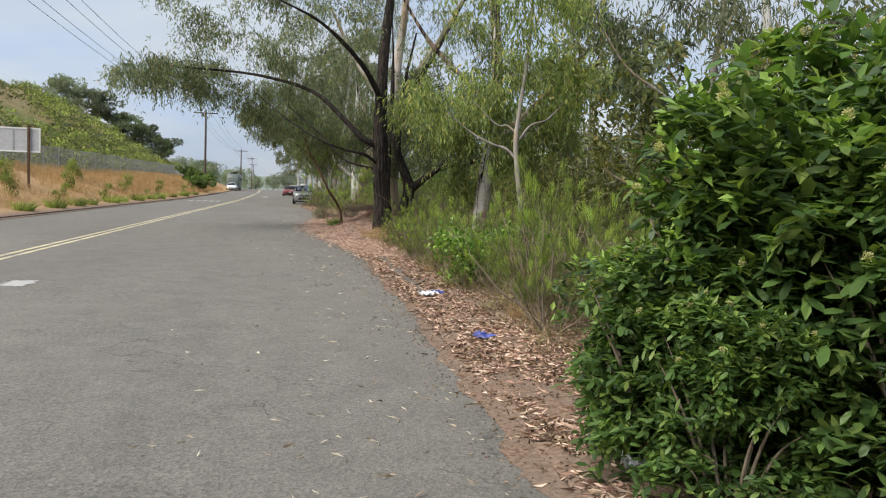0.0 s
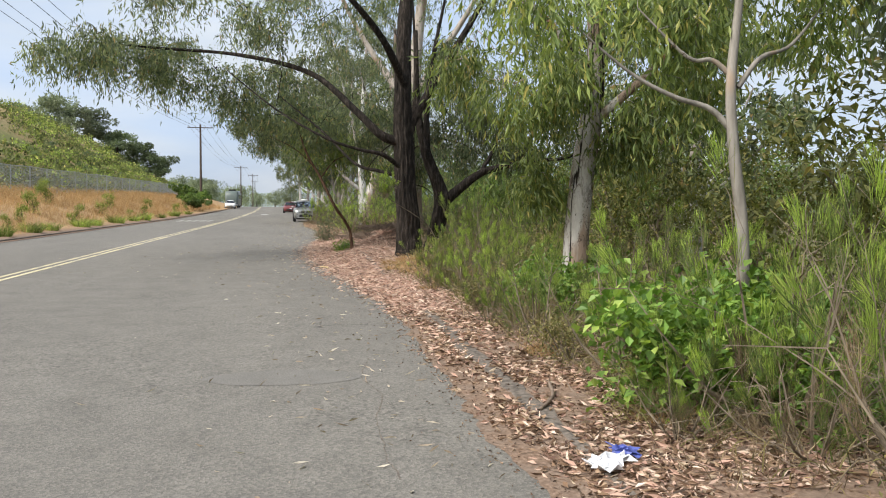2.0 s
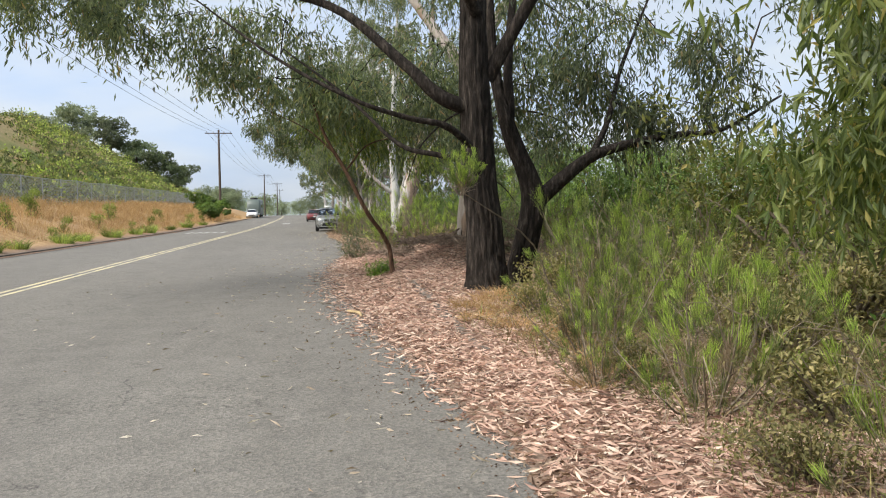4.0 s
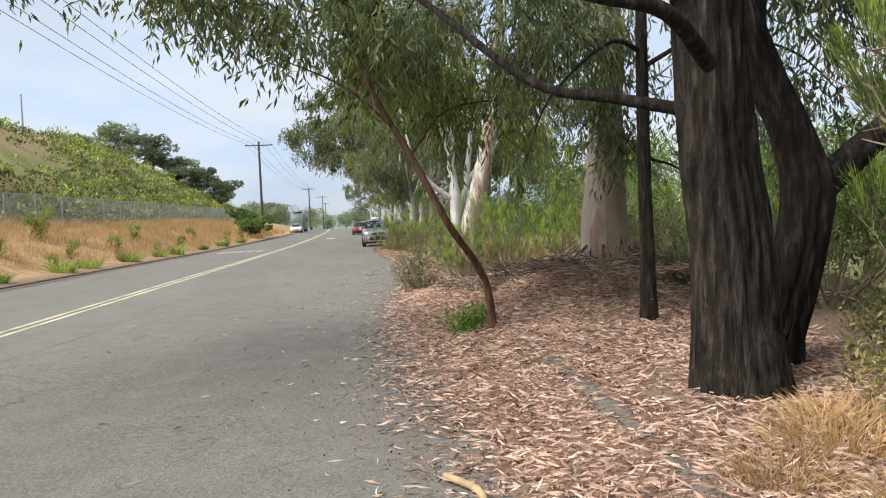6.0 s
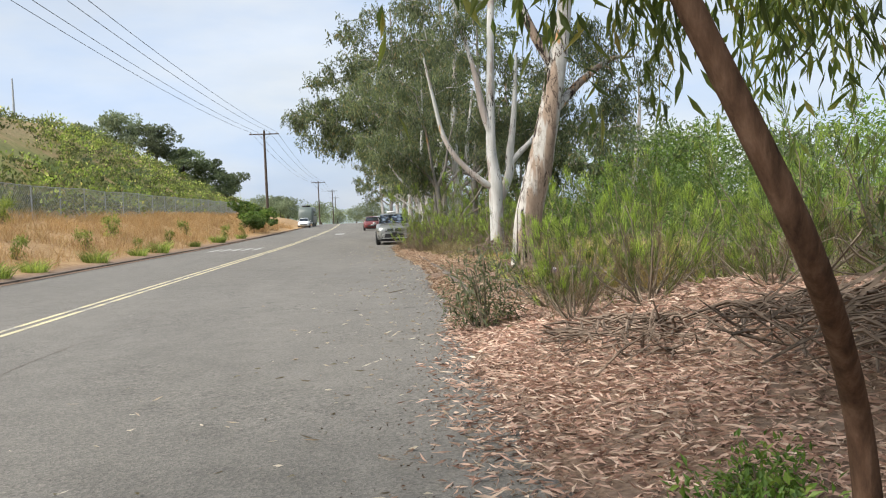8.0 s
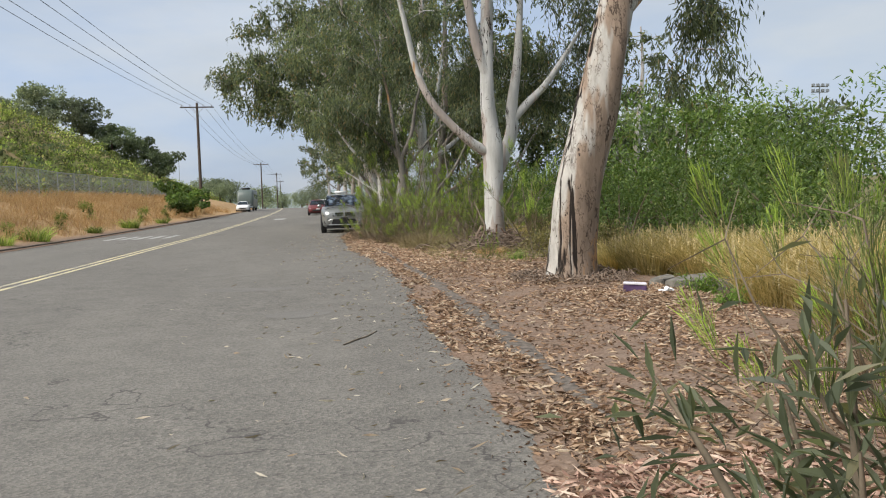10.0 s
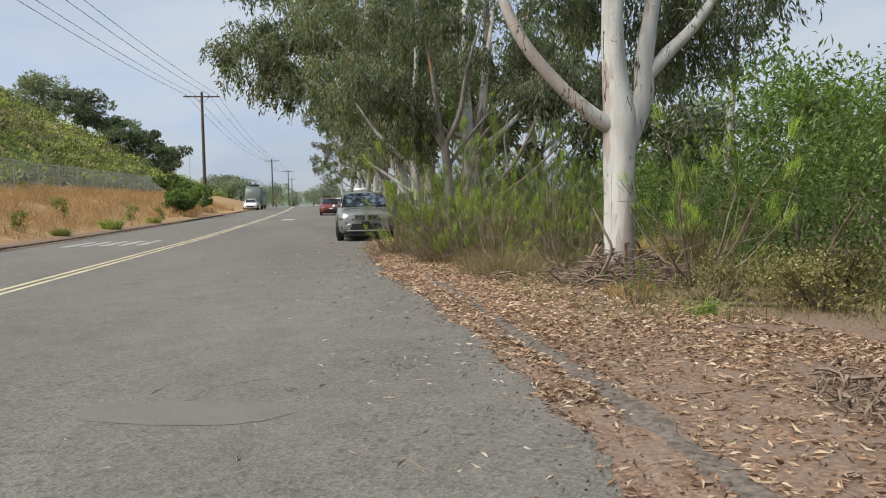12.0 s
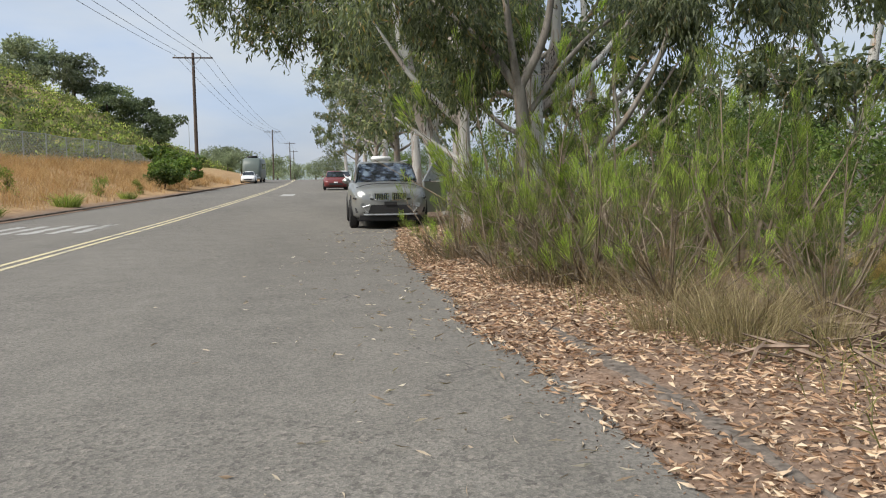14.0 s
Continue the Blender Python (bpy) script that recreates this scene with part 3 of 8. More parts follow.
def land_z(x, y):
    """Height over the road: kerbside field and hill to the left, bank and ravine to the right."""
    c = float(bend(y))
    xr, e = x - c, road_edge(y)
    if x > e - 0.12:
        up = smooth01(x, e - 0.1, e + 0.12)
        z = -0.1 + 0.115 * up
        mound = smooth01(y, 23, 29) * (1 - smooth01(y, 36, 41))
        z += (0.06 * smooth01(x, e, e + 2) + mound * 0.16 * smooth01(x, 1.9, 2.7) + smooth01(y, 30.5, 33) * (1 - smooth01(y, 36, 40)) * 0.46 * smooth01(x, 2.8, 4.4)) * up
        z += 0.05 * wave(x, y, 0.8) * smooth01(x, e + 0.2, e + 1.5)
        z -= 1.3 * smooth01(x, 6.2, 12.0) - 6.0 * smooth01(x, 70, 260) - 10 * smooth01(x, 150, 500)
        return z
    if xr < -9.55:
        d = -9.55 - xr
        z = -0.1 + 0.2 * smooth01(d, 0, 0.25) + 1.0 * smooth01(d, 0.8, 5.0) + 1.0 * smooth01(d, 3.5, 9.5)
        z += 0.12 * wave(x, y, 0.35) * smooth01(d, 0.5, 3)
        top = float(np.interp(y, [-60, 60, 150, 190, 240, 300, 420], [12.4, 12.4, 12.4, 11.0, 8.5, 9.0, 4.0]))
        z += top * smooth01(d, 9.0, 34.0) ** 0.85 + 0.9 * wave(x, y, 0.06) * smooth01(d, 10, 25)
        return z
    return -0.1


def axis(cuts):
    out = []
    for a, b, step in cuts:
        out += list(np.arange(a, b - 1e-6, step))
    out.append(cuts[-1][1])
    return np.array(out)


GX = axis([(-900, -200, 70), (-200, -60, 10), (-60, -24, 2.0), (-24, -9, 0.6), (-9, 0.9, 3.3), (0.9, 3.4, 0.1), (3.4, 5.0, 0.2), (5.0, 9, 0.5), (9, 30, 1.5), (30, 120, 10), (120, 900, 78)])
GY = axis([(-150, -12, 12), (-12, 78, 0.45), (78, 140, 1.6), (140, 330, 5), (330, 1400, 60)])


def build_ground():
    V = np.array([(x, y, ground_z(x, y)) for y in GY for x in GX])
    nx, ny = len(GX), len(GY)
    i, j = np.meshgrid(np.arange(ny - 1), np.arange(nx - 1), indexing="ij")
    a = (i * nx + j).ravel()
    me = quick_mesh("ground", V, np.stack([a, a + 1, a + nx + 1, a + nx], axis=1))
    me.polygons.foreach_set("use_smooth", np.ones(len(me.polygons), dtype=bool))
    tagged(put("ground", me, M_GROUND), "bare brown earth, dry field and green hillside", "ground", kind="structure")


def strip(name, y0, y1, step, xa, xb, z, mat, parent=None, label=""):
    """A thin slab that follows the road between two offsets."""
    ys = np.append(np.arange(y0, y1, step), y1)
    V, Q = [], []
    for y in ys:
        u = z + rise(y)
        V += [(xa(y), y, u - 0.05), (xa(y), y, u), (xb(y), y, u), (xb(y), y, u - 0.05)]
    for k in range(len(ys) - 1):
        for s in range(3):
            Q.append((4 * k + s, 4 * k + 1 + s, 4 * k + 5 + s, 4 * k + 4 + s))
    return put(name, quick_mesh(name, V, Q), mat, parent, label)


build_ground()
road = tagged(strip("road", -150, 420, 0.3, lambda y: -9.62 + float(bend(y)), lambda y: road_edge(y), 0.0, M_ASPHALT), "weathered grey asphalt two-lane road with crumbling edge", "road", kind="structure")
edge_dust()
for off in (-4.97, -4.73):
    strip("yellow_line", -150, 330, 2.0, lambda y, o=off: o - 0.05 + float(bend(y)), lambda y, o=off: o + 0.05 + float(bend(y)), 0.004, M_YELLOW, road, "worn yellow centre line")


# ---------------------------------------------------------------- plant makers
def hang_leaves(soup, P, rng, per=110, spread=0.42, L=(0.11, 0.19), W=(0.024, 0.038), fall=0.6, wild=0.55):
    """Leaves on short drooping sprays, gathered into a tight clump round each point of P."""
    n = len(P)
    strands = max(1, per // 9)
    own = np.repeat(rng.uniform(0.55, 1.25, n), strands)[:, None]
    S = np.repeat(P, strands, axis=0) + rng.normal(size=(n * strands, 3)) * spread * own * np.array([0.55, 0.55, 0.4])
    drift = rng.normal(size=(len(S), 3)) * np.array([0.4, 0.4, 0.3]) * fall
    k = np.repeat(np.arange(len(S)), 9)
    s = rng.uniform(0, 1, len(k))[:, None]
    base = S[k] + drift[k] * s + np.array([0, 0, -fall]) * own[k] * s ** 1.4 + rng.normal(size=(len(k), 3)) * 0.04
    D = np.array([0, 0, -1.0]) + drift[k] * 0.6 / max(fall, 0.1) + rng.normal(size=(len(k), 3)) * wild
    leaves(soup, base, D, rng.uniform(*L, len(k)), rng.uniform(*W, len(k)), rng)


def tuft_leaves(soup, P, A, rng, per=14, L=(0.07, 0.11), W=(0.025, 0.04), open_=0.9, spread=0.05, broad=False):
    """Whorls of leaves round the shoot ends P that point along A."""
    n = len(P)
    k = np.repeat(np.arange(n), per)
    D = unit(A[k] * 0.55 + rng.normal(size=(len(k), 3)) * open_ - np.array([0, 0, 0.12]))
    base = P[k] - A[k] * rng.uniform(0, 0.16, len(k))[:, None] + rng.normal(size=(len(k), 3)) * spread
    flat = np.array([0, 0, 1.0]) + rng.normal(size=(len(k), 3)) * 0.35
    if broad:
        D = unit(A[k] * 0.35 + unit(rng.normal(size=(len(k), 3)) * np.array([1, 1, 0.45])) - np.array([0, 0, 0.25]))
        broad_leaves(soup, base, D, rng.uniform(*L, len(k)), rng.uniform(*W, len(k)), rng, flat)
        return
    leaves(soup, base, D, rng.uniform(*L, len(k)), rng.uniform(*W, len(k)), rng, 0.48, 0.16, np.cross(np.cross(D, flat), D) * 1.0 + 1e-4)


def join_nodes(soup, nodes, targets, rng, r0=0.03, sag=0.12, sides=3, coarse=False):
    """Branch wood: each target is joined to the nearest wood that stands already."""
    nodes = [np.asarray(p, dtype=float) for p in nodes]
    dist = np.min(np.linalg.norm(targets[:, None] - np.array(nodes)[None], axis=2), axis=1)
    for i in np.argsort(dist):
        t = targets[i]
        N = np.array(nodes)
        d = np.linalg.norm(N - t, axis=1)
        a = N[np.argmin(d)]
        ln = d.min()
        m = (a + t) / 2 + rng.normal(size=3) * ln * 0.1 + np.array([0, 0, sag * ln])
        r = r0 * min(1.0, 0.35 + ln * 0.35)
        if coarse:
            tube(soup, np.array([a, m, t]), [r, r * 0.68, r * 0.22], 3)
            nodes += [m, t]
            continue
        tube(soup, np.array([a, a * 0.45 + m * 0.55, m, m * 0.4 + t * 0.6, t]), [r, r * 0.85, r * 0.68, r * 0.45, r * 0.22], sides)
        nodes += [m, t]


def blob(rng, c, r, n):
    """Places in an ellipsoid, gathered into clumps with gaps between them."""
    m = max(1, n // 5)
    d = unit(rng.normal(size=(m, 3)))
    C = np.asarray(c) + d * np.asarray(r) * rng.uniform(0.3, 1.0, m)[:, None] ** 0.6
    return C[rng.integers(0, m, n)] + np.clip(rng.normal(size=(n, 3)), -2, 2) * (0.10 + 0.075 * np.asarray(r)) * np.array([1, 1, 0.7])


def furrowed(soup, pts, rad, rng, sides=72, depth=0.1, up_to=5.0):
    """A trunk whose bark stands in long upright plates with deep furrows between them."""
    fine = curve_points(pts, 28)
    r = np.interp(np.linspace(0, len(rad) - 1, len(fine)), np.arange(len(rad)), rad)
    o = rng.uniform(0, 40)
    a = np.linspace(0, 2 * math.pi, sides, endpoint=False)
    V = np.empty((len(fine), sides, 3))
    for i, (p, q) in enumerate(zip(fine, r)):
        for j in range(sides):
            c, sn = math.cos(a[j]), math.sin(a[j])
            k = 1 + 0.09 * noise.noise(Vector((c * 1.1 + o, sn * 1.1, p[2] * 0.5)))
            if p[2] < up_to:
                w = 0.5 * noise.noise(Vector((c * 2 + o, sn * 2, p[2] * 1.6)))
                f = noise.noise(Vector((c * 4.6 + o + w, sn * 4.6 + w, p[2] * 0.75)))
                g2 = noise.noise(Vector((c * 8 + o, sn * 8 - w, p[2] * 3.2)))
                k += depth * (min(1.0, abs(f) * 4.5) - 0.7) + depth * 0.3 * g2
            V[i, j] = (p[0] + q * k * c, p[1] + q * k * sn, p[2])
    i, j = (v.ravel() for v in np.meshgrid(np.arange(len(fine) - 1), np.arange(sides), indexing="ij"))
    j2 = (j + 1) % sides
    soup.add(V.reshape(-1, 3), np.stack([i * sides + j, i * sides + j2, (i + 1) * sides + j2, (i + 1) * sides + j], axis=1))


def gum_tree(name, label, base, wood, crowns, bark_mat, leaf, seed, per=110, L=(0.11, 0.19), W=(0.024, 0.038), fall=0.6, spread=0.42, twig=0.03, twig_mat=None, group="", sides=14, wild=0.42, coarse=False, lump=0.11, furrow=0.0):
    """A gum tree. wood: limbs as (points, radii), the first one the trunk; crowns: (centre, radii, clusters); all from the base."""
    rng = np.random.default_rng(seed)
    top = thing(name, label, "tree", group, at=base)
    nodes = []
    for k, (pts, rad) in enumerate(wood):
        s = Soup()
        if k == 0 and furrow:
            furrowed(s, pts, rad, rng, depth=furrow)
        else:
            tube(s, pts, rad, sides if k == 0 else 9, lump if k == 0 else 0.08, rng, 8 if k == 0 else 6, 0.0)
        put("trunk" if k == 0 else "limb", s.mesh("trunk" if k == 0 else "limb", True), bark_mat, top)
        cp = curve_points(pts, 5)
        nodes += list(cp[len(cp) // 3:])
    P = np.concatenate([blob(rng, c, r, n) for c, r, n in crowns])
    s = Soup()
    join_nodes(s, nodes, P, rng, twig, coarse=coarse)
    put("branch_work", s.mesh("branch_work", True), twig_mat or bark_mat, top, kind="stuff")
    s = Soup()
    hang_leaves(s, P, rng, per, spread, L, W, fall, wild)
    put("crown", s.mesh("crown"), leaf, top, kind="stuff")
    return top


def broom_bush(label, seed, h=1.5, spread_=1.0, mains=11, leaf=None, leaf_tip=None, dry=0.3, straw=0, group="roadside broom bushes", W=0.0046, lift=0.0, forks=5, fingers=50, bare=0, up=0.8, bright=0.5, foot=(0.3, 0.4)):
    """A broom bush: forked woody stems that end in flame-shaped plumes of stiff green shoots, brown and twiggy inside."""
    rng = np.random.default_rng(seed)
    top = thing("broom_bush", label, "bush", group)
    wood, green, brown, tip = Soup(), Soup(), Soup(), Soup()
    size = min(h, 2.0)
    bunch = {"green": [], "brown": [], "tip": []}
    for i in range(mains):
        a = i * 2.4 + rng.uniform(-0.5, 0.5)
        tilt = min(1.35, (0.12 + 1.05 * (i / mains) ** 0.8) * spread_ * rng.uniform(0.7, 1.15))
        d = np.array([math.cos(a) * math.sin(tilt), math.sin(a) * math.sin(tilt), math.cos(tilt)])
        ln = h * rng.uniform(0.5, 0.95) * (0.75 + 0.25 * math.cos(tilt))
        b = np.array([math.cos(a), math.sin(a), 0]) * 0.06 * h
        end = b + d * ln * 0.82 + np.array([0, 0, 0.12 * ln])
        mid = b + d * ln * 0.45 - np.array([0, 0, 0.02 * ln])
        tube(wood, np.array([b, mid, end]), [0.011 * h, 0.008 * h, 0.004], 4)
        fresh = rng.uniform() < bright
        for f in range(forks):
            u = 1.0 if f == 0 else rng.uniform(0.04, 0.35) if f in (1, 3) else rng.uniform(0.4, 0.95)
            p = b + (mid - b) * u * 2 if u < 0.5 else mid + (end - mid) * (u - 0.5) * 2
            d2 = unit(d * 0.8 + np.array([0, 0, 0.2]) + rng.normal(size=3) * 0.6)
            q = p + d2 * size * rng.uniform(0.05, 0.2)
            tube(wood, np.array([p, q]), [0.006, 0.003], 3)
            for _ in range(2):
                tube(wood, np.array([q, q + unit(d2 + rng.normal(size=3) * 0.8) * size * rng.uniform(0.1, 0.24)]), [0.0035, 0.0015], 3)
            lead = unit(d2 * 0.3 + d * (1.15 - up) + np.array([0, 0, up]) + rng.normal(size=3) * 0.12)
            plume = size ** 0.5 * rng.uniform(0.26, 0.48)
            dead = u < 0.4 and rng.uniform() < dry + 0.3
            n = int(fingers * (0.7 if dead else 1.0))
            side = rng.normal(size=(n, 3))
            side = unit(side - (side @ lead)[:, None] * lead)
            t0 = rng.uniform(0, 1, n) ** 0.8
            P = q + lead * (plume * t0 * 0.66)[:, None] + side * 0.035 * size ** 0.5 * rng.uniform(0, 1, n)[:, None]
            D = lead + side * (rng.uniform(0.03, 0.42, n) * (1.2 - 0.6 * t0))[:, None] + rng.normal(size=(n, 3)) * 0.05 * (1.9 if dead else 1.0)
            L = plume * (1.0 - 0.62 * t0) * rng.uniform(0.34, 0.62, n)
            # short needles along each shoot
            P2, D2 = P + D * (L * rng.uniform(0.1, 0.7, n))[:, None], D + rng.normal(size=(n, 3)) * 0.3
            hi = (t0 + rng.normal(0, 0.15, n) > (0.35 if fresh else 0.8)) & (u > 0.3)
            for m, key in ((np.full(n, True), "brown"),) if dead else ((~hi, "green"), (hi, "tip")):
                bunch[key].append((P[m], D[m], L[m], np.full(m.sum(), 1.0)))
                bunch[key].append((P2[m], D2[m], L[m] * 0.42, np.full(m.sum(), 0.75)))
    for key, sp in (("green", green), ("brown", brown), ("tip", tip)):
        P, D, L, w = (np.concatenate([r[j] for r in bunch[key]]) for j in range(4))
        leaves(sp, P, D, L, W * w * rng.uniform(0.75, 1.35, len(w)), rng, 0.45, 0.05)
    if straw:
        a = rng.uniform(0, 6.28, straw)
        P = np.stack([np.cos(a), np.sin(a), a * 0], axis=1) * (h * 0.55 * rng.uniform(0.1, 1.0, straw))[:, None]
        D = np.stack([np.cos(a) * 0.4, np.sin(a) * 0.4, np.ones(straw)], axis=1) + rng.normal(size=(straw, 3)) * 0.25
        blades(brown, P, D, rng.uniform(0.25, 0.6, straw) * h * 0.62, 0.006, rng, 0.12)
    for _ in range(bare):
        a, el = rng.uniform(0, 6.28), rng.uniform(0.15, 1.2)
        d = np.array([math.cos(a) * math.cos(el), math.sin(a) * math.cos(el), math.sin(el)])
        e = d * h * rng.uniform(0.5, 0.85)
        tube(wood, np.array([d * 0.1, e * 0.5 + rng.normal(size=3) * 0.06 * h, e]), [0.013, 0.009, 0.003], 4, steps=3)
    if lift:
        for sp in (wood, green, brown, tip):
            sp.v = [v + np.array([0, 0, lift], dtype=np.float32) for v in sp.v]
        tube(wood, [(foot[0], foot[1], -0.05), (foot[0] * 0.75, foot[1] * 0.75, lift * 0.6), (0, 0, lift + 0.05)], [0.014, 0.011, 0.007], 6, steps=4)
    put("woody_base", wood.mesh("woody_base"), M_TWIG, top, kind="stuff")
    put("foliage", green.mesh("foliage"), leaf or M_BROOM, top, kind="stuff")
    put("shoot_growth", tip.mesh("shoot_growth"), leaf_tip or M_BROOMTIP, top, "brighter young shoots", "stuff")
    put("dry_growth", brown.mesh("dry_growth"), M_BROOMDRY, top, "brown dead lower twigs", "stuff")
    return top


def leafy_bush(name, label, seed, h, r, shoots, per, L, W, leaf, open_=0.9, group="", tips=0, stems=14, spread=0.05, blossom=0, hollow=0.55, category="bush", broad=False, lobe_n=9, lobe_r=1.0):
    """A broad-leaved bush: arching stems and whorls of leaves at the shoot ends."""
    rng = np.random.default_rng(seed)
    top = thing(name, label, category, group)
    lobes = [(rng.uniform(-0.6, 0.6) * r, rng.uniform(-0.6, 0.6) * r, rng.uniform(0.3, 0.8) * h, rng.uniform(0.42, 0.62) * r * lobe_r, rng.uniform(0.22, 0.32) * h * lobe_r) for _ in range(lobe_n)]
    if lobe_n < 12:
        lobes.append((0, 0, h * 0.4, r * 0.8, h * 0.4))
    lobes += [(r * 0.5 * math.cos(a), r * 0.5 * math.sin(a), h * 0.16, r * 0.5, h * 0.17) for a in (0.5, 2.6, 4.7)]
    pick = rng.integers(0, len(lobes), shoots)
    lb = np.array(lobes)[pick]
    d = unit(rng.normal(size=(shoots, 3)) + np.array([0, 0, 0.25]))
    P = lb[:, :3] + d * np.stack([lb[:, 3], lb[:, 3], lb[:, 4]], axis=1) * rng.uniform(hollow, 1.05, shoots)[:, None]
    P[:, 2] = np.maximum(P[:, 2], 0.05 + rng.uniform(0, 0.15, shoots) * h)
    A = unit(d + np.array([0, 0, 0.75]))
    wood = Soup()
    for k in range(stems):
        t = P[rng.integers(0, shoots)]
        b = np.array([t[0] * 0.12, t[1] * 0.12, -0.05])
        m = (b + t) / 2 + np.array([t[0], t[1], 0]) * 0.05 + np.array([0, 0, 0.1 * h])
        tube(wood, np.array([b, m, t]), [0.022 * h ** 0.5, 0.014 * h ** 0.5, 0.004], 5, steps=4)
    put("woody_base", wood.mesh("woody_base", True), M_TWIG, top, kind="stuff")
    s = Soup()
    tuft_leaves(s, P, A, rng, per, L, W, open_, spread, broad)
    put("foliage", s.mesh("foliage"), leaf, top, kind="stuff")
    if tips:
        high = np.argsort(-(P[:, 2] + rng.normal(0, 0.35 * h, shoots)))[:tips]
        s = Soup()
        tuft_leaves(s, P[high] + A[high] * 0.06, A[high], rng, 9, (L[0] * 0.7, L[1] * 0.8), W, 0.6, 0.02)
        put("young_foliage", s.mesh("young_foliage"), M_LAURELTIP, top, "lighter young leaves at the shoot ends", "stuff")
        if blossom:
            s = Soup()
            q = P[high[:blossom]] + A[high[:blossom]] * 0.12
            k = np.repeat(np.arange(blossom), 90)
            D = rng.normal(size=(len(k), 3)) + np.array([0, 0, 0.6])
            leaves(s, q[k] + unit(rng.normal(size=(len(k), 3))) * 0.03, D, 0.03, 0.012, rng)
            put("blossom", s.mesh("blossom"), M_BLOSSOM, top, "cream-green flower clusters", "stuff")
    return top


def grass_tuft(label, seed, h, r, n, leaf, plumes=0, W=0.008, group="grass tufts", bend_=0.3, name="grass_tuft"):
    rng = np.random.default_rng(seed)
    top = thing(name, label, "grass", group)
    s = Soup()
    a = rng.uniform(0, 6.283, n)
    q = np.sqrt(rng.uniform(0, 1, n))
    P = np.stack([np.cos(a) * q * r * 0.6, np.sin(a) * q * r * 0.6, np.full(n, -0.03)], axis=1)
    D = np.stack([np.cos(a) * q * 0.5, np.sin(a) * q * 0.5, np.ones(n)], axis=1) + rng.normal(size=(n, 3)) * 0.16
    tip = blades(s, P, D, h * rng.uniform(0.45, 1.0, n), W, rng, bend_)
    put("foliage", s.mesh("foliage"), leaf, top, kind="stuff")
    if plumes:
        s = Soup()
        k = np.repeat(rng.choice(np.argsort(-tip[:, 2])[: n // 2], plumes), 14)
        base = tip[k] - np.array([0, 0, 1.0]) * rng.uniform(0, 0.12, len(k))[:, None]
        leaves(s, base, np.array([0.15, 0, 1.0]) + rng.normal(size=(len(k), 3)) * 0.3, 0.035, 0.008, rng)
        put("seed_growth", s.mesh("seed_growth"), M_PLUME, top, "pale feathery seed heads", "stuff")
    return top


def spread_copies(first, places):
    """Place the first thing and its copies: rows of x, y, turn, size."""
    rows = [(x, y, rz, s) for x, y, rz, s in places]
    made = []
    for k, (x, y, rz, s) in enumerate(rows):
        m = pose(x, y, ground_z(x, y) - 0.03, 0, 0, rz) @ Matrix.Diagonal((s, s, s, 1))
        if k == 0:
            hold = (first, m)
            made.append(first)
        else:
            c = copy_thing(first, m)
            c.matrix_basis = m
            made.append(c)
    hold[0].matrix_basis = hold[1]
    return made


# ---------------------------------------------------------------- the black-barked gum over the road
def g(x, y):
    return ground_z(x, y)


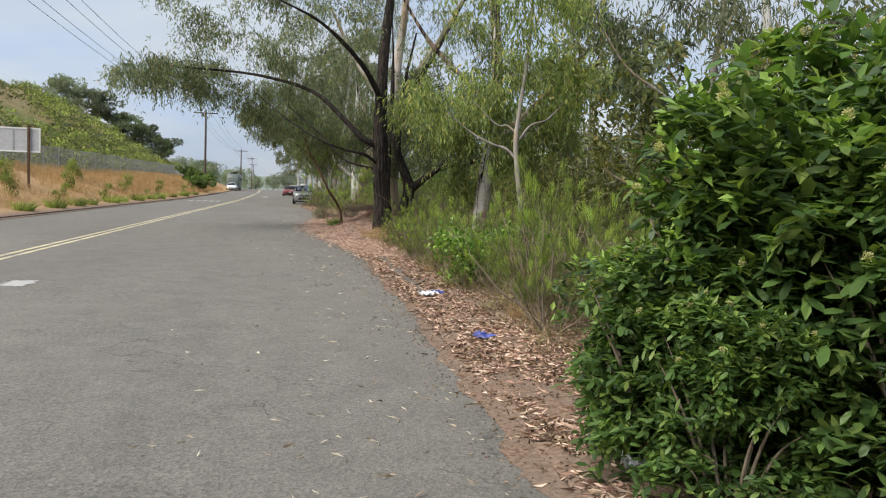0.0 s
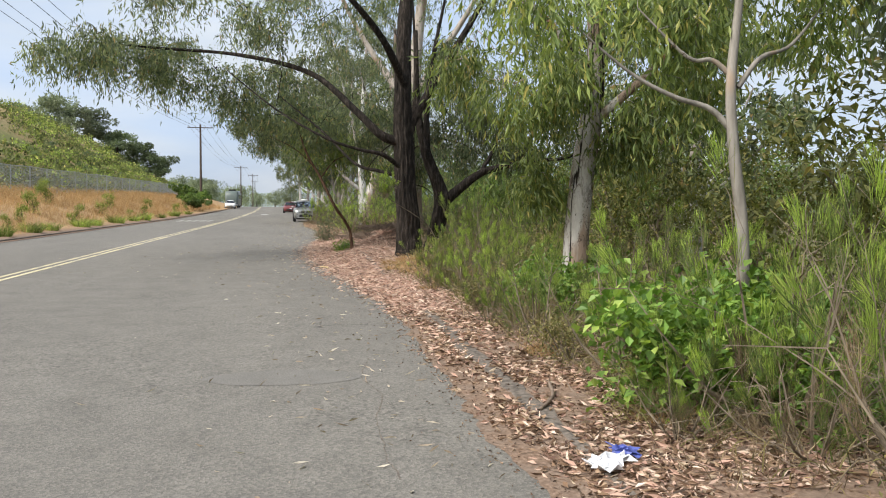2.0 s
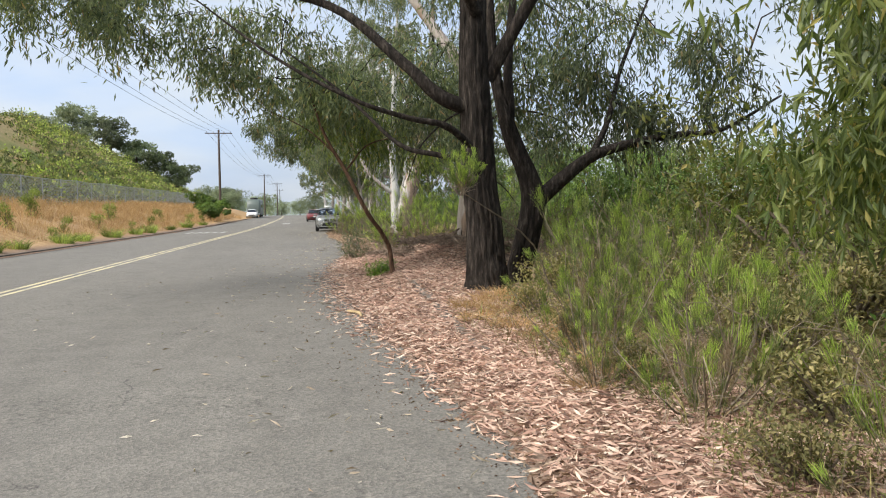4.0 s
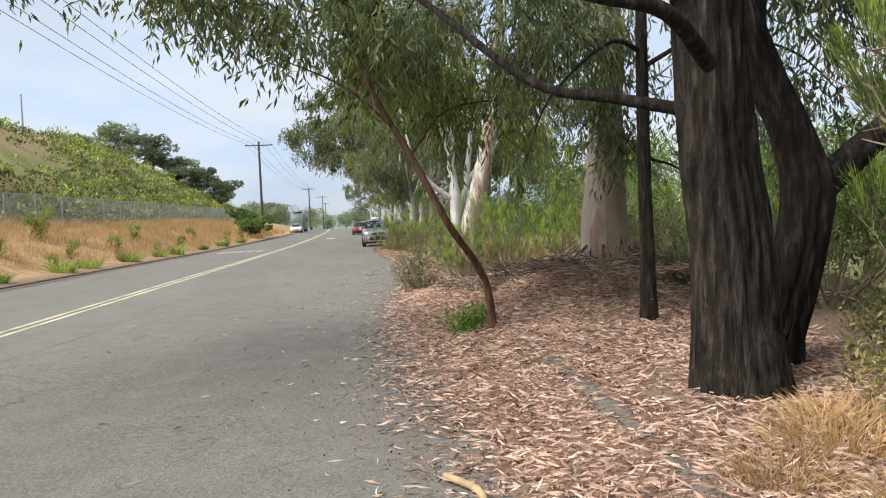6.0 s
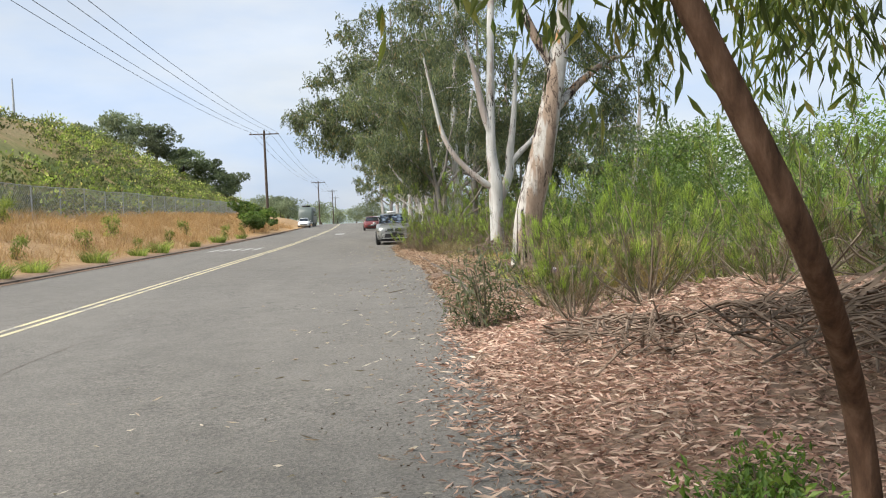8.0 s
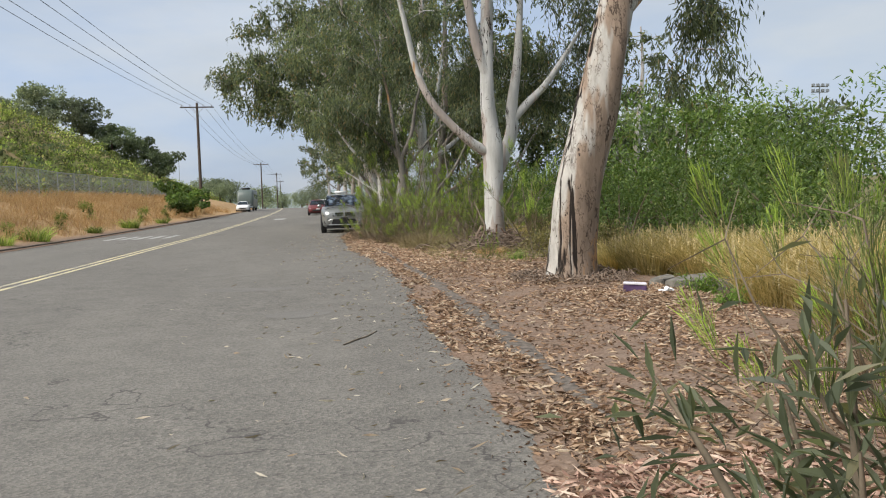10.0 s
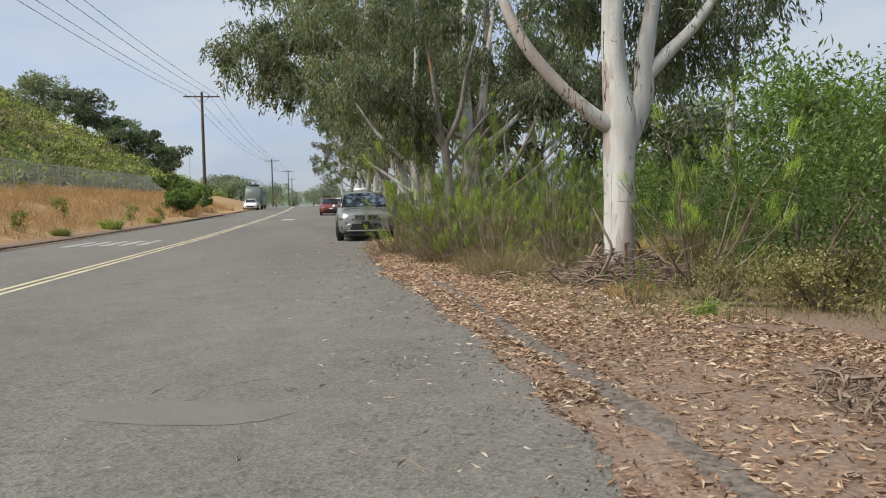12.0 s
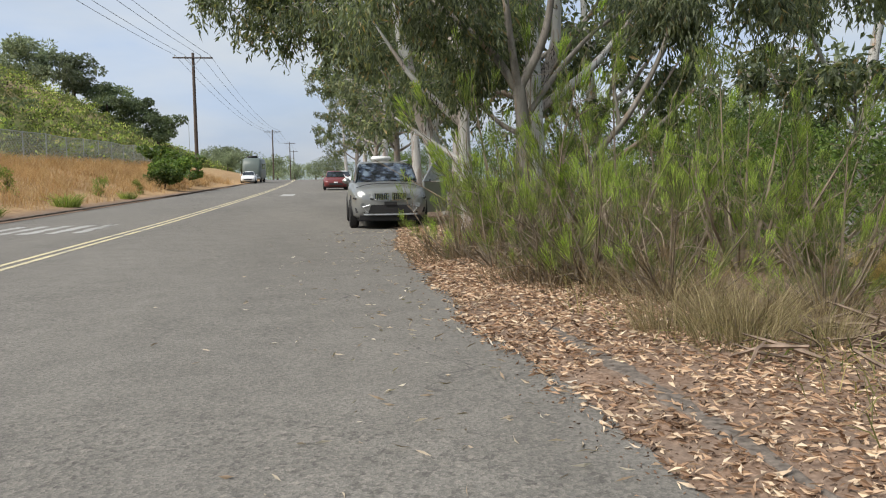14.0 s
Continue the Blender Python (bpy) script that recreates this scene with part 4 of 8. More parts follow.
gz = g(3.5, 26.9)
gum_tree(
    "black_barked_gum", "large gum tree with furrowed black bark and drooping grey-green leaves", (3.56, 26.9, gz - 0.1),
    [
        ([(0.06, 0, 0), (0.02, 0, 0.5), (0, 0, 1.1), (-0.08, 0, 1.9), (-0.12, 0, 2.9), (-0.15, 0, 3.8), (-0.1, 0.1, 6), (0.2, 0.3, 9), (0.5, 0.6, 12.5)], [0.38, 0.31, 0.285, 0.255, 0.235, 0.215, 0.18, 0.12, 0.05]),
        ([(-0.25, 0.0, 2.95), (-0.75, -0.1, 3.15), (-1.3, 0.1, 3.7), (-2.4, 0.8, 4.7), (-4.2, 2.0, 5.3), (-6.2, 2.6, 5.5), (-7.8, 1.0, 5.3)], [0.13, 0.11, 0.09, 0.07, 0.05, 0.035, 0.015]),
        ([(-0.3, -0.4, 2.35), (-0.75, -0.8, 2.6), (-1.3, -0.9, 2.7), (-2.1, -1.0, 2.95), (-3.2, -0.6, 3.6), (-4.4, 0.2, 4.6)], [0.06, 0.05, 0.04, 0.03, 0.022, 0.012]),
        ([(-0.15, 0.1, 2.1), (-0.7, 0.3, 2.25), (-1.3, 0.6, 2.45), (-2.1, 1.3, 3.3), (-3.2, 2.4, 4.3)], [0.055, 0.045, 0.038, 0.028, 0.014]),
        ([(0.05, 0, 3.4), (0.7, -0.3, 4.6), (1.5, -0.8, 6.0), (2.4, -1.2, 7.8)], [0.12, 0.10, 0.07, 0.03]),
        ([(-0.15, -0.2, 4.4), (-0.9, -1.2, 5.4), (-2.2, -2.2, 6.4), (-3.6, -3.0, 6.9)], [0.1, 0.08, 0.05, 0.02]),
    ],
    [((-8.0, 0.7, 5.15), (0.9, 1.1, 0.55), 44), ((-7.2, 2.6, 5.3), (1.2, 1.3, 0.75), 62), ((-5.9, 3.9, 5.3), (1.2, 1.2, 0.8), 60), ((-4.6, 4.4, 4.75), (1.1, 1.0, 0.8), 56), ((-3.4, 4.2, 4.5), (1.1, 1.3, 1.0), 56),
     ((-1.8, 3.9, 4.5), (1.4, 1.5, 1.0), 42), ((-2.6, 1.6, 5.9), (1.6, 1.8, 1.0), 36), ((-4.6, 1.4, 6.8), (2.2, 2.0, 1.1), 56), ((-6.8, 2.0, 7.6), (1.4, 1.3, 0.8), 22), ((-2, 1.8, 8.0), (2.6, 2.6, 1.6), 36),
     ((0.8, 1.8, 8.5), (3.4, 3.2, 2.6), 50), ((2.2, 2.6, 5.0), (2.0, 1.6, 1.3), 48), ((-2.5, -2.4, 7.2), (2.0, 1.6, 1.0), 36), ((0.4, 4.6, 4.6), (1.4, 1.2, 0.9), 30)],
    M_DARKBARK, M_EUC, 11, per=63, fall=0.6, spread=0.38, L=(0.12, 0.2), W=(0.026, 0.042), twig=0.022, wild=0.5, furrow=0.19)

gz2 = g(4.4, 27.6)
gum_tree(
    "forked_black_gum", "leaning black-barked gum that forks into two dark limbs", (4.4, 27.6, gz2 - 0.1),
    [
        ([(-0.15, 0.1, 0), (-0.1, 0.1, 0.3), (0.05, 0, 0.95), (0.15, 0, 1.55), (0.02, 0, 2.0), (-0.2, 0, 2.5), (-0.35, 0, 3.0), (-0.5, 0.2, 4.0), (-0.5, 0.5, 6)], [0.27, 0.22, 0.20, 0.20, 0.17, 0.15, 0.12, 0.09, 0.04]),
        ([(0.2, 0, 1.5), (0.5, 0, 1.75), (1.06, -0.1, 2.2), (1.58, -0.1, 2.4), (2.64, 0.1, 2.62), (3.7, 0.3, 2.75), (5.0, 0.6, 3.4)], [0.15, 0.13, 0.10, 0.085, 0.06, 0.04, 0.02]),
        ([(-0.28, 0, 2.7), (-0.26, 0, 3.1), (-0.28, 0, 3.8), (-0.1, 0.2, 5.2), (0.3, 0.5, 7)], [0.10, 0.09, 0.08, 0.06, 0.03]),
        ([(1.1, -0.1, 2.2), (1.6, 0.4, 2.9), (2.0, 0.8, 3.9), (2.6, 1.0, 5.2)], [0.06, 0.05, 0.04, 0.02]),
    ],
    [((3.2, 0.8, 3.6), (2.4, 1.8, 0.9), 52), ((1.2, 1.6, 4.6), (2.2, 2.0, 1.4), 44), ((4.2, 1.2, 5.4), (2.4, 2.2, 1.4), 40)],
    M_DARKBARK, M_EUC, 12, per=81, fall=0.7, spread=0.36, L=(0.12, 0.2), W=(0.028, 0.045), twig=0.025, furrow=0.17)

# ---------------------------------------------------------------- leaning thin gum, thin black trunk, big pale gum
gum_tree(
    "leaning_gum_sapling", "slender red-brown gum leaning over the road edge", (2.42, 31.0, g(2.42, 31.0) - 0.05),
    [([(0.0, 0, 0), (-0.02, 0, 0.25), (-0.07, -0.02, 0.6), (-0.24, -0.2, 0.92), (-0.45, -0.42, 1.2), (-0.6, -0.5, 1.45), (-0.83, -0.5, 1.92), (-1.0, -0.5, 2.25), (-1.36, -0.5, 2.9), (-1.65, -0.3, 3.8)], [0.06, 0.05, 0.046, 0.044, 0.043, 0.042, 0.04, 0.038, 0.03, 0.012]),
     ([(-0.95, -0.5, 2.15), (-0.5, 0.1, 2.7), (0.1, 0.6, 2.9), (0.9, 1.0, 2.95)], [0.02, 0.016, 0.012, 0.006]),
     ([(-1.1, -0.5, 2.45), (-1.7, -0.3, 3.0), (-2.5, -0.1, 3.4)], [0.02, 0.013, 0.005])],
    [((-1.35, 0.7, 3.7), (0.8, 0.7, 0.6), 36), ((-0.5, 1.2, 3.5), (0.6, 0.6, 0.45), 14), ((0.1, 1.4, 3.15), (0.7, 0.6, 0.35), 16), ((1.2, 2.2, 3.0), (0.6, 0.6, 0.3), 8)],
    M_BROWNBARK, M_EUCBRIGHT, 13, per=72, fall=0.75, twig=0.012, spread=0.3, L=(0.12, 0.2), lump=0.04, wild=0.42)
gum_tree(
    "thin_black_gum", "thin straight gum with black bark and sparse hanging twigs", (4.1, 30.2, g(4.1, 30.2) - 0.12),
    [([(0, 0, 0), (0, 0, 0.5), (0, 0, 1.3), (0.01, 0, 2.4), (0.02, 0, 3.4), (0.1, 0.1, 5.4), (0.0, 0.3, 8)], [0.125, 0.095, 0.08, 0.072, 0.068, 0.05, 0.02]),
     ([(0, 0, 3.2), (-0.5, -0.4, 3.2), (-1.2, -0.6, 2.6), (-1.5, -0.6, 1.9)], [0.03, 0.022, 0.014, 0.006]),
     ([(0, 0, 3.0), (0.7, -0.2, 3.3), (1.6, -0.3, 3.1), (2.2, -0.3, 2.6)], [0.03, 0.022, 0.014, 0.006]),
     ([(0, 0, 2.0), (0.5, 0.2, 1.85), (0.9, 0.3, 1.4)], [0.018, 0.012, 0.005])],
    [((0, 0.2, 6), (1.4, 1.4, 1.6), 24), ((1.5, -0.2, 3.0), (1.2, 0.8, 0.6), 16), ((-1.2, 0.3, 3.6), (0.9, 0.7, 0.5), 18)],
    M_DARKBARK, M_EUC, 14, per=81, fall=0.8, twig=0.014)
gum_tree(
    "pale_gum", "massive pale gum with smooth cream and tan bark", (4.52, 33.3, g(4.52, 33.3) - 0.15),
    [([(0.02, 0, 0), (0.04, 0, 0.3), (0.02, 0, 0.75), (0.06, 0, 1.5), (0.12, 0, 2.6), (0.17, 0, 3.6), (0.15, 0.2, 5.5), (0.5, 0.5, 9), (0.9, 0.7, 14)], [0.50, 0.42, 0.36, 0.30, 0.235, 0.215, 0.20, 0.15, 0.06]),
     ([(0.1, 0, 3.9), (-0.6, 0.4, 5.0), (-1.6, 0.9, 6.6), (-2.6, 1.2, 8.6)], [0.16, 0.13, 0.09, 0.04]),
     ([(0.15, 0.1, 4.6), (0.9, 0.2, 5.8), (1.9, 0.1, 7.4), (3.0, 0, 9.4)], [0.15, 0.12, 0.08, 0.03])],
    [((-0.9, 0.6, 4.4), (1.7, 1.5, 0.9), 20), ((-2.2, 1.2, 7.5), (2.6, 2.4, 2.0), 26), ((1.6, 1.4, 4.6), (1.5, 1.3, 0.8), 18), ((2.6, 0.5, 8.6), (2.6, 2.4, 2.2), 40), ((0.5, 0.6, 12.5), (3, 3, 2.6), 30), ((-0.05, -0.62, 2.1), (0.22, 0.12, 0.45), 10), ((-0.9, -1.2, 3.2), (1.3, 0.7, 0.4), 22), ((1.1, -0.9, 3.1), (1.3, 0.7, 0.4), 22), ((-0.15, -0.6, 2.6), (0.5, 0.25, 0.5), 14)],
    M_PINKBARK, M_EUC, 15, per=81, fall=0.7, twig=0.03, sides=20)

# ---------------------------------------------------------------- pale gums among the brush near the start
gum_tree(
    "brush_pale_gum", "pale mottled gum standing in green brush", (5.2, 19.1, g(5.2, 19.1) - 0.2),
    [([(-0.05, 0, 0), (0.0, 0, 1.2), (0.06, 0, 2.0), (0.2, 0, 3.1), (0.3, 0.1, 4.4), (0.2, 0.3, 7), (0.6, 0.4, 10)], [0.22, 0.20, 0.19, 0.17, 0.15, 0.10, 0.04]),
     ([(0.25, 0, 3.6), (-0.5, -0.2, 4.3), (-1.5, -0.3, 5.2), (-2.3, -0.2, 6.4)], [0.09, 0.07, 0.05, 0.02]),
     ([(0.2, 0, 2.9), (0.9, -0.4, 3.6), (1.6, -0.7, 4.4), (2.6, -1, 5.6)], [0.08, 0.06, 0.045, 0.02])],
    [((-0.9, -0.2, 4.6), (1.7, 1.5, 1.3), 50), ((0.9, 0, 4.2), (1.6, 1.5, 1.0), 36), ((0.3, 0.3, 7.5), (2.8, 2.4, 2.2), 14), ((2.6, -0.8, 5.6), (1.6, 1.5, 1.2), 40), ((-0.9, -0.5, 3.5), (0.9, 0.7, 0.7), 40), ((0.9, -0.4, 2.7), (0.7, 0.6, 0.6), 26), ((-0.7, 0.3, 2.2), (0.6, 0.5, 0.5), 18), ((1.8, 0.4, 3.3), (1.0, 0.8, 0.8), 36)],
    M_PALEBARK, M_EUCBRIGHT, 16, per=81, fall=0.45, spread=0.36, twig=0.018)
gum_tree(
    "brush_grey_gum", "slender grey gum with crooked forking branches over brush", (4.52, 13.15, g(4.52, 13.15) - 0.1),
    [([(0.0, 0, 0), (-0.01, 0, 1.2), (-0.12, 0, 2.0), (-0.16, 0, 2.55), (-0.08, 0.05, 3.2), (0.05, 0.1, 4.4), (0.1, 0.2, 6.4)], [0.062, 0.052, 0.046, 0.043, 0.034, 0.026, 0.01]),
     ([(-0.1, 0, 2.1), (-0.3, 0.05, 2.32), (-0.6, 0.1, 2.42), (-0.95, 0.2, 2.62), (-1.4, 0.3, 3.0)], [0.028, 0.025, 0.02, 0.014, 0.006]),
     ([(-0.11, 0, 2.55), (-0.3, 0.05, 2.72), (-0.5, 0.1, 2.75), (-0.9, 0.2, 3.15)], [0.024, 0.02, 0.016, 0.006]),
     ([(-0.1, 0, 2.5), (0.1, 0, 2.75), (0.45, 0.1, 2.9), (0.9, 0.2, 3.4)], [0.024, 0.02, 0.015, 0.006])],
    [((-1.0, 0.4, 3.3), (0.9, 0.8, 0.5), 34), ((0.8, 0.3, 3.6), (0.8, 0.8, 0.6), 30), ((0, 0.3, 5.0), (1.3, 1.2, 1.0), 50), ((-0.5, 0.9, 2.9), (0.8, 0.5, 0.4), 12)],
    M_GREYBARK, M_EUCBRIGHT, 17, per=72, twig=0.01, fall=0.4, spread=0.3, L=(0.09, 0.15), W=(0.022, 0.034))
gum_tree(
    "brush_grey_gum", "slender grey gum with crooked branches over brush", (7.6, 12.6, g(7.6, 12.6) - 0.2),
    [([(0.0, 0, 0), (0.1, 0, 1.6), (0.0, 0.1, 3.2), (0.2, 0.1, 5), (0.5, 0.2, 8.5)], [0.085, 0.075, 0.065, 0.05, 0.02]),
     ([(0.05, 0, 2.7), (-0.5, 0.4, 3.6), (-1.3, 0.6, 4.2), (-1.9, 0.8, 5.2)], [0.035, 0.028, 0.02, 0.01]),
     ([(0.1, 0, 3.4), (0.9, 0.2, 4.3), (1.8, 0.6, 5.0)], [0.035, 0.025, 0.01])],
    [((-1.0, 0.8, 5.2), (1.5, 1.3, 1.0), 34), ((1.4, 0.4, 5.2), (1.5, 1.4, 1.0), 34), ((0.3, 0.2, 7.6), (2.4, 2.2, 1.6), 50)],
    M_GREYBARK, M_EUCGREY, 18, per=81, twig=0.018)

# ---------------------------------------------------------------- the two roadside gums further on
gum_tree(
    "leaning_gum", "leaning gum with cracked cream and tan peeling bark", (4.26, 47.95, g(4.26, 47.95) - 0.12),
    [([(-0.02, 0, 0), (0.0, 0, 0.3), (0.02, 0, 0.7), (0.12, 0, 1.55), (0.36, 0, 2.45), (0.54, 0, 3.2), (0.85, 0.1, 4.6), (1.3, 0.4, 7), (1.5, 0.6, 10.5)], [0.43, 0.37, 0.34, 0.33, 0.32, 0.29, 0.25, 0.18, 0.06]),
     ([(0.75, 0, 3.9), (1.7, 0.6, 4.8), (2.6, 1.0, 5.4), (3.3, 1.2, 5.5)], [0.13, 0.10, 0.07, 0.02]),
     ([(0.95, 0.1, 4.9), (0.2, 0.2, 6.4), (-0.4, 0.4, 8.4)], [0.15, 0.11, 0.04])],
    [((2.6, 1.4, 4.0), (0.6, 0.6, 0.9), 26), ((2.9, 1.2, 6.0), (1.5, 1.2, 0.9), 36), ((0.8, 0.5, 9.5), (2.8, 2.6, 2.2), 45), ((-0.6, 0.5, 9), (1.6, 1.6, 1.4), 30)],
    M_PALEBARK, M_EUC, 19, per=99, fall=0.5, spread=0.36, twig=0.026, sides=20)
gum_tree(
    "white_gum", "tall white-barked gum with long pale curving limbs", (4.57, 55.0, g(4.57, 55.0) - 0.12),
    [([(0.0, 0, 0), (0.01, 0, 0.7), (0.0, 0, 1.65), (0.0, 0, 2.5), (-0.06, 0, 3.1), (-0.1, 0, 3.8), (-0.05, 0.1, 5.5), (0.1, 0.3, 8.5), (0.4, 0.4, 13)], [0.29, 0.24, 0.23, 0.235, 0.19, 0.17, 0.15, 0.11, 0.04]),
     ([(-0.05, 0, 2.35), (-0.5, -0.1, 2.62), (-0.98, -0.1, 3.05), (-1.45, -0.1, 3.6), (-1.75, 0, 4.3), (-1.95, 0, 5.2), (-2.3, 0.2, 7)], [0.13, 0.11, 0.095, 0.085, 0.075, 0.065, 0.03]),
     ([(-0.1, 0, 4.2), (-0.35, 0, 5.0), (-0.6, 0.1, 6.4), (-1.3, 0.2, 9)], [0.13, 0.12, 0.09, 0.03]),
     ([(0.25, 0.5, 2.0), (0.6, 0.6, 2.9), (0.62, 0.6, 3.5), (0.8, 0.6, 4.8), (1.0, 0.8, 7)], [0.15, 0.16, 0.14, 0.11, 0.04]),
     ([(0.62, 0.6, 3.2), (1.0, 0.6, 3.6), (1.6, 0.7, 4.2), (2.6, 0.9, 5.6)], [0.11, 0.10, 0.08, 0.03])],
    [((0.3, 0.4, 11), (3.2, 3, 2.8), 60), ((-2.2, 0.4, 7.5), (1.8, 1.8, 1.6), 60), ((2.4, 1.0, 6.8), (2.0, 1.8, 1.6), 60), ((-0.4, 1.6, 5.2), (1.8, 1.0, 1.0), 36), ((1.2, 2.0, 4.6), (1.4, 1.0, 0.9), 40), ((2.6, 2.2, 5.0), (1.8, 1.4, 0.8), 40)],
    M_WHITEBARK, M_EUC, 20, per=90, fall=0.5, spread=0.36, twig=0.026, sides=18)
gum_tree(
    "dark_limbed_gum", "middle-sized gum with dark trunk and spreading crooked limbs", (3.38, 64.9, g(3.38, 64.9) - 0.12),
    [([(0.15, 0, 0), (0.05, 0, 1.2), (-0.02, 0, 2.2), (-0.1, 0, 2.9)], [0.15, 0.12, 0.11, 0.11]),
     ([(-0.1, 0, 2.8), (-0.6, 0, 3.5), (-1.4, 0.1, 4.2), (-2.2, 0.2, 4.8)], [0.08, 0.065, 0.05, 0.02]),
     ([(-0.08, 0, 2.85), (0.3, -0.2, 3.7), (0.5, -0.3, 4.8), (1.0, -0.3, 6.5)], [0.08, 0.07, 0.05, 0.02]),
     ([(-0.1, 0, 2.8), (-0.3, -0.2, 3.8), (-0.5, -0.2, 5.2), (-0.9, 0, 7)], [0.08, 0.06, 0.05, 0.02]),
     ([(0.0, 0, 2.3), (0.7, 0.3, 3.2), (1.5, 0.5, 4.0), (2.5, 0.6, 4.6)], [0.06, 0.05, 0.035, 0.015])],
    [((-1.7, 0, 5.2), (1.9, 1.8, 1.5), 44), ((0.2, 0, 6.2), (2.0, 1.9, 1.6), 30), ((-0.2, 0.3, 8.3), (2.3, 2.2, 1.6), 22), ((2.0, 0.5, 5.2), (1.1, 1.1, 0.9), 24), ((-0.9, 0.5, 3.6), (1.0, 1.0, 0.7), 26), ((2.7, -1.2, 4.4), (1.6, 1.2, 0.6), 40), ((4.2, -0.8, 4.6), (1.4, 1.2, 0.6), 30)],
    M_GREYBARK, M_EUC, 21, per=108, fall=0.5, spread=0.36, W=(0.03, 0.048), twig=0.024)

gum_tree(
    "road_edge_gum", "pale gum beside the parked cars with one long leaning limb", (2.75, 67.6, g(2.75, 67.6) - 0.12),
    [([(0.06, 0, 0), (0.04, 0, 0.8), (0.0, 0, 1.7), (-0.04, 0, 2.5), (-0.1, 0.1, 3.6), (0.1, 0.2, 5.6), (0.2, 0.3, 9)], [0.17, 0.14, 0.125, 0.12, 0.09, 0.07, 0.02]),
     ([(-0.03, 0, 2.35), (-0.5, 0.1, 2.8), (-1.1, 0.2, 3.4), (-1.9, 0.4, 4.6)], [0.08, 0.07, 0.055, 0.02]),
     ([(-0.03, 0, 2.5), (0.5, 0.1, 3.3), (0.9, 0.3, 4.6)], [0.06, 0.05, 0.02]),
     ([(-0.05, 0, 1.6), (-0.7, 0.5, 2.1), (-1.4, 0.9, 2.6)], [0.06, 0.045, 0.02])],
    [((-1.6, 0.4, 5.0), (1.6, 1.6, 1.0), 60), ((0.5, 0.2, 5.6), (1.6, 1.6, 1.3), 50), ((0, 0.3, 8.0), (2.2, 2.2, 1.6), 60), ((-0.2, 0.4, 3.6), (0.9, 0.8, 0.5), 16)],
    M_WHITEBARK, M_EUC, 22, per=90, fall=0.5, spread=0.36, W=(0.03, 0.048), twig=0.022)
gum_tree(
    "white_gum", "tall white-barked gum behind the brush near the parked car", (4.7, 69.6, g(4.7, 69.6) - 0.12),
    [([(0.1, 0, 0), (0.05, 0, 1.5), (0.0, 0, 3.0), (-0.05, 0, 4.2), (-0.1, 0.1, 6.0), (0.1, 0.3, 9), (0.3, 0.4, 13)], [0.27, 0.23, 0.21, 0.19, 0.16, 0.11, 0.04]),
     ([(0.0, 0, 3.2), (0.5, 0.1, 4.2), (0.6, 0.1, 5.4), (1.0, 0.3, 8)], [0.14, 0.13, 0.11, 0.04]),
     ([(0.05, 0, 2.8), (0.9, 0.1, 3.4), (1.6, 0.2, 4.0), (2.8, 0.4, 5.4)], [0.11, 0.1, 0.08, 0.03]),
     ([(-0.05, 0, 4.0), (-0.9, -0.2, 5.0), (-2.0, -0.3, 6.2), (-3.4, 0, 7.4)], [0.1, 0.085, 0.06, 0.025])],
    [((-3.0, 0, 7.6), (2.0, 1.8, 1.4), 60), ((-1.0, -0.4, 5.6), (1.6, 1.4, 0.9), 36), ((0.4, 0.3, 10.5), (3.0, 2.8, 2.6), 60), ((2.6, 0.4, 6.2), (1.6, 1.5, 1.2), 40), ((-5.4, 2.0, 8.4), (2.2, 1.8, 1.2), 40)],
    M_WHITEBARK, M_EUC, 23, per=90, fall=0.5, spread=0.38, W=(0.03, 0.048), twig=0.026)
gum_tree(
    "dead_leaning_gum", "bleached leaning gum limbs with sparse leaves behind brush", (3.9, 64.3, g(3.9, 64.3) - 0.12),
    [([(0, 0, 0), (0.2, 0, 0.8), (0.55, 0, 1.6), (1.2, 0, 2.4), (1.7, -0.1, 3.4), (1.95, -0.1, 4.4)], [0.08, 0.07, 0.06, 0.05, 0.04, 0.015]),
     ([(0.4, 0, 1.35), (1.2, 0.1, 1.75), (2.0, 0.1, 2.4), (2.9, 0.2, 3.3)], [0.045, 0.04, 0.03, 0.012]),
     ([(1.0, 0, 2.2), (0.9, 0, 3.0), (1.1, 0.1, 3.8)], [0.03, 0.025, 0.01])],
    [((1.9, 0, 4.5), (0.8, 0.7, 0.5), 10), ((2.8, 0.2, 3.4), (0.6, 0.6, 0.4), 6)],
    M_GREYBARK, M_EUCGREY, 24, per=54, twig=0.012)

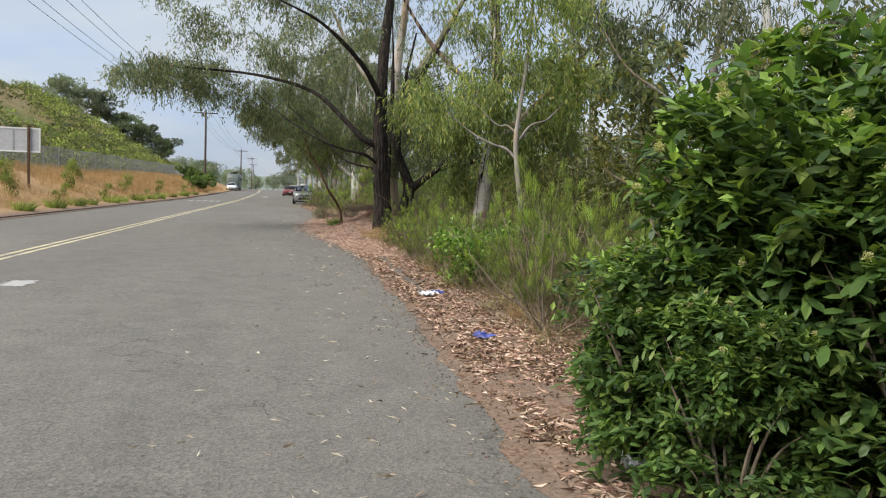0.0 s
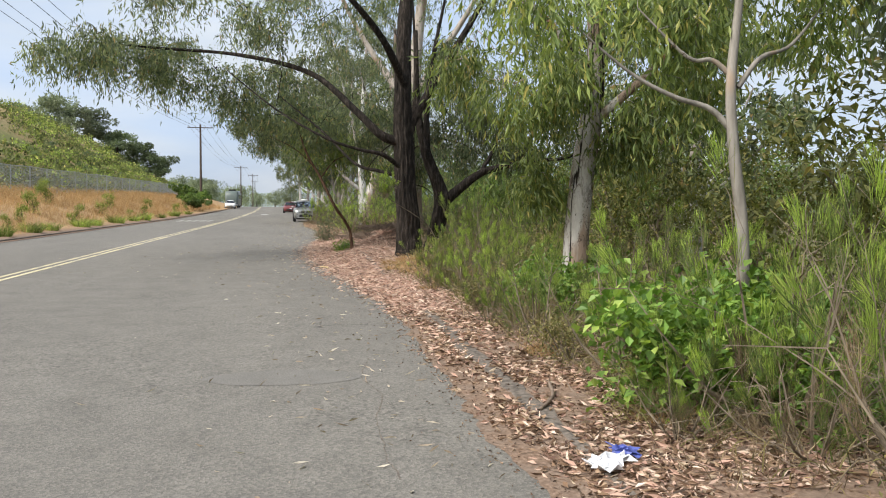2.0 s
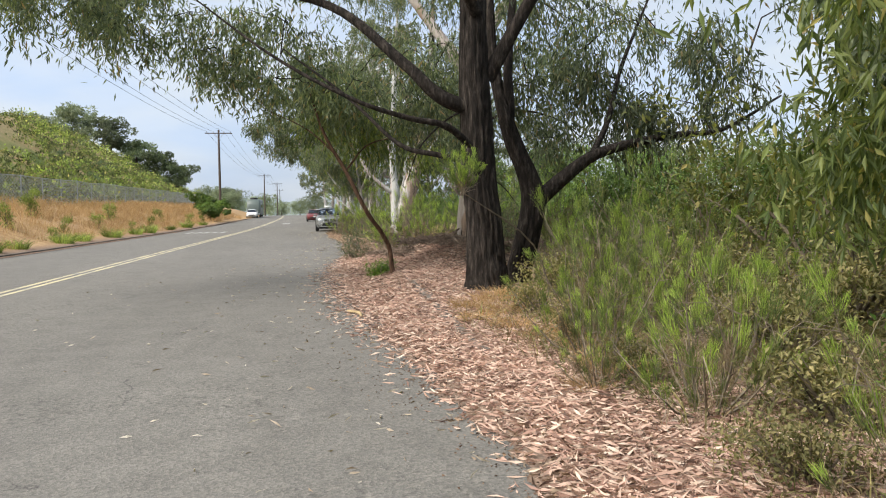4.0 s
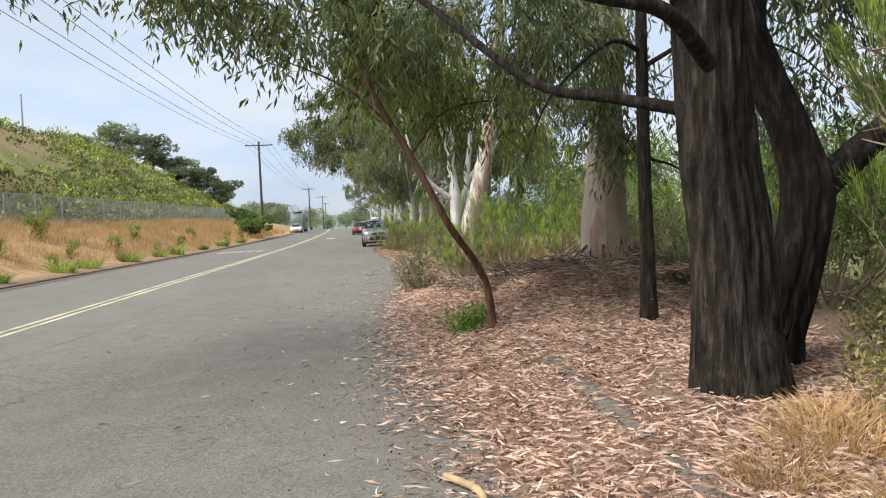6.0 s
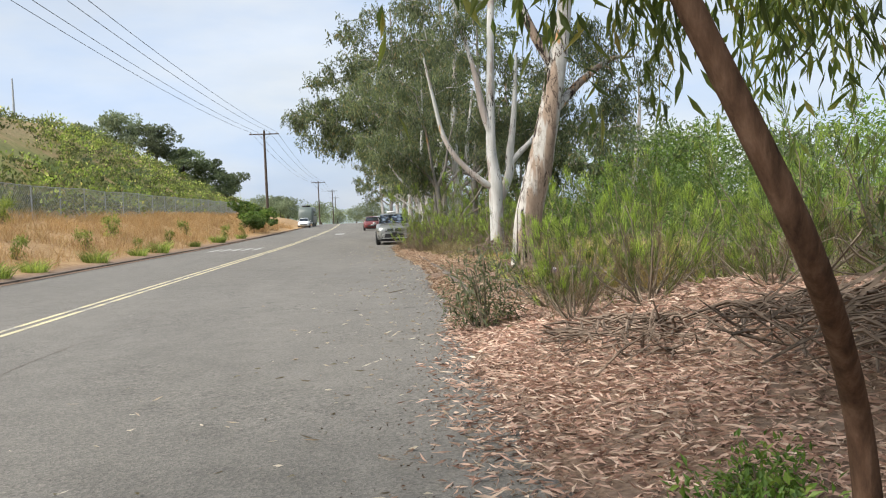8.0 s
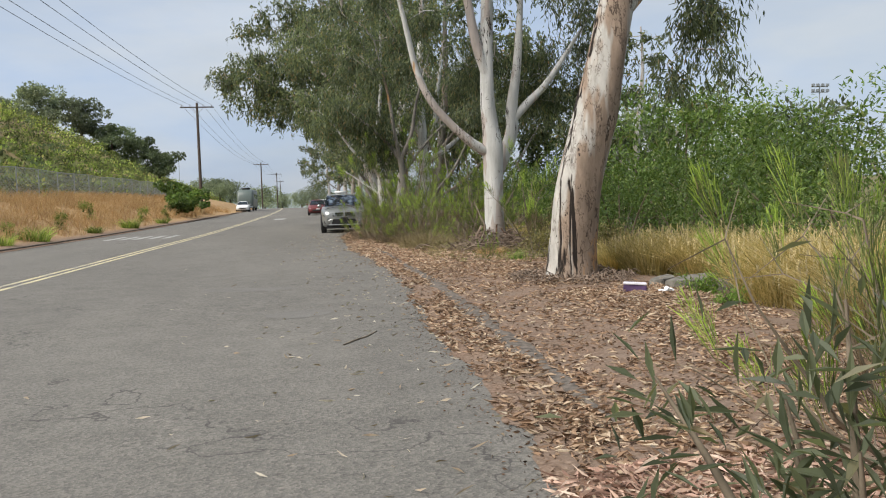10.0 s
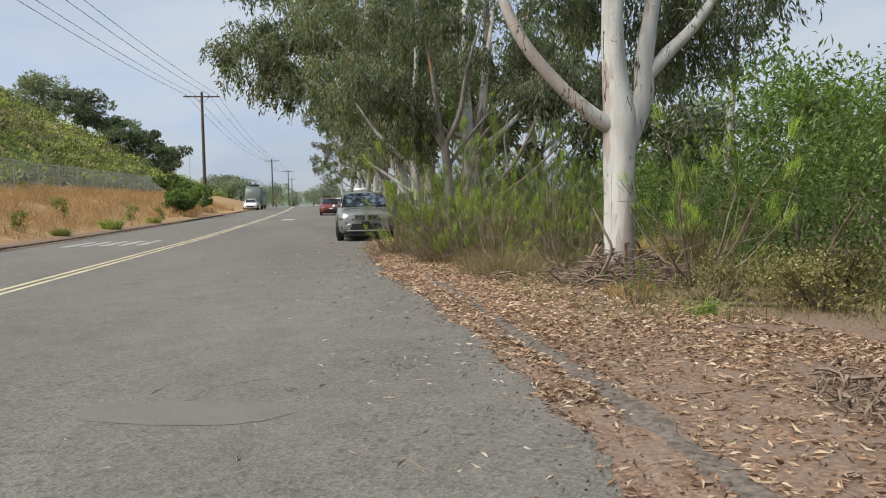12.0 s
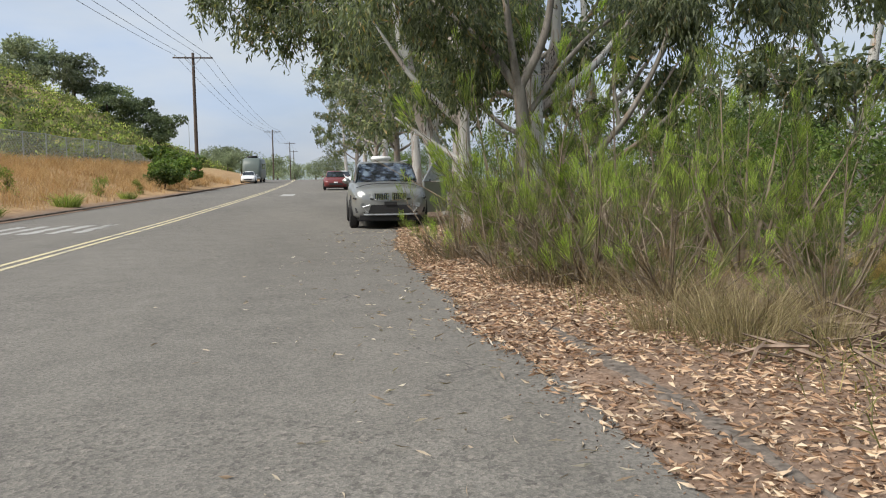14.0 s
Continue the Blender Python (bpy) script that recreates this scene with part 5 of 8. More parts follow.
gum_tree(
    "overhanging_gum", "tall gum leaning over the parked car with dense hanging clumps", (3.5, 75.6, g(3.5, 75.6) - 0.12),
    [([(0.1, 0, 0), (-0.3, 0, 1.6), (-1.0, 0, 3.6), (-1.5, 0.2, 6.0), (-1.8, 0.4, 9.5), (-1.8, 0.4, 14)], [0.3, 0.25, 0.21, 0.17, 0.11, 0.04]),
     ([(-0.9, 0, 3.3), (-2.4, 0.4, 5.0), (-4.4, 0.9, 6.4), (-6.2, 3.0, 7.6), (-7.6, 5.0, 8.4)], [0.13, 0.11, 0.08, 0.05, 0.02]),
     ([(-1.5, 0.2, 6.0), (-3.0, 0.4, 7.8), (-4.6, 0.6, 9.4)], [0.1, 0.07, 0.03]),
     ([(-0.6, 0, 2.6), (0.6, 0.2, 4.6), (1.4, 0.4, 7.4), (1.8, 0.6, 10.5)], [0.14, 0.11, 0.08, 0.03])],
    [((-5.4, 0.6, 6.5), (1.5, 1.5, 0.9), 60), ((-7.4, 5.2, 8.5), (1.3, 1.5, 0.9), 44), ((-6.0, 2.6, 8.2), (1.6, 1.6, 1.2), 60), ((-4.2, 1.6, 7.4), (1.5, 1.5, 1.0), 50), ((-4.6, 3.5, 6.0), (1.4, 1.4, 0.9), 44), ((-3.4, 0.5, 8.6), (2.0, 2.0, 1.5), 72), ((-5.0, 1.2, 10.4), (1.8, 1.8, 1.3), 50), ((-2, 0.5, 12), (3.2, 2.8, 2.2), 90),
     ((0.8, 0.4, 7.5), (2.0, 1.8, 1.5), 60), ((-2.9, 0, 5.0), (1.5, 1.3, 0.8), 44), ((-0.8, -0.6, 4.3), (1.1, 1.0, 0.7), 26), ((1.8, 0.5, 10.5), (2.2, 2.0, 1.7), 50)],
    M_WHITEBARK, M_EUC, 25, per=54, fall=0.55, spread=0.5, L=(0.17, 0.28), W=(0.05, 0.08), twig=0.03, wild=0.6, coarse=True)

# ---------------------------------------------------------------- the row of gums beyond the parked cars
def row_gum(seed, h, spread_, leaf, barkm, lean_=0.0):
    rng = np.random.default_rng(seed)
    wood = [([(0, 0, 0), (0.1 * lean_, 0, h * 0.12), (0.5 * lean_, 0.1, h * 0.3), (1.0 * lean_, 0, h * 0.5), (1.2 * lean_, 0.3, h * 0.75), (1.2 * lean_, 0.2, h * 0.95)], [0.36, 0.28, 0.24, 0.19, 0.11, 0.04])]
    crowns = []
    for k in range(7):
        a = k * 2.4 + rng.uniform(-0.4, 0.4)
        z0 = h * rng.uniform(0.16, 0.5)
        ze = z0 + h * rng.uniform(0.16, 0.36)
        out = spread_ * rng.uniform(0.65, 1.0) * (0.3 + 0.7 * min(1.0, ze / h / 0.6))
        e = np.array([math.cos(a) * out, math.sin(a) * out, ze])
        s0 = np.array([0.3 * lean_, 0, z0])
        wood.append(([tuple(s0), tuple(s0 * 0.6 + e * 0.4 + np.array([0, 0, -0.3])), tuple(e)], [0.12, 0.085, 0.03]))
        crowns.append((tuple(e), (spread_ * 0.34, spread_ * 0.34, h * 0.08), 24))
        crowns.append((tuple(e * 0.75 + np.array([0, 0, -h * 0.04])), (spread_ * 0.25, spread_ * 0.25, h * 0.06), 10))
    crowns += [((0, 0, h * 0.72), (spread_ * 0.7, spread_ * 0.7, h * 0.2), 46), ((0, 0, h * 0.9), (spread_ * 0.5, spread_ * 0.5, h * 0.12), 30)]
    return gum_tree("roadside_gum", "tall roadside gum with pale trunk and hanging foliage", (0, 0, 0), wood, crowns, barkm, leaf, seed, per=27, coarse=True, L=(0.24, 0.42), W=(0.09, 0.15), fall=0.6, spread=0.55, twig=0.04, wild=0.8, group="roadside gum row")


spread_copies(row_gum(31, 15.5, 6.0, M_EUC, M_GREYBARK, 0.6), [(6.6, 79.5, 0, 0.95), (5.0, 93, 70, 1.0), (4.8, 117, 200, 1.05), (4.0, 146, 320, 1.1), (2.5, 185, 20, 1.15)])
spread_copies(row_gum(32, 18, 6.6, M_EUCGREY, M_WHITEBARK, -0.4), [(5.0, 84, 150, 1.0), (5.2, 105, 10, 1.05), (4.4, 131, 250, 1.05), (3.4, 164, 100, 1.1), (1, 210, 10, 1.15)])
spread_copies(row_gum(33, 13.5, 4.6, M_EUC, M_WHITEBARK, -0.8), [(10.0, 80, 0, 0.9), (9.6, 13.5, 30, 0.62), (9.8, 24, 250, 0.66), (10.5, 4.5, 120, 0.62), (14.5, 72, 200, 0.8)])

# ---------------------------------------------------------------- bushes by the road, near to far
big = leafy_bush("laurel_bush", "tall dense dark green broad-leaved bush with pale blossom", 41, 3.4, 1.5, 620, 11, (0.15, 0.24), (0.06, 0.09), M_LAUREL, 0.85, "tall laurel bushes", tips=120, stems=26, spread=0.05, blossom=14, hollow=0.7, broad=True, lobe_n=10, lobe_r=0.85)
spread_copies(big, [(3.25, 3.95, 0, 0.68), (4.1, 3.6, 120, 0.80), (2.8, 3.95, 60, 0.42), (2.95, 4.45, 200, 0.40), (3.7, 2.9, 20, 0.55), (4.3, 4.6, 70, 0.84), (2.85, 3.4, 30, 0.34)])

b1 = broom_bush("bright green feathery broom bush with brown base", 51, 1.55, 0.85, dry=0.28)
b2 = broom_bush("bright green feathery broom bush with brown base", 52, 1.35, 1.15, 12, dry=0.3)
b3 = broom_bush("dull green straggling broom bush with dry brown twigs", 53, 1.75, 1.05, 12, M_BROOMDULL, M_BROOMTIP, dry=0.34, bare=8)
b4 = broom_bush("low green broom bush above tall dry straw stems", 54, 1.6, 1.25, 13, M_BROOMDULL, M_BROOMTIP, dry=0.2, straw=500, bare=10)
spread_copies(broom_bush("tall bare-stemmed broom with a green feathery head", 55, 0.46, 1.0, 9, dry=0.1, lift=1.62, bright=0.7, foot=(1.5, 1.3)), [(2.62, 23.6, 0, 1.0)])
spread_copies(broom_bush("tall upright broom bush with bright green plumes", 57, 2.0, 0.5, 10, dry=0.25, bright=0.7, bare=5), [(4.1, 10.6, 0, 0.9)])
spread_copies(b1, [(3.75, 9.2, 0, 1.1), (3.45, 8.1, 130, 0.8), (4.1, 11.9, 20, 1.1), (3.6, 13.4, 80, 0.8), (4.7, 12.6, 200, 0.8), (3.5, 21.6, 10, 0.72), (3.85, 22.2, 100, 0.75), (3.75, 17.4, 300, 0.75),
                   (5.6, 24.6, 70, 0.9), (4.9, 10.6, 20, 1.0), (5.0, 15.2, 110, 0.85), (2.9, 37.4, 200, 0.8), (3.6, 36.9, 20, 0.9), (5.2, 36.4, 80, 1.1), (5.8, 38.9, 300, 0.9), (5.4, 54.2, 60, 1.4), (3.95, 52.7, 10, 0.36), (3.55, 8.6, 70, 0.75), (4.3, 7.4, 240, 0.9), (5.9, 12.0, 200, 0.8), (5.6, 17.0, 33, 0.75), (4.3, 23.3, 20, 0.85), (6.6, 33.0, 0, 1.1), (7.2, 38.5, 40, 1.3), (3.25, 16.8, 10, 0.5), (3.3, 11.8, 60, 0.5), (3.15, 20.4, 0, 0.45)])
spread_copies(b2, [(3.5, 15.6, 0, 0.85), (3.6, 19.5, 140, 0.8), (3.9, 11.3, 220, 0.75), (4.6, 20.8, 10, 0.8), (4.9, 22.6, 50, 0.9), (6.4, 22.8, 150, 0.9), (3.2, 38.7, 30, 0.95), (4.4, 35.6, 140, 0.7), (6.0, 40.5, 40, 1.3), (2.7, 64.6, 200, 0.8), (5.9, 9.6, 80, 0.9)])
spread_copies(b3, [(4.3, 14.4, 0, 0.8), (5.0, 25.4, 90, 0.85), (5.4, 26.2, 200, 1.0), (3.1, 39.3, 60, 1.0), (4.0, 38.0, 160, 1.05), (6.4, 30.5, 20, 1.1), (6.0, 36.0, 10, 1.1), (2.3, 61.9, 100, 0.95), (3.7, 60.6, 20, 1.05), (6.9, 26.6, 300, 1.3), (4.9, 8.4, 200, 0.9)])
b5 = broom_bush("tall dense green feathery broom bush", 56, 2.6, 1.25, 14, M_BROOM, M_BROOMTIP, dry=0.08, forks=6, fingers=48, W=0.0065, bare=10, up=0.45, bright=0.55)
spread_copies(b5, [(3.2, 64.5, 40, 1.45), (5.7, 63.2, 250, 1.1), (3.1, 62.6, 0, 0.95), (5.1, 60.4, 100, 1.05), (4.4, 62.6, 210, 1.2), (6.4, 61.0, 60, 0.9), (5.2, 58.6, 30, 0.7)])
spread_copies(b4, [(3.4, 58.6, 0, 0.95), (2.5, 60.2, 120, 0.85), (4.3, 57.4, 250, 0.7), (1.95, 63.0, 200, 0.95), (3.0, 59.8, 300, 1.1)])

spread_copies(leafy_bush("vine_patch", "low patch of bright green vine leaves", 61, 0.95, 0.8, 240, 9, (0.06, 0.1), (0.045, 0.07), M_IVY, 1.0, "vine patches", stems=8, spread=0.07, category="vine"),
              [(4.1, 12.9, 0, 1.1), (3.8, 12.45, 150, 1.05), (4.4, 11.9, 90, 0.9), (5.2, 13.6, 200, 1.0), (3.9, 16.6, 40, 0.8), (4.8, 17.6, 120, 0.9), (4.4, 14.0, 260, 0.9), (5.6, 19.4, 10, 0.9)])
spread_copies(leafy_bush("weed_clump", "tangled yellowing weeds with small dull leaves", 62, 0.75, 0.9, 240, 9, (0.04, 0.08), (0.02, 0.035), M_WEED, 1.1, "weed clumps", stems=26, spread=0.08, category="weeds"),
              [(3.5, 9.8, 10, 0.6), (3.4, 12.4, 60, 0.55), (3.45, 14.3, 100, 0.6), (3.5, 16.3, 10, 0.55), (3.5, 18.2, 200, 0.6), (3.5, 20.2, 90, 0.6), (3.55, 22.2, 30, 0.65), (3.9, 23.4, 300, 0.8), (4.4, 15.9, 40, 0.8), (4.3, 19.0, 150, 0.8), (5.0, 23.6, 0, 1.1), (5.6, 21.6, 90, 1.0), (6.2, 24.6, 10, 1.3), (4.6, 25.9, 200, 0.9), (3.75, 24.1, 120, 0.7), (5.1, 26.9, 70, 0.9), (4.9, 52.6, 20, 0.8), (5.7, 51.7, 150, 0.9), (6.5, 52.6, 220, 1.0), (5.6, 55.6, 0, 0.9), (5.2, 21.0, 160, 1.0), (7.0, 23.0, 250, 1.4)])
spread_copies(leafy_bush("seedling_clump", "small clump of fresh green weeds in leaf litter", 63, 0.42, 0.34, 110, 8, (0.04, 0.07), (0.02, 0.03), M_IVY, 1.0, "green seedlings", stems=6, category="weeds"),
              [(2.15, 31.3, 0, 1.0), (2.35, 31.7, 90, 0.8), (3.8, 27.5, 40, 0.8), (4.3, 51.6, 0, 0.6), (5.2, 45.6, 10, 0.8), (5.0, 44.6, 60, 0.6)])
spread_copies(leafy_bush("gum_sucker", "low drooping grey-green gum regrowth at the road edge", 64, 1.15, 0.55, 80, 11, (0.10, 0.17), (0.02, 0.032), M_EUCGREY, 0.9, "gum regrowth", stems=10, spread=0.1, category="bush"),
              [(1.95, 38.2, 0, 0.95), (5.2, 31.9, 60, 0.9), (5.6, 34.9, 20, 1.0)])

# thicket behind the verge
thick = leafy_bush("thicket_bush", "dense green willow-like thicket bush", 71, 4.2, 2.6, 380, 9, (0.10, 0.18), (0.04, 0.065), M_WILLOW, 1.0, "thicket bushes", stems=8, spread=0.12, hollow=0.6, lobe_n=20, lobe_r=0.62)
thick2 = leafy_bush("thicket_bush", "dense green willow-like thicket bush", 72, 3.4, 2.8, 380, 9, (0.09, 0.15), (0.045, 0.07), M_WILLOW, 1.0, "thicket bushes", stems=8, spread=0.12, hollow=0.6, lobe_n=20, lobe_r=0.6)
thick3 = leafy_bush("thicket_bush", "dull olive thicket with yellowing leaves in shade", 73, 4.0, 2.4, 360, 8, (0.10, 0.17), (0.045, 0.07), M_OLIVE, 1.0, "thicket bushes", stems=14, spread=0.12, hollow=0.6, lobe_n=20, lobe_r=0.6)
rng = np.random.default_rng(5)
rows1, rows2, rows3 = [], [], []
for y in np.arange(-2, 74, 4.3):
    if y < 28:
        rows3.append((8.4 + rng.uniform(-0.5, 0.9), y + rng.uniform(-1, 1), rng.uniform(0, 360), rng.uniform(0.85, 1.15)))
        rows3.append((8.0 + rng.uniform(-0.6, 0.6), y + 2.2, rng.uniform(0, 360), rng.uniform(0.7, 0.95)))
    else:
        near = 9.2 if 40 < y < 52 else 8.6
        rows1.append((near + rng.uniform(-0.1, 1.4), y + rng.uniform(-1, 1), rng.uniform(0, 360), rng.uniform(0.66, 0.9)))
        rows2.append((near - 0.6 + rng.uniform(-0.4, 0.8), y + 2.2, rng.uniform(0, 360), rng.uniform(0.66, 0.88)))
    if int(y) % 2 == 0:
        rows2.append((13.5 + rng.uniform(-1, 1), y + rng.uniform(-1, 1), rng.uniform(0, 360), rng.uniform(1.1, 1.5)))
rows1 += [(12.6, 62, 0, 1.6), (17, 70, 50, 1.9), (20, 60, 90, 1.8), (19, 47, 10, 1.5), (24, 78, 10, 2.2), (14, 80, 70, 1.5), (30, 66, 200, 2.0)] + [(8.5 + (y * 0.37) % 2 + float(bend(y)), y, y * 53 % 360, 0.9 + (y * 0.11) % 0.4) for y in range(78, 175, 8)]
spread_copies(thick, rows1)
spread_copies(thick2, rows2)
spread_copies(thick3, rows3 + [(7.4, 10.4, 30, 1.15), (7.0, 8.2, 130, 1.0), (9.4, 16.5, 80, 1.4), (8.4, 24.5, 10, 1.1)])

# ---------------------------------------------------------------- grass
spread_copies(grass_tuft("tall yellow-green bunch grass with pale seed heads", 81, 1.0, 0.75, 1500, M_TUFT, 90, group="bunch grass by the leaning gum", name="bunch_grass"),
              [(5.6, 48.1, 0, 0.9), (6.2, 47.5, 120, 0.95), (6.4, 48.6, 60, 1.0), (5.7, 44.6, 200, 1.05), (6.4, 44.9, 20, 1.15), (6.0, 43.6, 90, 1.0), (7.0, 46.4, 40, 1.0), (5.3, 48.9, 300, 0.7), (6.9, 58, 30, 0.8), (6.0, 58.6, 210, 0.7), (5.2, 42.4, 10, 0.95), (5.6, 41.6, 140, 1.0)])
spread_copies(grass_tuft("low tuft of dry tan grass", 82, 0.38, 0.5, 420, M_DRYGRASS, 0, group="dry verge grass"),
              [(3.0, 25.2, 0, 0.8), (3.3, 24.5, 50, 0.9), (3.5, 25.6, 90, 1.0), (3.8, 26.0, 200, 0.9), (3.1, 20.4, 10, 0.6), (3.2, 23.6, 60, 0.7), (2.9, 24.2, 100, 0.6), (3.6, 10.0, 0, 0.6), (3.5, 9.0, 70, 0.7), (3.4, 12.2, 0, 0.6), (3.3, 14.6, 20, 0.6), (3.5, 21.0, 20, 0.9), (3.7, 22.0, 70, 1.0), (3.9, 23.0, 10, 1.1), (4.2, 23.9, 50, 1.1), (4.6, 24.6, 20, 1.1), (3.45, 22.8, 90, 0.9), (4.1, 53.4, 0, 0.8), (5.1, 56.8, 100, 1.0), (4.4, 53.9, 10, 0.7)])
spread_copies(grass_tuft("clump of bleached dry stalks under a bush", 84, 0.95, 0.7, 420, M_STRAW, 0, 0.006, group="dry stalk clumps", bend_=0.15),
              [(2.8, 57.1, 60, 0.7), (3.05, 56.5, 120, 0.75), (3.3, 56.9, 250, 0.7), (3.6, 56.3, 300, 0.5)])
spread_copies(grass_tuft("bright green grass tuft at the far kerb", 83, 0.7, 0.6, 300, M_HILLBRUSH, 0, 0.02, group="green kerb tufts"),
              [(-10.6, y, y * 7 % 360, 0.8 + (y * 0.13) % 0.5) for y in (36, 40.5, 44.2, 46.9, 52.3, 55, 60.5, 66, 69.2, 77, 84, 93)])


def dry_field():
    """The dry grass between the far kerb and the fence."""
    rng = np.random.default_rng(91)
    n = 44000
    y = 28 + 112 * rng.uniform(0, 1, n) ** 1.25
    x = -10.4 - 8.0 * rng.uniform(0, 1, n) ** 0.85
    keep = np.array([wave(a, b, 0.45) > -0.22 + 0.35 * (a > -11.2) for a, b in zip(x, y)])
    x, y = x[keep], y[keep]
    n = len(x)
    far = np.clip(y / 60, 0.6, 2.0)
    x = x + np.array([float(v) for v in bend(y)])
    P = np.stack([x, y, np.array([ground_z(a, b) for a, b in zip(x, y)]) - 0.03], axis=1)
    s = Soup()
    D = np.array([0, 0, 1.0]) + rng.normal(size=(n, 3)) * np.array([0.3, 0.3, 0.1])
    blades(s, P, D, rng.uniform(0.35, 0.95, n), 0.015 * far, rng, 0.25)
    tagged(put("dry_grass_field", s.mesh("dry_grass_field"), M_DRYGRASS), "tall tawny dry grass across the verge", "grass", kind="stuff")


def hill_brush(name, label, seed, n, mat, size_, cut, per, x0=-19.5, wide=38.0):
    """Rounded shrubs over the hillside, thinner towards the crest."""
    rng = np.random.default_rng(seed)
    y = 30 + 250 * rng.uniform(0, 1, n) ** 1.25
    x = x0 - wide * rng.uniform(0, 1, n) ** 1.1
    keep = np.array([wave(a, b + seed, 0.055) + 0.45 * wave(a, b - seed, 0.2) > cut + 0.009 * max(0, -a - 34) for a, b in zip(x, y)])
    x, y = x[keep], y[keep]
    x = x + np.array([float(v) for v in bend(y)])
    z = np.array([ground_z(a, b) for a, b in zip(x, y)])
    size = (0.3 + 0.7 * rng.uniform(0, 1, len(x)) ** 1.6) * size_
    k = np.repeat(np.arange(len(x)), per)
    lump = np.repeat(unit(rng.normal(size=(len(x) * 5, 3)) + np.array([0, 0, 0.4])), per // 5, axis=0)[: len(k)]
    d = unit(lump * 1.1 + rng.normal(size=(len(k), 3)) * 0.45)
    q = rng.uniform(0.6, 1.0, len(k))[:, None]
    P = np.stack([x, y, z], axis=1)[k] + d * q * size[k][:, None] * np.array([1.15, 1.15, 0.8]) + np.array([0, 0, 0.25]) * size[k][:, None]
    D = d + rng.normal(size=(len(k), 3)) * 0.6 + np.array([0, 0, 0.4])
    s = Soup()
    leaves(s, P, D, rng.uniform(0.22, 0.42, len(k)), rng.uniform(0.12, 0.24, len(k)), rng)
    tagged(put(name, s.mesh(name), mat), label, "brush", kind="stuff")


def litter(name, label, n, seed, region, leaf, L, W, lift=0.035):
    """Fallen leaves: region(rng, n) gives places; leaves lie nearly flat."""
    rng = np.random.default_rng(seed)
    x, y = region(rng, n)
    z = np.array([max(ground_z(a, b), 0.0 if a < road_edge(b) else -9) for a, b in zip(x, y)])
    P = np.stack([x, y, z + rng.uniform(0.004, lift, len(x))], axis=1)
    a = rng.uniform(0, 6.283, len(x))
    D = np.stack([np.cos(a), np.sin(a), rng.normal(0, 0.24, len(x))], axis=1)
    flat = np.array([0, 0, 1.0]) + rng.normal(size=(len(x), 3)) * 0.55
    s = Soup()
    D = unit(D)
    leaves(s, P, D, rng.uniform(*L, len(x)), rng.uniform(*W, len(x)), rng, 0.45, 0.25, np.cross(flat, D) + 1e-5)
    tagged(put(name, s.mesh(name), leaf), label, "leaf litter", kind="stuff")


LIT_Y = [-4, 4, 10, 19, 24, 27, 30, 34, 37, 39, 44, 50, 58, 66, 75]
LIT_LO = [-0.22, -0.12, -0.15, -0.3, -0.7, -1.0, -1.0, -0.95, -0.6, -0.25, -0.2, -0.2, -0.3, -0.25, -0.1]
LIT_HI = [2.0, 2.0, 2.0, 2.0, 2.0, 3.2, 4.0, 4.0, 3.0, 2.0, 3.4, 3.2, 1.9, 1.6, 1.4]
LIT_SOFT = [0.3, 0.3, 0.3, 0.5, 0.85, 1.05, 1.0, 0.9, 0.6, 0.25, 0.15, 0.15, 0.15, 0.15, 0.15]


def lip_x(y):
    """Line of the old asphalt edge under the verge litter."""
    return float(np.interp(y, [5, 12, 16, 24, 29, 41, 49, 53, 56, 60], [2.55, 2.6, 2.6, 2.62, 2.52, 2.25, 2.28, 2.12, 1.98, 1.75])) + 0.05 * wave(3, y, 0.5)


def lip_w(y):
    """Half width of its bare part; nothing where it lies buried."""
    bare = max(smooth01(y, 10, 13) * (1 - smooth01(y, 17, 19)), smooth01(y, 21, 23) * (1 - smooth01(y, 28, 30)), smooth01(y, 40, 43) * (1 - smooth01(y, 57, 59)))
    broad = 0.07 + 0.02 * smooth01(y, 38, 44) * (1 - smooth01(y, 50, 53))
    return bare * max(0.0, broad + 0.05 * wave(8, y, 1.3) + 0.045 * wave(2, y, 4.0))


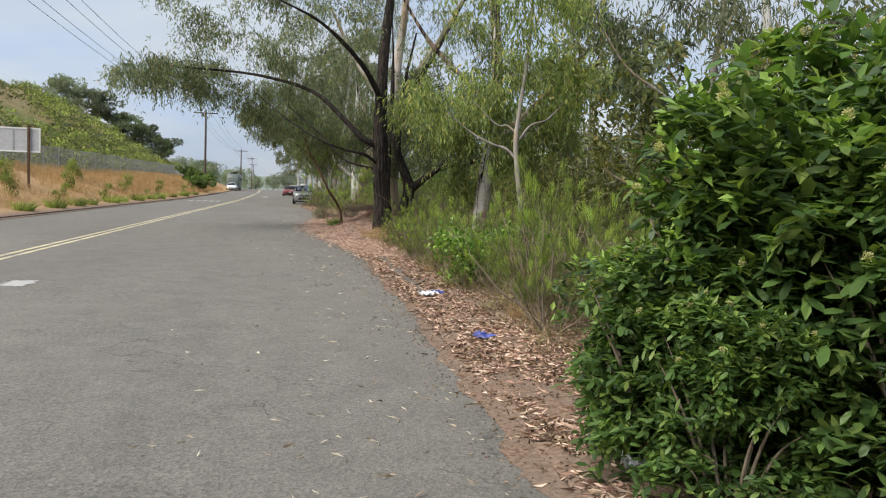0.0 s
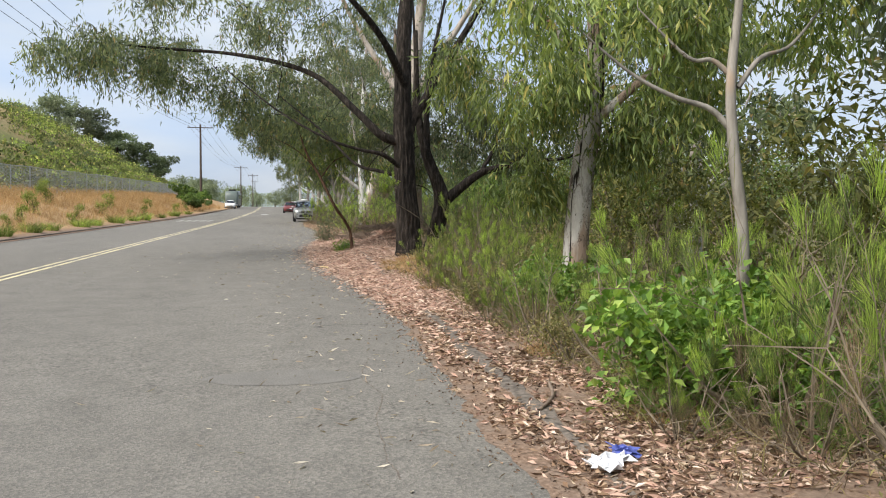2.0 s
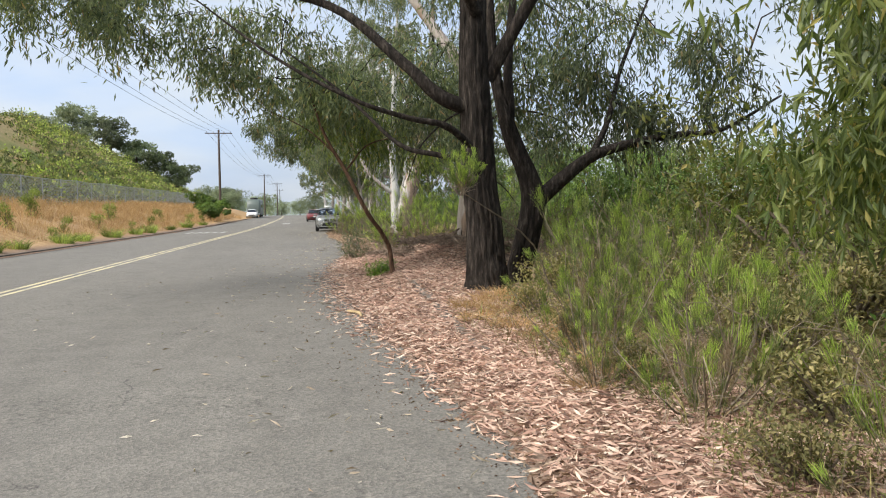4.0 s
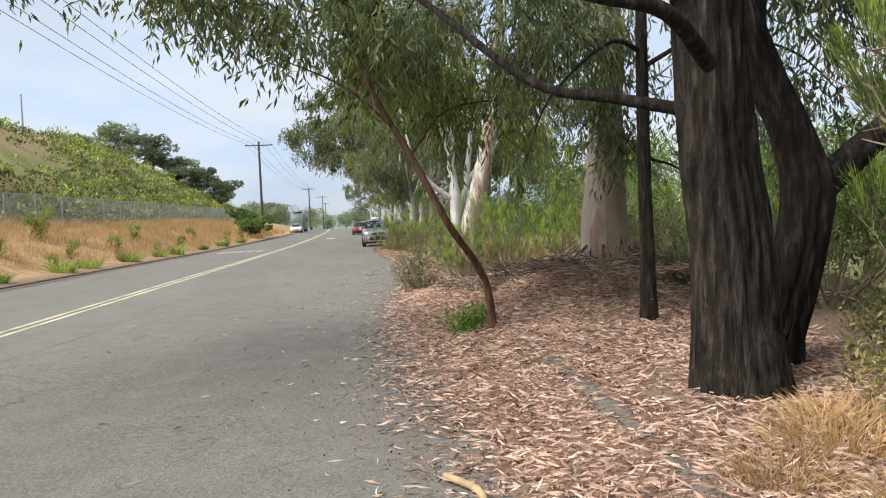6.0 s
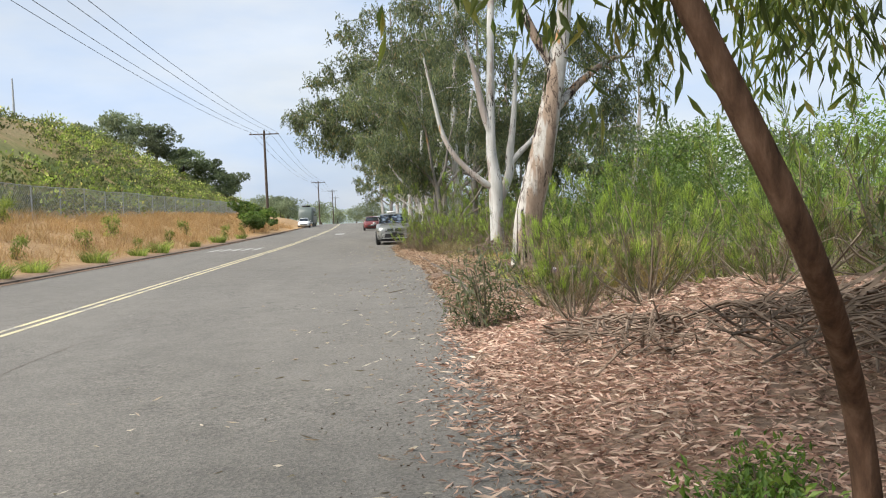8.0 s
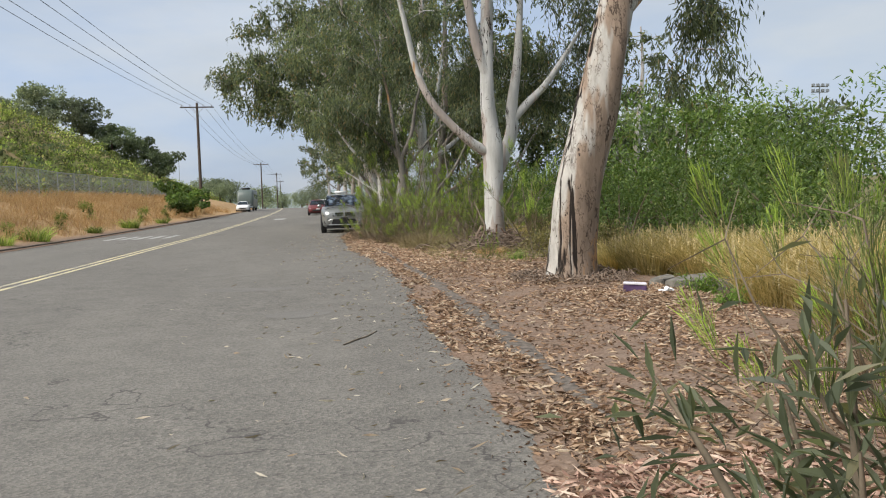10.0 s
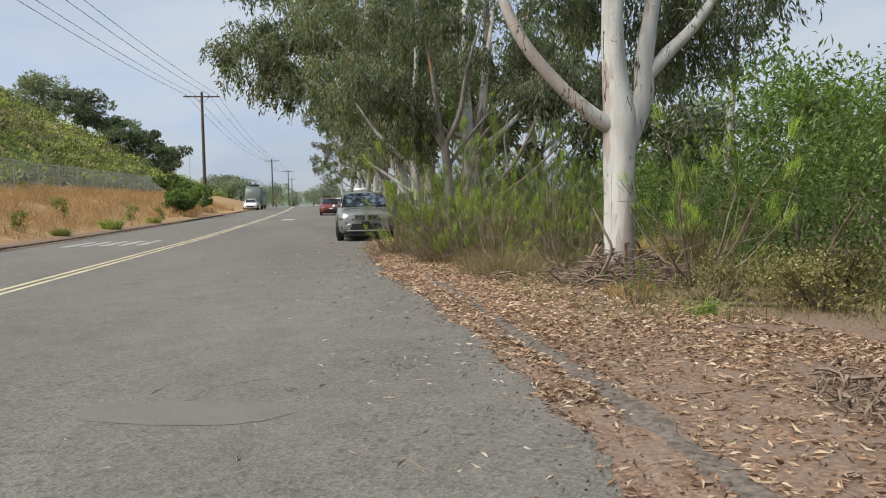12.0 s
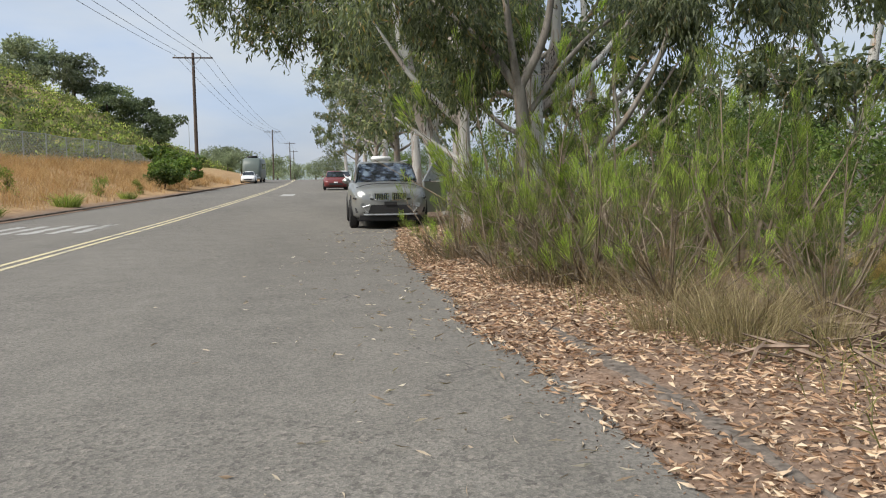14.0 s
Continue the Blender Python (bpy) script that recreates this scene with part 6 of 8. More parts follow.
def verge(y0, y1, gaps=0.0, soft=True):
    """Places on the verge: thinning out over the asphalt edge, sparse over the old asphalt lip and the trodden earth."""
    def f(rng, n):
        y = rng.uniform(y0, y1, 3 * n)
        q = rng.beta(1.0, 1.15, 3 * n)
        lo, hi = np.interp(y, LIT_Y, LIT_LO), np.interp(y, LIT_Y, LIT_HI)
        e = np.array([road_edge(v) for v in y])
        x = e + lo + (hi - lo) * q
        drift = np.array([wave(a * 1.3, b, 1.1) + 0.6 * wave(a, b, 3.7) for a, b in zip(x, y)])
        keep = drift + rng.normal(0, 0.18, 3 * n) > gaps
        if soft:
            keep &= rng.uniform(0, 1, 3 * n) < np.clip((x - e - lo) / np.interp(y, LIT_Y, LIT_SOFT), 0, 1) ** 2.2 + 0.02
        lx, lw = np.array([lip_x(v) for v in y]), np.array([lip_w(v) for v in y])
        keep &= (np.abs(x - lx) > lw * 0.95) | (rng.uniform(0, 1, 3 * n) < 0.12)
        trod = np.interp(y, [38, 42, 49, 52.5], [0, 1, 1, 0]) * np.interp(x, [2.2, 2.5, 3.2, 4.0], [0, 1, 0.85, 0])
        keep &= rng.uniform(0, 1, 3 * n) > trod * (0.78 + 0.5 * drift)
        return x[keep][:n], y[keep][:n]
    return f


def on_road(rng, n):
    y = rng.uniform(-2, 70, n)
    e = np.array([road_edge(v) for v in y])
    return e - np.abs(rng.normal(0, 1.0, n)) * (1 + 0.8 * ((y > 22) & (y < 37))) - 0.05, y


def grit(rng, n):
    """Crumbs of bark and soil, thickest at the asphalt edge and on the trodden earth."""
    y = rng.uniform(-2, 72, n)
    e = np.array([road_edge(v) for v in y])
    wide = np.interp(y, [18, 24, 36, 40], [0.22, 0.6, 0.6, 0.22])
    x = np.where(rng.uniform(0, 1, n) < 0.62, e + 0.1 - np.abs(rng.normal(0, 1, n)) * wide, e + rng.uniform(0, 2.0, n))
    return x, y


litter("leaf_litter", "pinkish-brown fallen gum leaves beside the road", 74000, 101, verge(18, 40, -0.75), M_LITTER, (0.06, 0.15), (0.010, 0.021), 0.035)
litter("leaf_litter", "brown and tan fallen leaves along the road edge", 17000, 102, verge(-3, 20, -0.1), M_LITTEROLD, (0.04, 0.10), (0.016, 0.034), 0.022)
litter("leaf_litter", "pinkish fallen leaves mixed into the road edge litter", 9000, 107, verge(2, 20, -0.2), M_LITTER, (0.05, 0.12), (0.014, 0.03), 0.024)
litter("leaf_litter", "brown crumbled leaves on the verge", 26000, 105, verge(-3, 74, -0.45), M_CRUMB, (0.015, 0.06), (0.008, 0.018), 0.012)
litter("leaf_litter", "straw-coloured fallen leaves over brown earth", 21000, 103, verge(39, 52, -0.2), M_LITTERTAN, (0.04, 0.10), (0.014, 0.028), 0.018)
litter("leaf_litter", "thick tan fallen leaves under the brush", 26000, 108, verge(51, 74, -0.6), M_LITTERTAN, (0.045, 0.10), (0.014, 0.028), 0.028)
litter("fallen_twigs", "thin grey-brown twigs among the fallen leaves", 1700, 106, verge(2, 74, -0.5), M_PEEL, (0.15, 0.45), (0.007, 0.014), 0.05)
litter("road_leaves", "single dry leaves scattered on the asphalt", 1900, 104, on_road, M_ROADLEAF, (0.05, 0.13), (0.010, 0.02), 0.010)
litter("road_grit", "dark crumbs of soil and bark along the asphalt edge", 21000, 109, grit, M_CRUMB, (0.008, 0.035), (0.006, 0.016), 0.006)
dry_field()
hill_brush("hillside_brush", "bright green brush over the lower hillside", 92, 1700, M_HILLBRUSH, 1.9, -0.22, 45)
hill_brush("hillside_brush", "darker green shrubs scattered over the hillside", 94, 520, M_FIR, 2.0, 0.05, 50)
hill_brush("hillside_brush", "olive and straw-coloured brush over the hillside", 93, 3200, M_HILLDULL, 1.4, -0.28, 30)
hill_brush("hillside_brush", "grey-green shrubs crowding behind the fence", 98, 260, M_OLIVE, 1.5, -0.35, 50, -19.6, 2.4)


def undergrowth(name, label, seed, n, y0, y1, x0, x1, mat, h, W):
    """Low tangled growth on the bank between the bushes."""
    rng = np.random.default_rng(seed)
    y = rng.uniform(y0, y1, n)
    e = np.array([road_edge(v) for v in y])
    x = e + x0 + (x1 - x0) * rng.uniform(0, 1, n) ** 0.8
    keep = np.array([wave(a, b, 0.9) > -0.25 for a, b in zip(x, y)]) & ~((y > 24.5) & (y < 37.5) & (x < 5.6)) & ~((y > 38) & (y < 51) & (x < 5.4))
    x, y = x[keep], y[keep]
    P = np.stack([x, y, np.array([ground_z(a, b) for a, b in zip(x, y)]) - 0.02], axis=1)
    s = Soup()
    D = np.array([0, 0, 1.0]) + rng.normal(size=(len(x), 3)) * np.array([0.55, 0.55, 0.15])
    blades(s, P, D, rng.uniform(*h, len(x)), W, rng, 0.35)
    tagged(put(name, s.mesh(name), mat), label, "undergrowth", kind="stuff")


undergrowth("undergrowth", "tangled dry stalks and weeds on the bank", 95, 26000, -2, 75, 0.85, 6.0, M_WEED, (0.12, 0.42), 0.009)
undergrowth("undergrowth", "brown dead stalks and fallen twigs under the brooms", 97, 16000, 2, 27, 0.8, 4.0, M_BROOMDRY, (0.1, 0.45), 0.007)
undergrowth("undergrowth", "fresh green low growth between the bushes", 96, 9000, -2, 75, 1.05, 7.0, M_BROOM, (0.1, 0.32), 0.012)


# ---------------------------------------------------------------- trees on the hill and far brush
def hill_tree(name, label, seed, h, r, lobes, leaf, per=110, L=(0.3, 0.6), group=""):
    rng = np.random.default_rng(seed)
    top = thing(name, label, "tree", group)
    s = Soup()
    tube(s, np.array([(0, 0, -0.5), (0.1, 0, h * 0.25), (0, 0.1, h * 0.55)]), [0.05 * h, 0.035 * h, 0.015 * h], 8, steps=4)
    put("trunk", s.mesh("trunk", True), M_POLE, top)
    C = np.stack([rng.normal(0, 0.42, lobes) * r, rng.normal(0, 0.42, lobes) * r, h * rng.uniform(0.28, 0.92, lobes)], axis=1)
    C[:, :2] *= (1.15 - 0.75 * np.abs(C[:, 2:3] / h - 0.55))
    s = Soup()
    R = r * rng.uniform(0.15, 0.27, lobes)
    k = np.repeat(np.arange(lobes), per)
    d = unit(rng.normal(size=(len(k), 3)))
    P = C[k] + d * (R[k] * rng.uniform(0.55, 1.05, len(k)))[:, None] * np.array([1, 1, 0.8])
    leaves(s, P, d + rng.normal(size=(len(k), 3)) * 0.7 + np.array([0, 0, -0.3]), rng.uniform(*L, len(k)), rng.uniform(0.16, 0.32, len(k)), rng)
    put("crown", s.mesh("crown"), leaf, top, kind="stuff")
    return top


h1 = hill_tree("hill_tree", "feathery grey-green tree on the hill crest", 111, 8.5, 4.6, 56, M_HILLTREE, group="hill crest trees")
h2 = hill_tree("hill_tree", "dark rounded tree on the hill slope", 112, 6.5, 4.2, 44, M_FIR, group="hill slope trees")
spread_copies(h1, [(-50.5, 189, 0, 1.2), (-43.0, 189, 120, 1.0), (-58, 190, 200, 1.0)])
spread_copies(h2, [(-38.0, 189, 0, 0.9), (-33.5, 188, 100, 0.95), (-29.5, 187, 200, 0.9), (-33, 78, 10, 0.9)])
s3 = hill_tree("shrub", "large leafy shrub at the foot of the utility pole", 113, 2.3, 1.7, 34, M_WILLOW, 90, (0.14, 0.26), group="kerbside shrubs")
spread_copies(s3, [(-12.3, 113, 0, 0.95), (-11.9, 107.5, 60, 0.75), (-14.5, 120, 110, 1.1)])
s4 = leafy_bush("verge_weed", "tall leafy light green weed in dry grass", 116, 1.15, 0.5, 70, 9, (0.09, 0.17), (0.035, 0.06), M_HILLBRUSH, 1.0, "verge weeds", stems=9, spread=0.08, hollow=0.2, category="weeds", lobe_n=6, lobe_r=0.8)
spread_copies(s4, [(-12.6, 40.5, 0, 1.0), (-14.2, 44.5, 80, 1.3), (-12.2, 47.8, 160, 0.8), (-13.1, 52.5, 40, 1.1), (-12.0, 57.0, 220, 0.8), (-14.6, 60.0, 10, 1.2), (-12.4, 64.5, 90, 0.9), (-13.4, 71.0, 300, 1.1), (-11.8, 76.0, 140, 0.8), (-12.8, 84.0, 60, 1.0), (-11.7, 92.0, 250, 0.9), (-16.8, 50.0, 30, 1.2), (-17.0, 67.0, 200, 1.2), (-11.5, 44.0, 20, 0.6), (-11.4, 53.6, 70, 0.6), (-11.5, 69.0, 120, 0.6), (-11.5, 99.0, 10, 0.8)])
f1 = hill_tree("far_tree", "hazy dark tree line far down the road", 114, 8, 6, 60, M_HILLTREE, 44, (0.45, 0.9), group="far trees")
spread_copies(f1, [(-26, 240, 0, 0.7), (-30, 262, 50, 0.8), (-24, 225, 90, 0.55), (-34, 300, 10, 0.9), (-8, 300, 10, 0.8), (-16, 330, 70, 0.8), (-26, 380, 0, 1.4), (-45, 420, 40, 1.5), (-2, 260, 200, 0.8), (-60, 440, 10, 1.5), (-36, 430, 100, 1.3)])
f2 = hill_tree("far_tree", "olive far tree above the thicket", 115, 9, 5, 40, M_HILLTREE, 50, (0.4, 0.8), group="far trees")
spread_copies(f2, [(24, 92, 0, 1.0), (31, 84, 60, 0.9), (38, 100, 120, 1.0), (46, 88, 200, 0.8), (52, 75, 10, 0.8), (34, 60, 40, 0.7), (62, 96, 10, 0.9), (28, 110, 10, 1.1), (44, 62, 150, 0.7), (20, 40, 90, 0.6), (20, 26, 90, 0.7), (18, 12, 40, 0.7), (18, 0, 20, 0.7)])


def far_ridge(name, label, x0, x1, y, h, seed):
    """A ridge far behind everything, with the haze put into its colour."""
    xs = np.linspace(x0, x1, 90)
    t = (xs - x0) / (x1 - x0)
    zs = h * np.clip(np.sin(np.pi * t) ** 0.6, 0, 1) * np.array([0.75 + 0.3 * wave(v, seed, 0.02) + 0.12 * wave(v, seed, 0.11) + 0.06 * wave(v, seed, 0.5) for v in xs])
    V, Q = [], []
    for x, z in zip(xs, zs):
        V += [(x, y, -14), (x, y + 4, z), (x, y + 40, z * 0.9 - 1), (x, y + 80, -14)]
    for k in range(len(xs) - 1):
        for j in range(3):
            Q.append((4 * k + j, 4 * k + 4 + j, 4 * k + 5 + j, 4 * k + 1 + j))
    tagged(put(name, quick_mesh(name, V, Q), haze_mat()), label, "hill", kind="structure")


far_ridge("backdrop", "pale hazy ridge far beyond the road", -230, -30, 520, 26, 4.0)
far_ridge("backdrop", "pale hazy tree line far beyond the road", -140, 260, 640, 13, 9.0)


# ---------------------------------------------------------------- vehicles
M_SILVER = plain("silver_grey_car_paint", (0.31, 0.32, 0.315), 0.28, 0.5, 0.6, vary=0.05)
M_RED = plain("dull_red_car_paint", (0.14, 0.03, 0.03), 0.35, 0.5, vary=0.1)
M_WHITECAR = plain("white_vehicle_paint", (0.68, 0.69, 0.69), 0.4, 0.5, vary=0.06)
M_DARKVAN = plain("dark_vehicle_paint", (0.10, 0.125, 0.115), 0.4, 0.5, vary=0.1)
M_BLACK = plain("black_plastic", (0.018, 0.018, 0.019), 0.6, 0.4, vary=0.2)
M_TYRE = plain("tyre_rubber", (0.022, 0.022, 0.023), 0.85, 0.3, vary=0.2)
M_ALLOY = plain("alloy_rim", (0.5, 0.51, 0.52), 0.35, 0.6, 0.8)
M_CHROME = plain("chrome", (0.7, 0.71, 0.72), 0.15, 0.6, 1.0, vary=0.03)
M_LAMP = plain("lamp_glass", (0.20, 0.215, 0.22), 0.5, 0.3, 0.0, vary=0.35, scale=14)
# pale base colour stands in for sky reflected in the door pane
M_DOORGLASS = plain("sky_pale_window_glass", (0.45, 0.49, 0.50), 0.06, 0.6, vary=0.25)


def glass_mat():
    m = Mat("car_glass", 0.04, 0.6)
    m.colour(m.ramp(m.noise(3.0, 4), [(0.35, (0.006, 0.008, 0.01)), (0.7, (0.03, 0.036, 0.042))]))
    m.bsdf.inputs["IOR"].default_value = 1.45
    m.bsdf.inputs["Coat Weight"].default_value = 0.25
    m.bsdf.inputs["Coat Roughness"].default_value = 0.02
    return m.m


M_GLASS = glass_mat()


def screen_glass():
    """Windscreen glass that mirrors sky and trees over a dim cabin, with blue-white sky reflections painted into its
    colour.
    """
    m = Mat("windscreen_painted_sky", 0.03, 0.9)
    # the blue and pale stops are painted patches of reflected sky
    m.colour(m.ramp(m.noise(4.5, 5, (1, 0.5, 2.0)), [(0.42, (0.012, 0.016, 0.022)), (0.52, (0.05, 0.07, 0.11)), (0.64, (0.26, 0.33, 0.42))]))
    m.bsdf.inputs["Coat Weight"].default_value = 0.7
    m.bsdf.inputs["Coat Roughness"].default_value = 0.02
    return m.m


M_SCREEN = screen_glass()


def car_shell(rings, crown=0.03):
    """Closed skin through cross-sections (y, half width, low z, high z)."""
    V, n = [], 13
    for y, w, lo, hi in rings:
        h = hi - lo
        half = [(w * 0.86, lo), (w * 0.965, lo + 0.1 * h), (w, lo + 0.4 * h), (w * 0.985, lo + 0.72 * h), (w * 0.93, hi - 0.06 * h), (w * 0.78, hi)]
        V += [(x, y, z) for x, z in half] + [(0, y, hi + crown)] + [(-x, y, z) for x, z in reversed(half)]
    Q = []
    for k in range(len(rings) - 1):
        for j in range(n):
            j2 = (j + 1) % n
            Q.append((k * n + j, k * n + j2, (k + 1) * n + j2, (k + 1) * n + j))
    bm = bmesh.new()
    vs = [bm.verts.new(v) for v in V]
    for q in Q:
        bm.faces.new([vs[i] for i in q])
    bm.faces.new([vs[i] for i in range(n)])
    bm.faces.new([vs[(len(rings) - 1) * n + i] for i in reversed(range(n))])
    bmesh.ops.recalc_face_normals(bm, faces=bm.faces[:])
    return bm


def flat_panel(pts, thick, bm=None):
    """A slab from the corner points, thickened along its normal."""
    bm = bm or bmesh.new()
    P = [Vector(p) for p in pts]
    nrm = (P[1] - P[0]).cross(P[2] - P[0]).normalized() * thick
    a = [bm.verts.new(p) for p in P]
    b = [bm.verts.new(p + nrm) for p in P]
    k = len(P)
    bm.faces.new(a[::-1])
    bm.faces.new(b)
    for i in range(k):
        bm.faces.new((a[i], a[(i + 1) % k], b[(i + 1) % k], b[i]))
    return bm


def wheel(parent, x, y, r, w):
    side = 1 if x > 0 else -1
    bm = bmesh.new()
    prof = [(r * 0.62, -w / 2), (r * 0.93, -w / 2), (r, -w * 0.32), (r, w * 0.32), (r * 0.93, w / 2), (r * 0.62, w / 2)]
    seg = 28
    ring = []
    for i in range(seg):
        a = 2 * math.pi * i / seg
        ring.append([bm.verts.new((x + o, y + math.cos(a) * q, r + math.sin(a) * q)) for q, o in prof])
    for i in range(seg):
        A, B = ring[i], ring[(i + 1) % seg]
        for j in range(len(prof)):
            j2 = (j + 1) % len(prof)
            bm.faces.new((A[j], B[j], B[j2], A[j2]))
    bmesh.ops.recalc_face_normals(bm, faces=bm.faces[:])
    tyre = part("wheel", bm, M_TYRE, parent, "black tyre", True)
    bm = cyl((x + side * w * 0.1, y, r), (x + side * w * 0.22, y, r), r * 0.63, seg=28)
    for i in range(5):
        a = 2 * math.pi * i / 5
        cyl((x + side * w * 0.32, y, r), (x + side * w * 0.36, y + math.cos(a) * r * 0.6, r + math.sin(a) * r * 0.6), r * 0.09, r * 0.07, 6, bm)
    cyl((x + side * w * 0.2, y, r), (x + side * w * 0.42, y, r), r * 0.12, seg=10, bm=bm)
    part("rim", bm, M_ALLOY, tyre, "alloy rim")


def suv():
    top = thing("suv", "silver-grey SUV parked at the road edge, driver door open", "car", at=(1.32, 70.15, 0.0))
    top.rotation_euler = (0, 0, radians(1.0))
    part("body", car_shell([(0.0, 0.66, 0.42, 0.80), (0.05, 0.78, 0.33, 0.90), (0.2, 0.87, 0.27, 0.985), (0.5, 0.915, 0.25, 1.03), (0.9, 0.925, 0.25, 1.07), (1.3, 0.93, 0.26, 1.12), (1.9, 0.94, 0.26, 1.11), (3.6, 0.94, 0.26, 1.13), (4.3, 0.91, 0.27, 1.12), (4.58, 0.84, 0.36, 1.05), (4.65, 0.74, 0.45, 0.95)], 0.03), M_SILVER, top, smooth=True)
    part("cabin", car_shell([(1.28, 0.80, 0.95, 1.10), (1.5, 0.79, 0.95, 1.27), (1.95, 0.72, 0.95, 1.575), (2.2, 0.70, 0.95, 1.63), (3.0, 0.70, 0.95, 1.655), (3.8, 0.69, 0.95, 1.62), (4.2, 0.68, 0.95, 1.53), (4.5, 0.72, 0.95, 1.12)], 0.02), M_SILVER, top, smooth=True)
    bm = bmesh.new()
    grid = []
    for j in range(6):
        v = j / 5
        grid.append([])
        for i in range(13):
            u = -1 + i / 6
            y = 1.222 + 0.655 * v - 0.075 * v * (1 - v) + 0.05 * u * u
            grid[-1].append(bm.verts.new((u * (0.79 - 0.12 * v), y, 1.12 + 0.49 * v - 0.025 * u * u)))
    for j in range(5):
        for i in range(12):
            bm.faces.new((grid[j][i], grid[j][i + 1], grid[j + 1][i + 1], grid[j + 1][i]))
    bmesh.ops.solidify(bm, geom=bm.faces[:], thickness=0.012)
    bmesh.ops.recalc_face_normals(bm, faces=bm.faces[:])
    part("windscreen", bm, M_SCREEN, top, "tinted windscreen mirroring the trees, with painted-in sky reflections", True)
    for sx in (-1, 1):
        part("side_window", flat_panel([(sx * 0.815, 1.62, 1.14), (sx * 0.815, 3.9, 1.16), (sx * 0.72, 3.75, 1.55), (sx * 0.725, 2.1, 1.56)][::sx], 0.012), M_GLASS, top, "dark side window")
        lamp = part("headlight", flat_panel([(sx * 0.42, -0.035, 0.755), (sx * 0.82, 0.10, 0.765), (sx * 0.87, 0.24, 0.875), (sx * 0.44, 0.0, 0.855)][::-sx], 0.03), M_LAMP, top, "clear headlight")
        k = part("grille", flat_panel([(sx * 0.04, -0.03, 0.70), (sx * 0.36, -0.015, 0.71), (sx * 0.38, 0.0, 0.86), (sx * 0.05, -0.015, 0.87)][::-sx], 0.03), M_BLACK, top, "black kidney grille in a chrome frame")
        for i in range(7):
            xx = sx * (0.075 + i * 0.044)
            part("grille_bar", cyl((xx, -0.055, 0.71), (xx, -0.04, 0.855), 0.008, seg=6), M_CHROME, k)
        fr = Soup()
        tube(fr, [(sx * 0.04, -0.05, 0.70), (sx * 0.36, -0.035, 0.71), (sx * 0.38, -0.02, 0.86), (sx * 0.05, -0.035, 0.87), (sx * 0.04, -0.05, 0.70)], [0.012] * 5, 6)
        put("grille_frame", fr.mesh("grille_frame"), M_CHROME, k)
        part("bumper_corner", flat_panel([(sx * 0.62, 0.0, 0.40), (sx * 0.83, 0.10, 0.40), (sx * 0.85, 0.13, 0.52), (sx * 0.60, 0.01, 0.50)][::-sx], 0.02), M_BLACK, top, "dark bumper corner vent")
        part("lamp_ring", flat_panel([(sx * 0.40, -0.03, 0.735), (sx * 0.84, 0.115, 0.745), (sx * 0.89, 0.25, 0.765), (sx * 0.42, -0.02, 0.752)][::-sx], 0.03), M_BLACK, top, "dark line under the headlight")
        part("fog_light", cyl((sx * 0.66, 0.03, 0.58), (sx * 0.66, -0.01, 0.58), 0.06, seg=16), M_LAMP, top, "round fog light")
        mir = part("mirror", box(min(sx * 0.90, sx * 1.10), max(sx * 0.90, sx * 1.10), 1.52, 1.66, 1.08, 1.22), M_SILVER, top, bevel=0.035, smooth=True) if sx < 0 else None
        part("roof_rail", cyl((sx * 0.62, 2.1, 1.68), (sx * 0.61, 3.9, 1.67), 0.02, seg=8), M_ALLOY, top, "satin roof rail")
        for y in (0.92, 3.73):
            part("wheel_arch", cyl((sx * 0.80, y, 0.38), (sx * 0.936, y, 0.38), 0.43, seg=28), M_BLACK, top, "dark wheel arch")
            wheel(top, sx * 0.845, y, 0.36, 0.23)
    part("bumper_intake", flat_panel([(-0.54, -0.012, 0.385), (0.54, -0.012, 0.385), (0.46, 0.0, 0.585), (-0.46, 0.0, 0.585)], 0.03), M_BLACK, top, "black lower air intake")
    part("skid_plate", flat_panel([(-0.62, -0.02, 0.335), (0.62, -0.02, 0.335), (0.66, -0.005, 0.365), (-0.66, -0.005, 0.365)], 0.03), M_ALLOY, top, "silver skid plate")
    for sx in (-1, 1):
        tr = Soup()
        tube(tr, [(sx * 0.42, -0.03, 0.35), (sx * 0.56, -0.02, 0.42), (sx * 0.66, 0.0, 0.54), (sx * 0.50, -0.02, 0.585)], [0.016] * 4, 6)
        put("bumper_trim", tr.mesh("bumper_trim"), M_ALLOY, top, "silver trim beside the intake")
    tr = Soup()
    tube(tr, [(-0.80, 0.30, 1.0), (-0.5, 0.42, 1.075), (0, 0.46, 1.095), (0.5, 0.42, 1.075), (0.80, 0.30, 1.0)], [0.008] * 5, 5, steps=4)
    put("hood_seam", tr.mesh("hood_seam"), M_BLACK, top)
    part("wiper", cyl((-0.55, 1.27, 1.15), (0.1, 1.33, 1.19), 0.012, seg=6), M_BLACK, top)
    part("wiper", cyl((0.05, 1.27, 1.15), (0.62, 1.33, 1.19), 0.012, seg=6), M_BLACK, top)
    part("number_plate", flat_panel([(-0.15, -0.055, 0.585), (0.15, -0.055, 0.585), (0.15, -0.05, 0.66), (-0.15, -0.05, 0.66)], 0.01), M_BLACK, top)
    part("underbody", box(-0.78, 0.78, 0.25, 4.4, 0.2, 0.34), M_BLACK, top)
    part("front_valance", box(-0.74, 0.74, 0.03, 0.3, 0.20, 0.335), M_BLACK, top, "black lower valance", bevel=0.02)
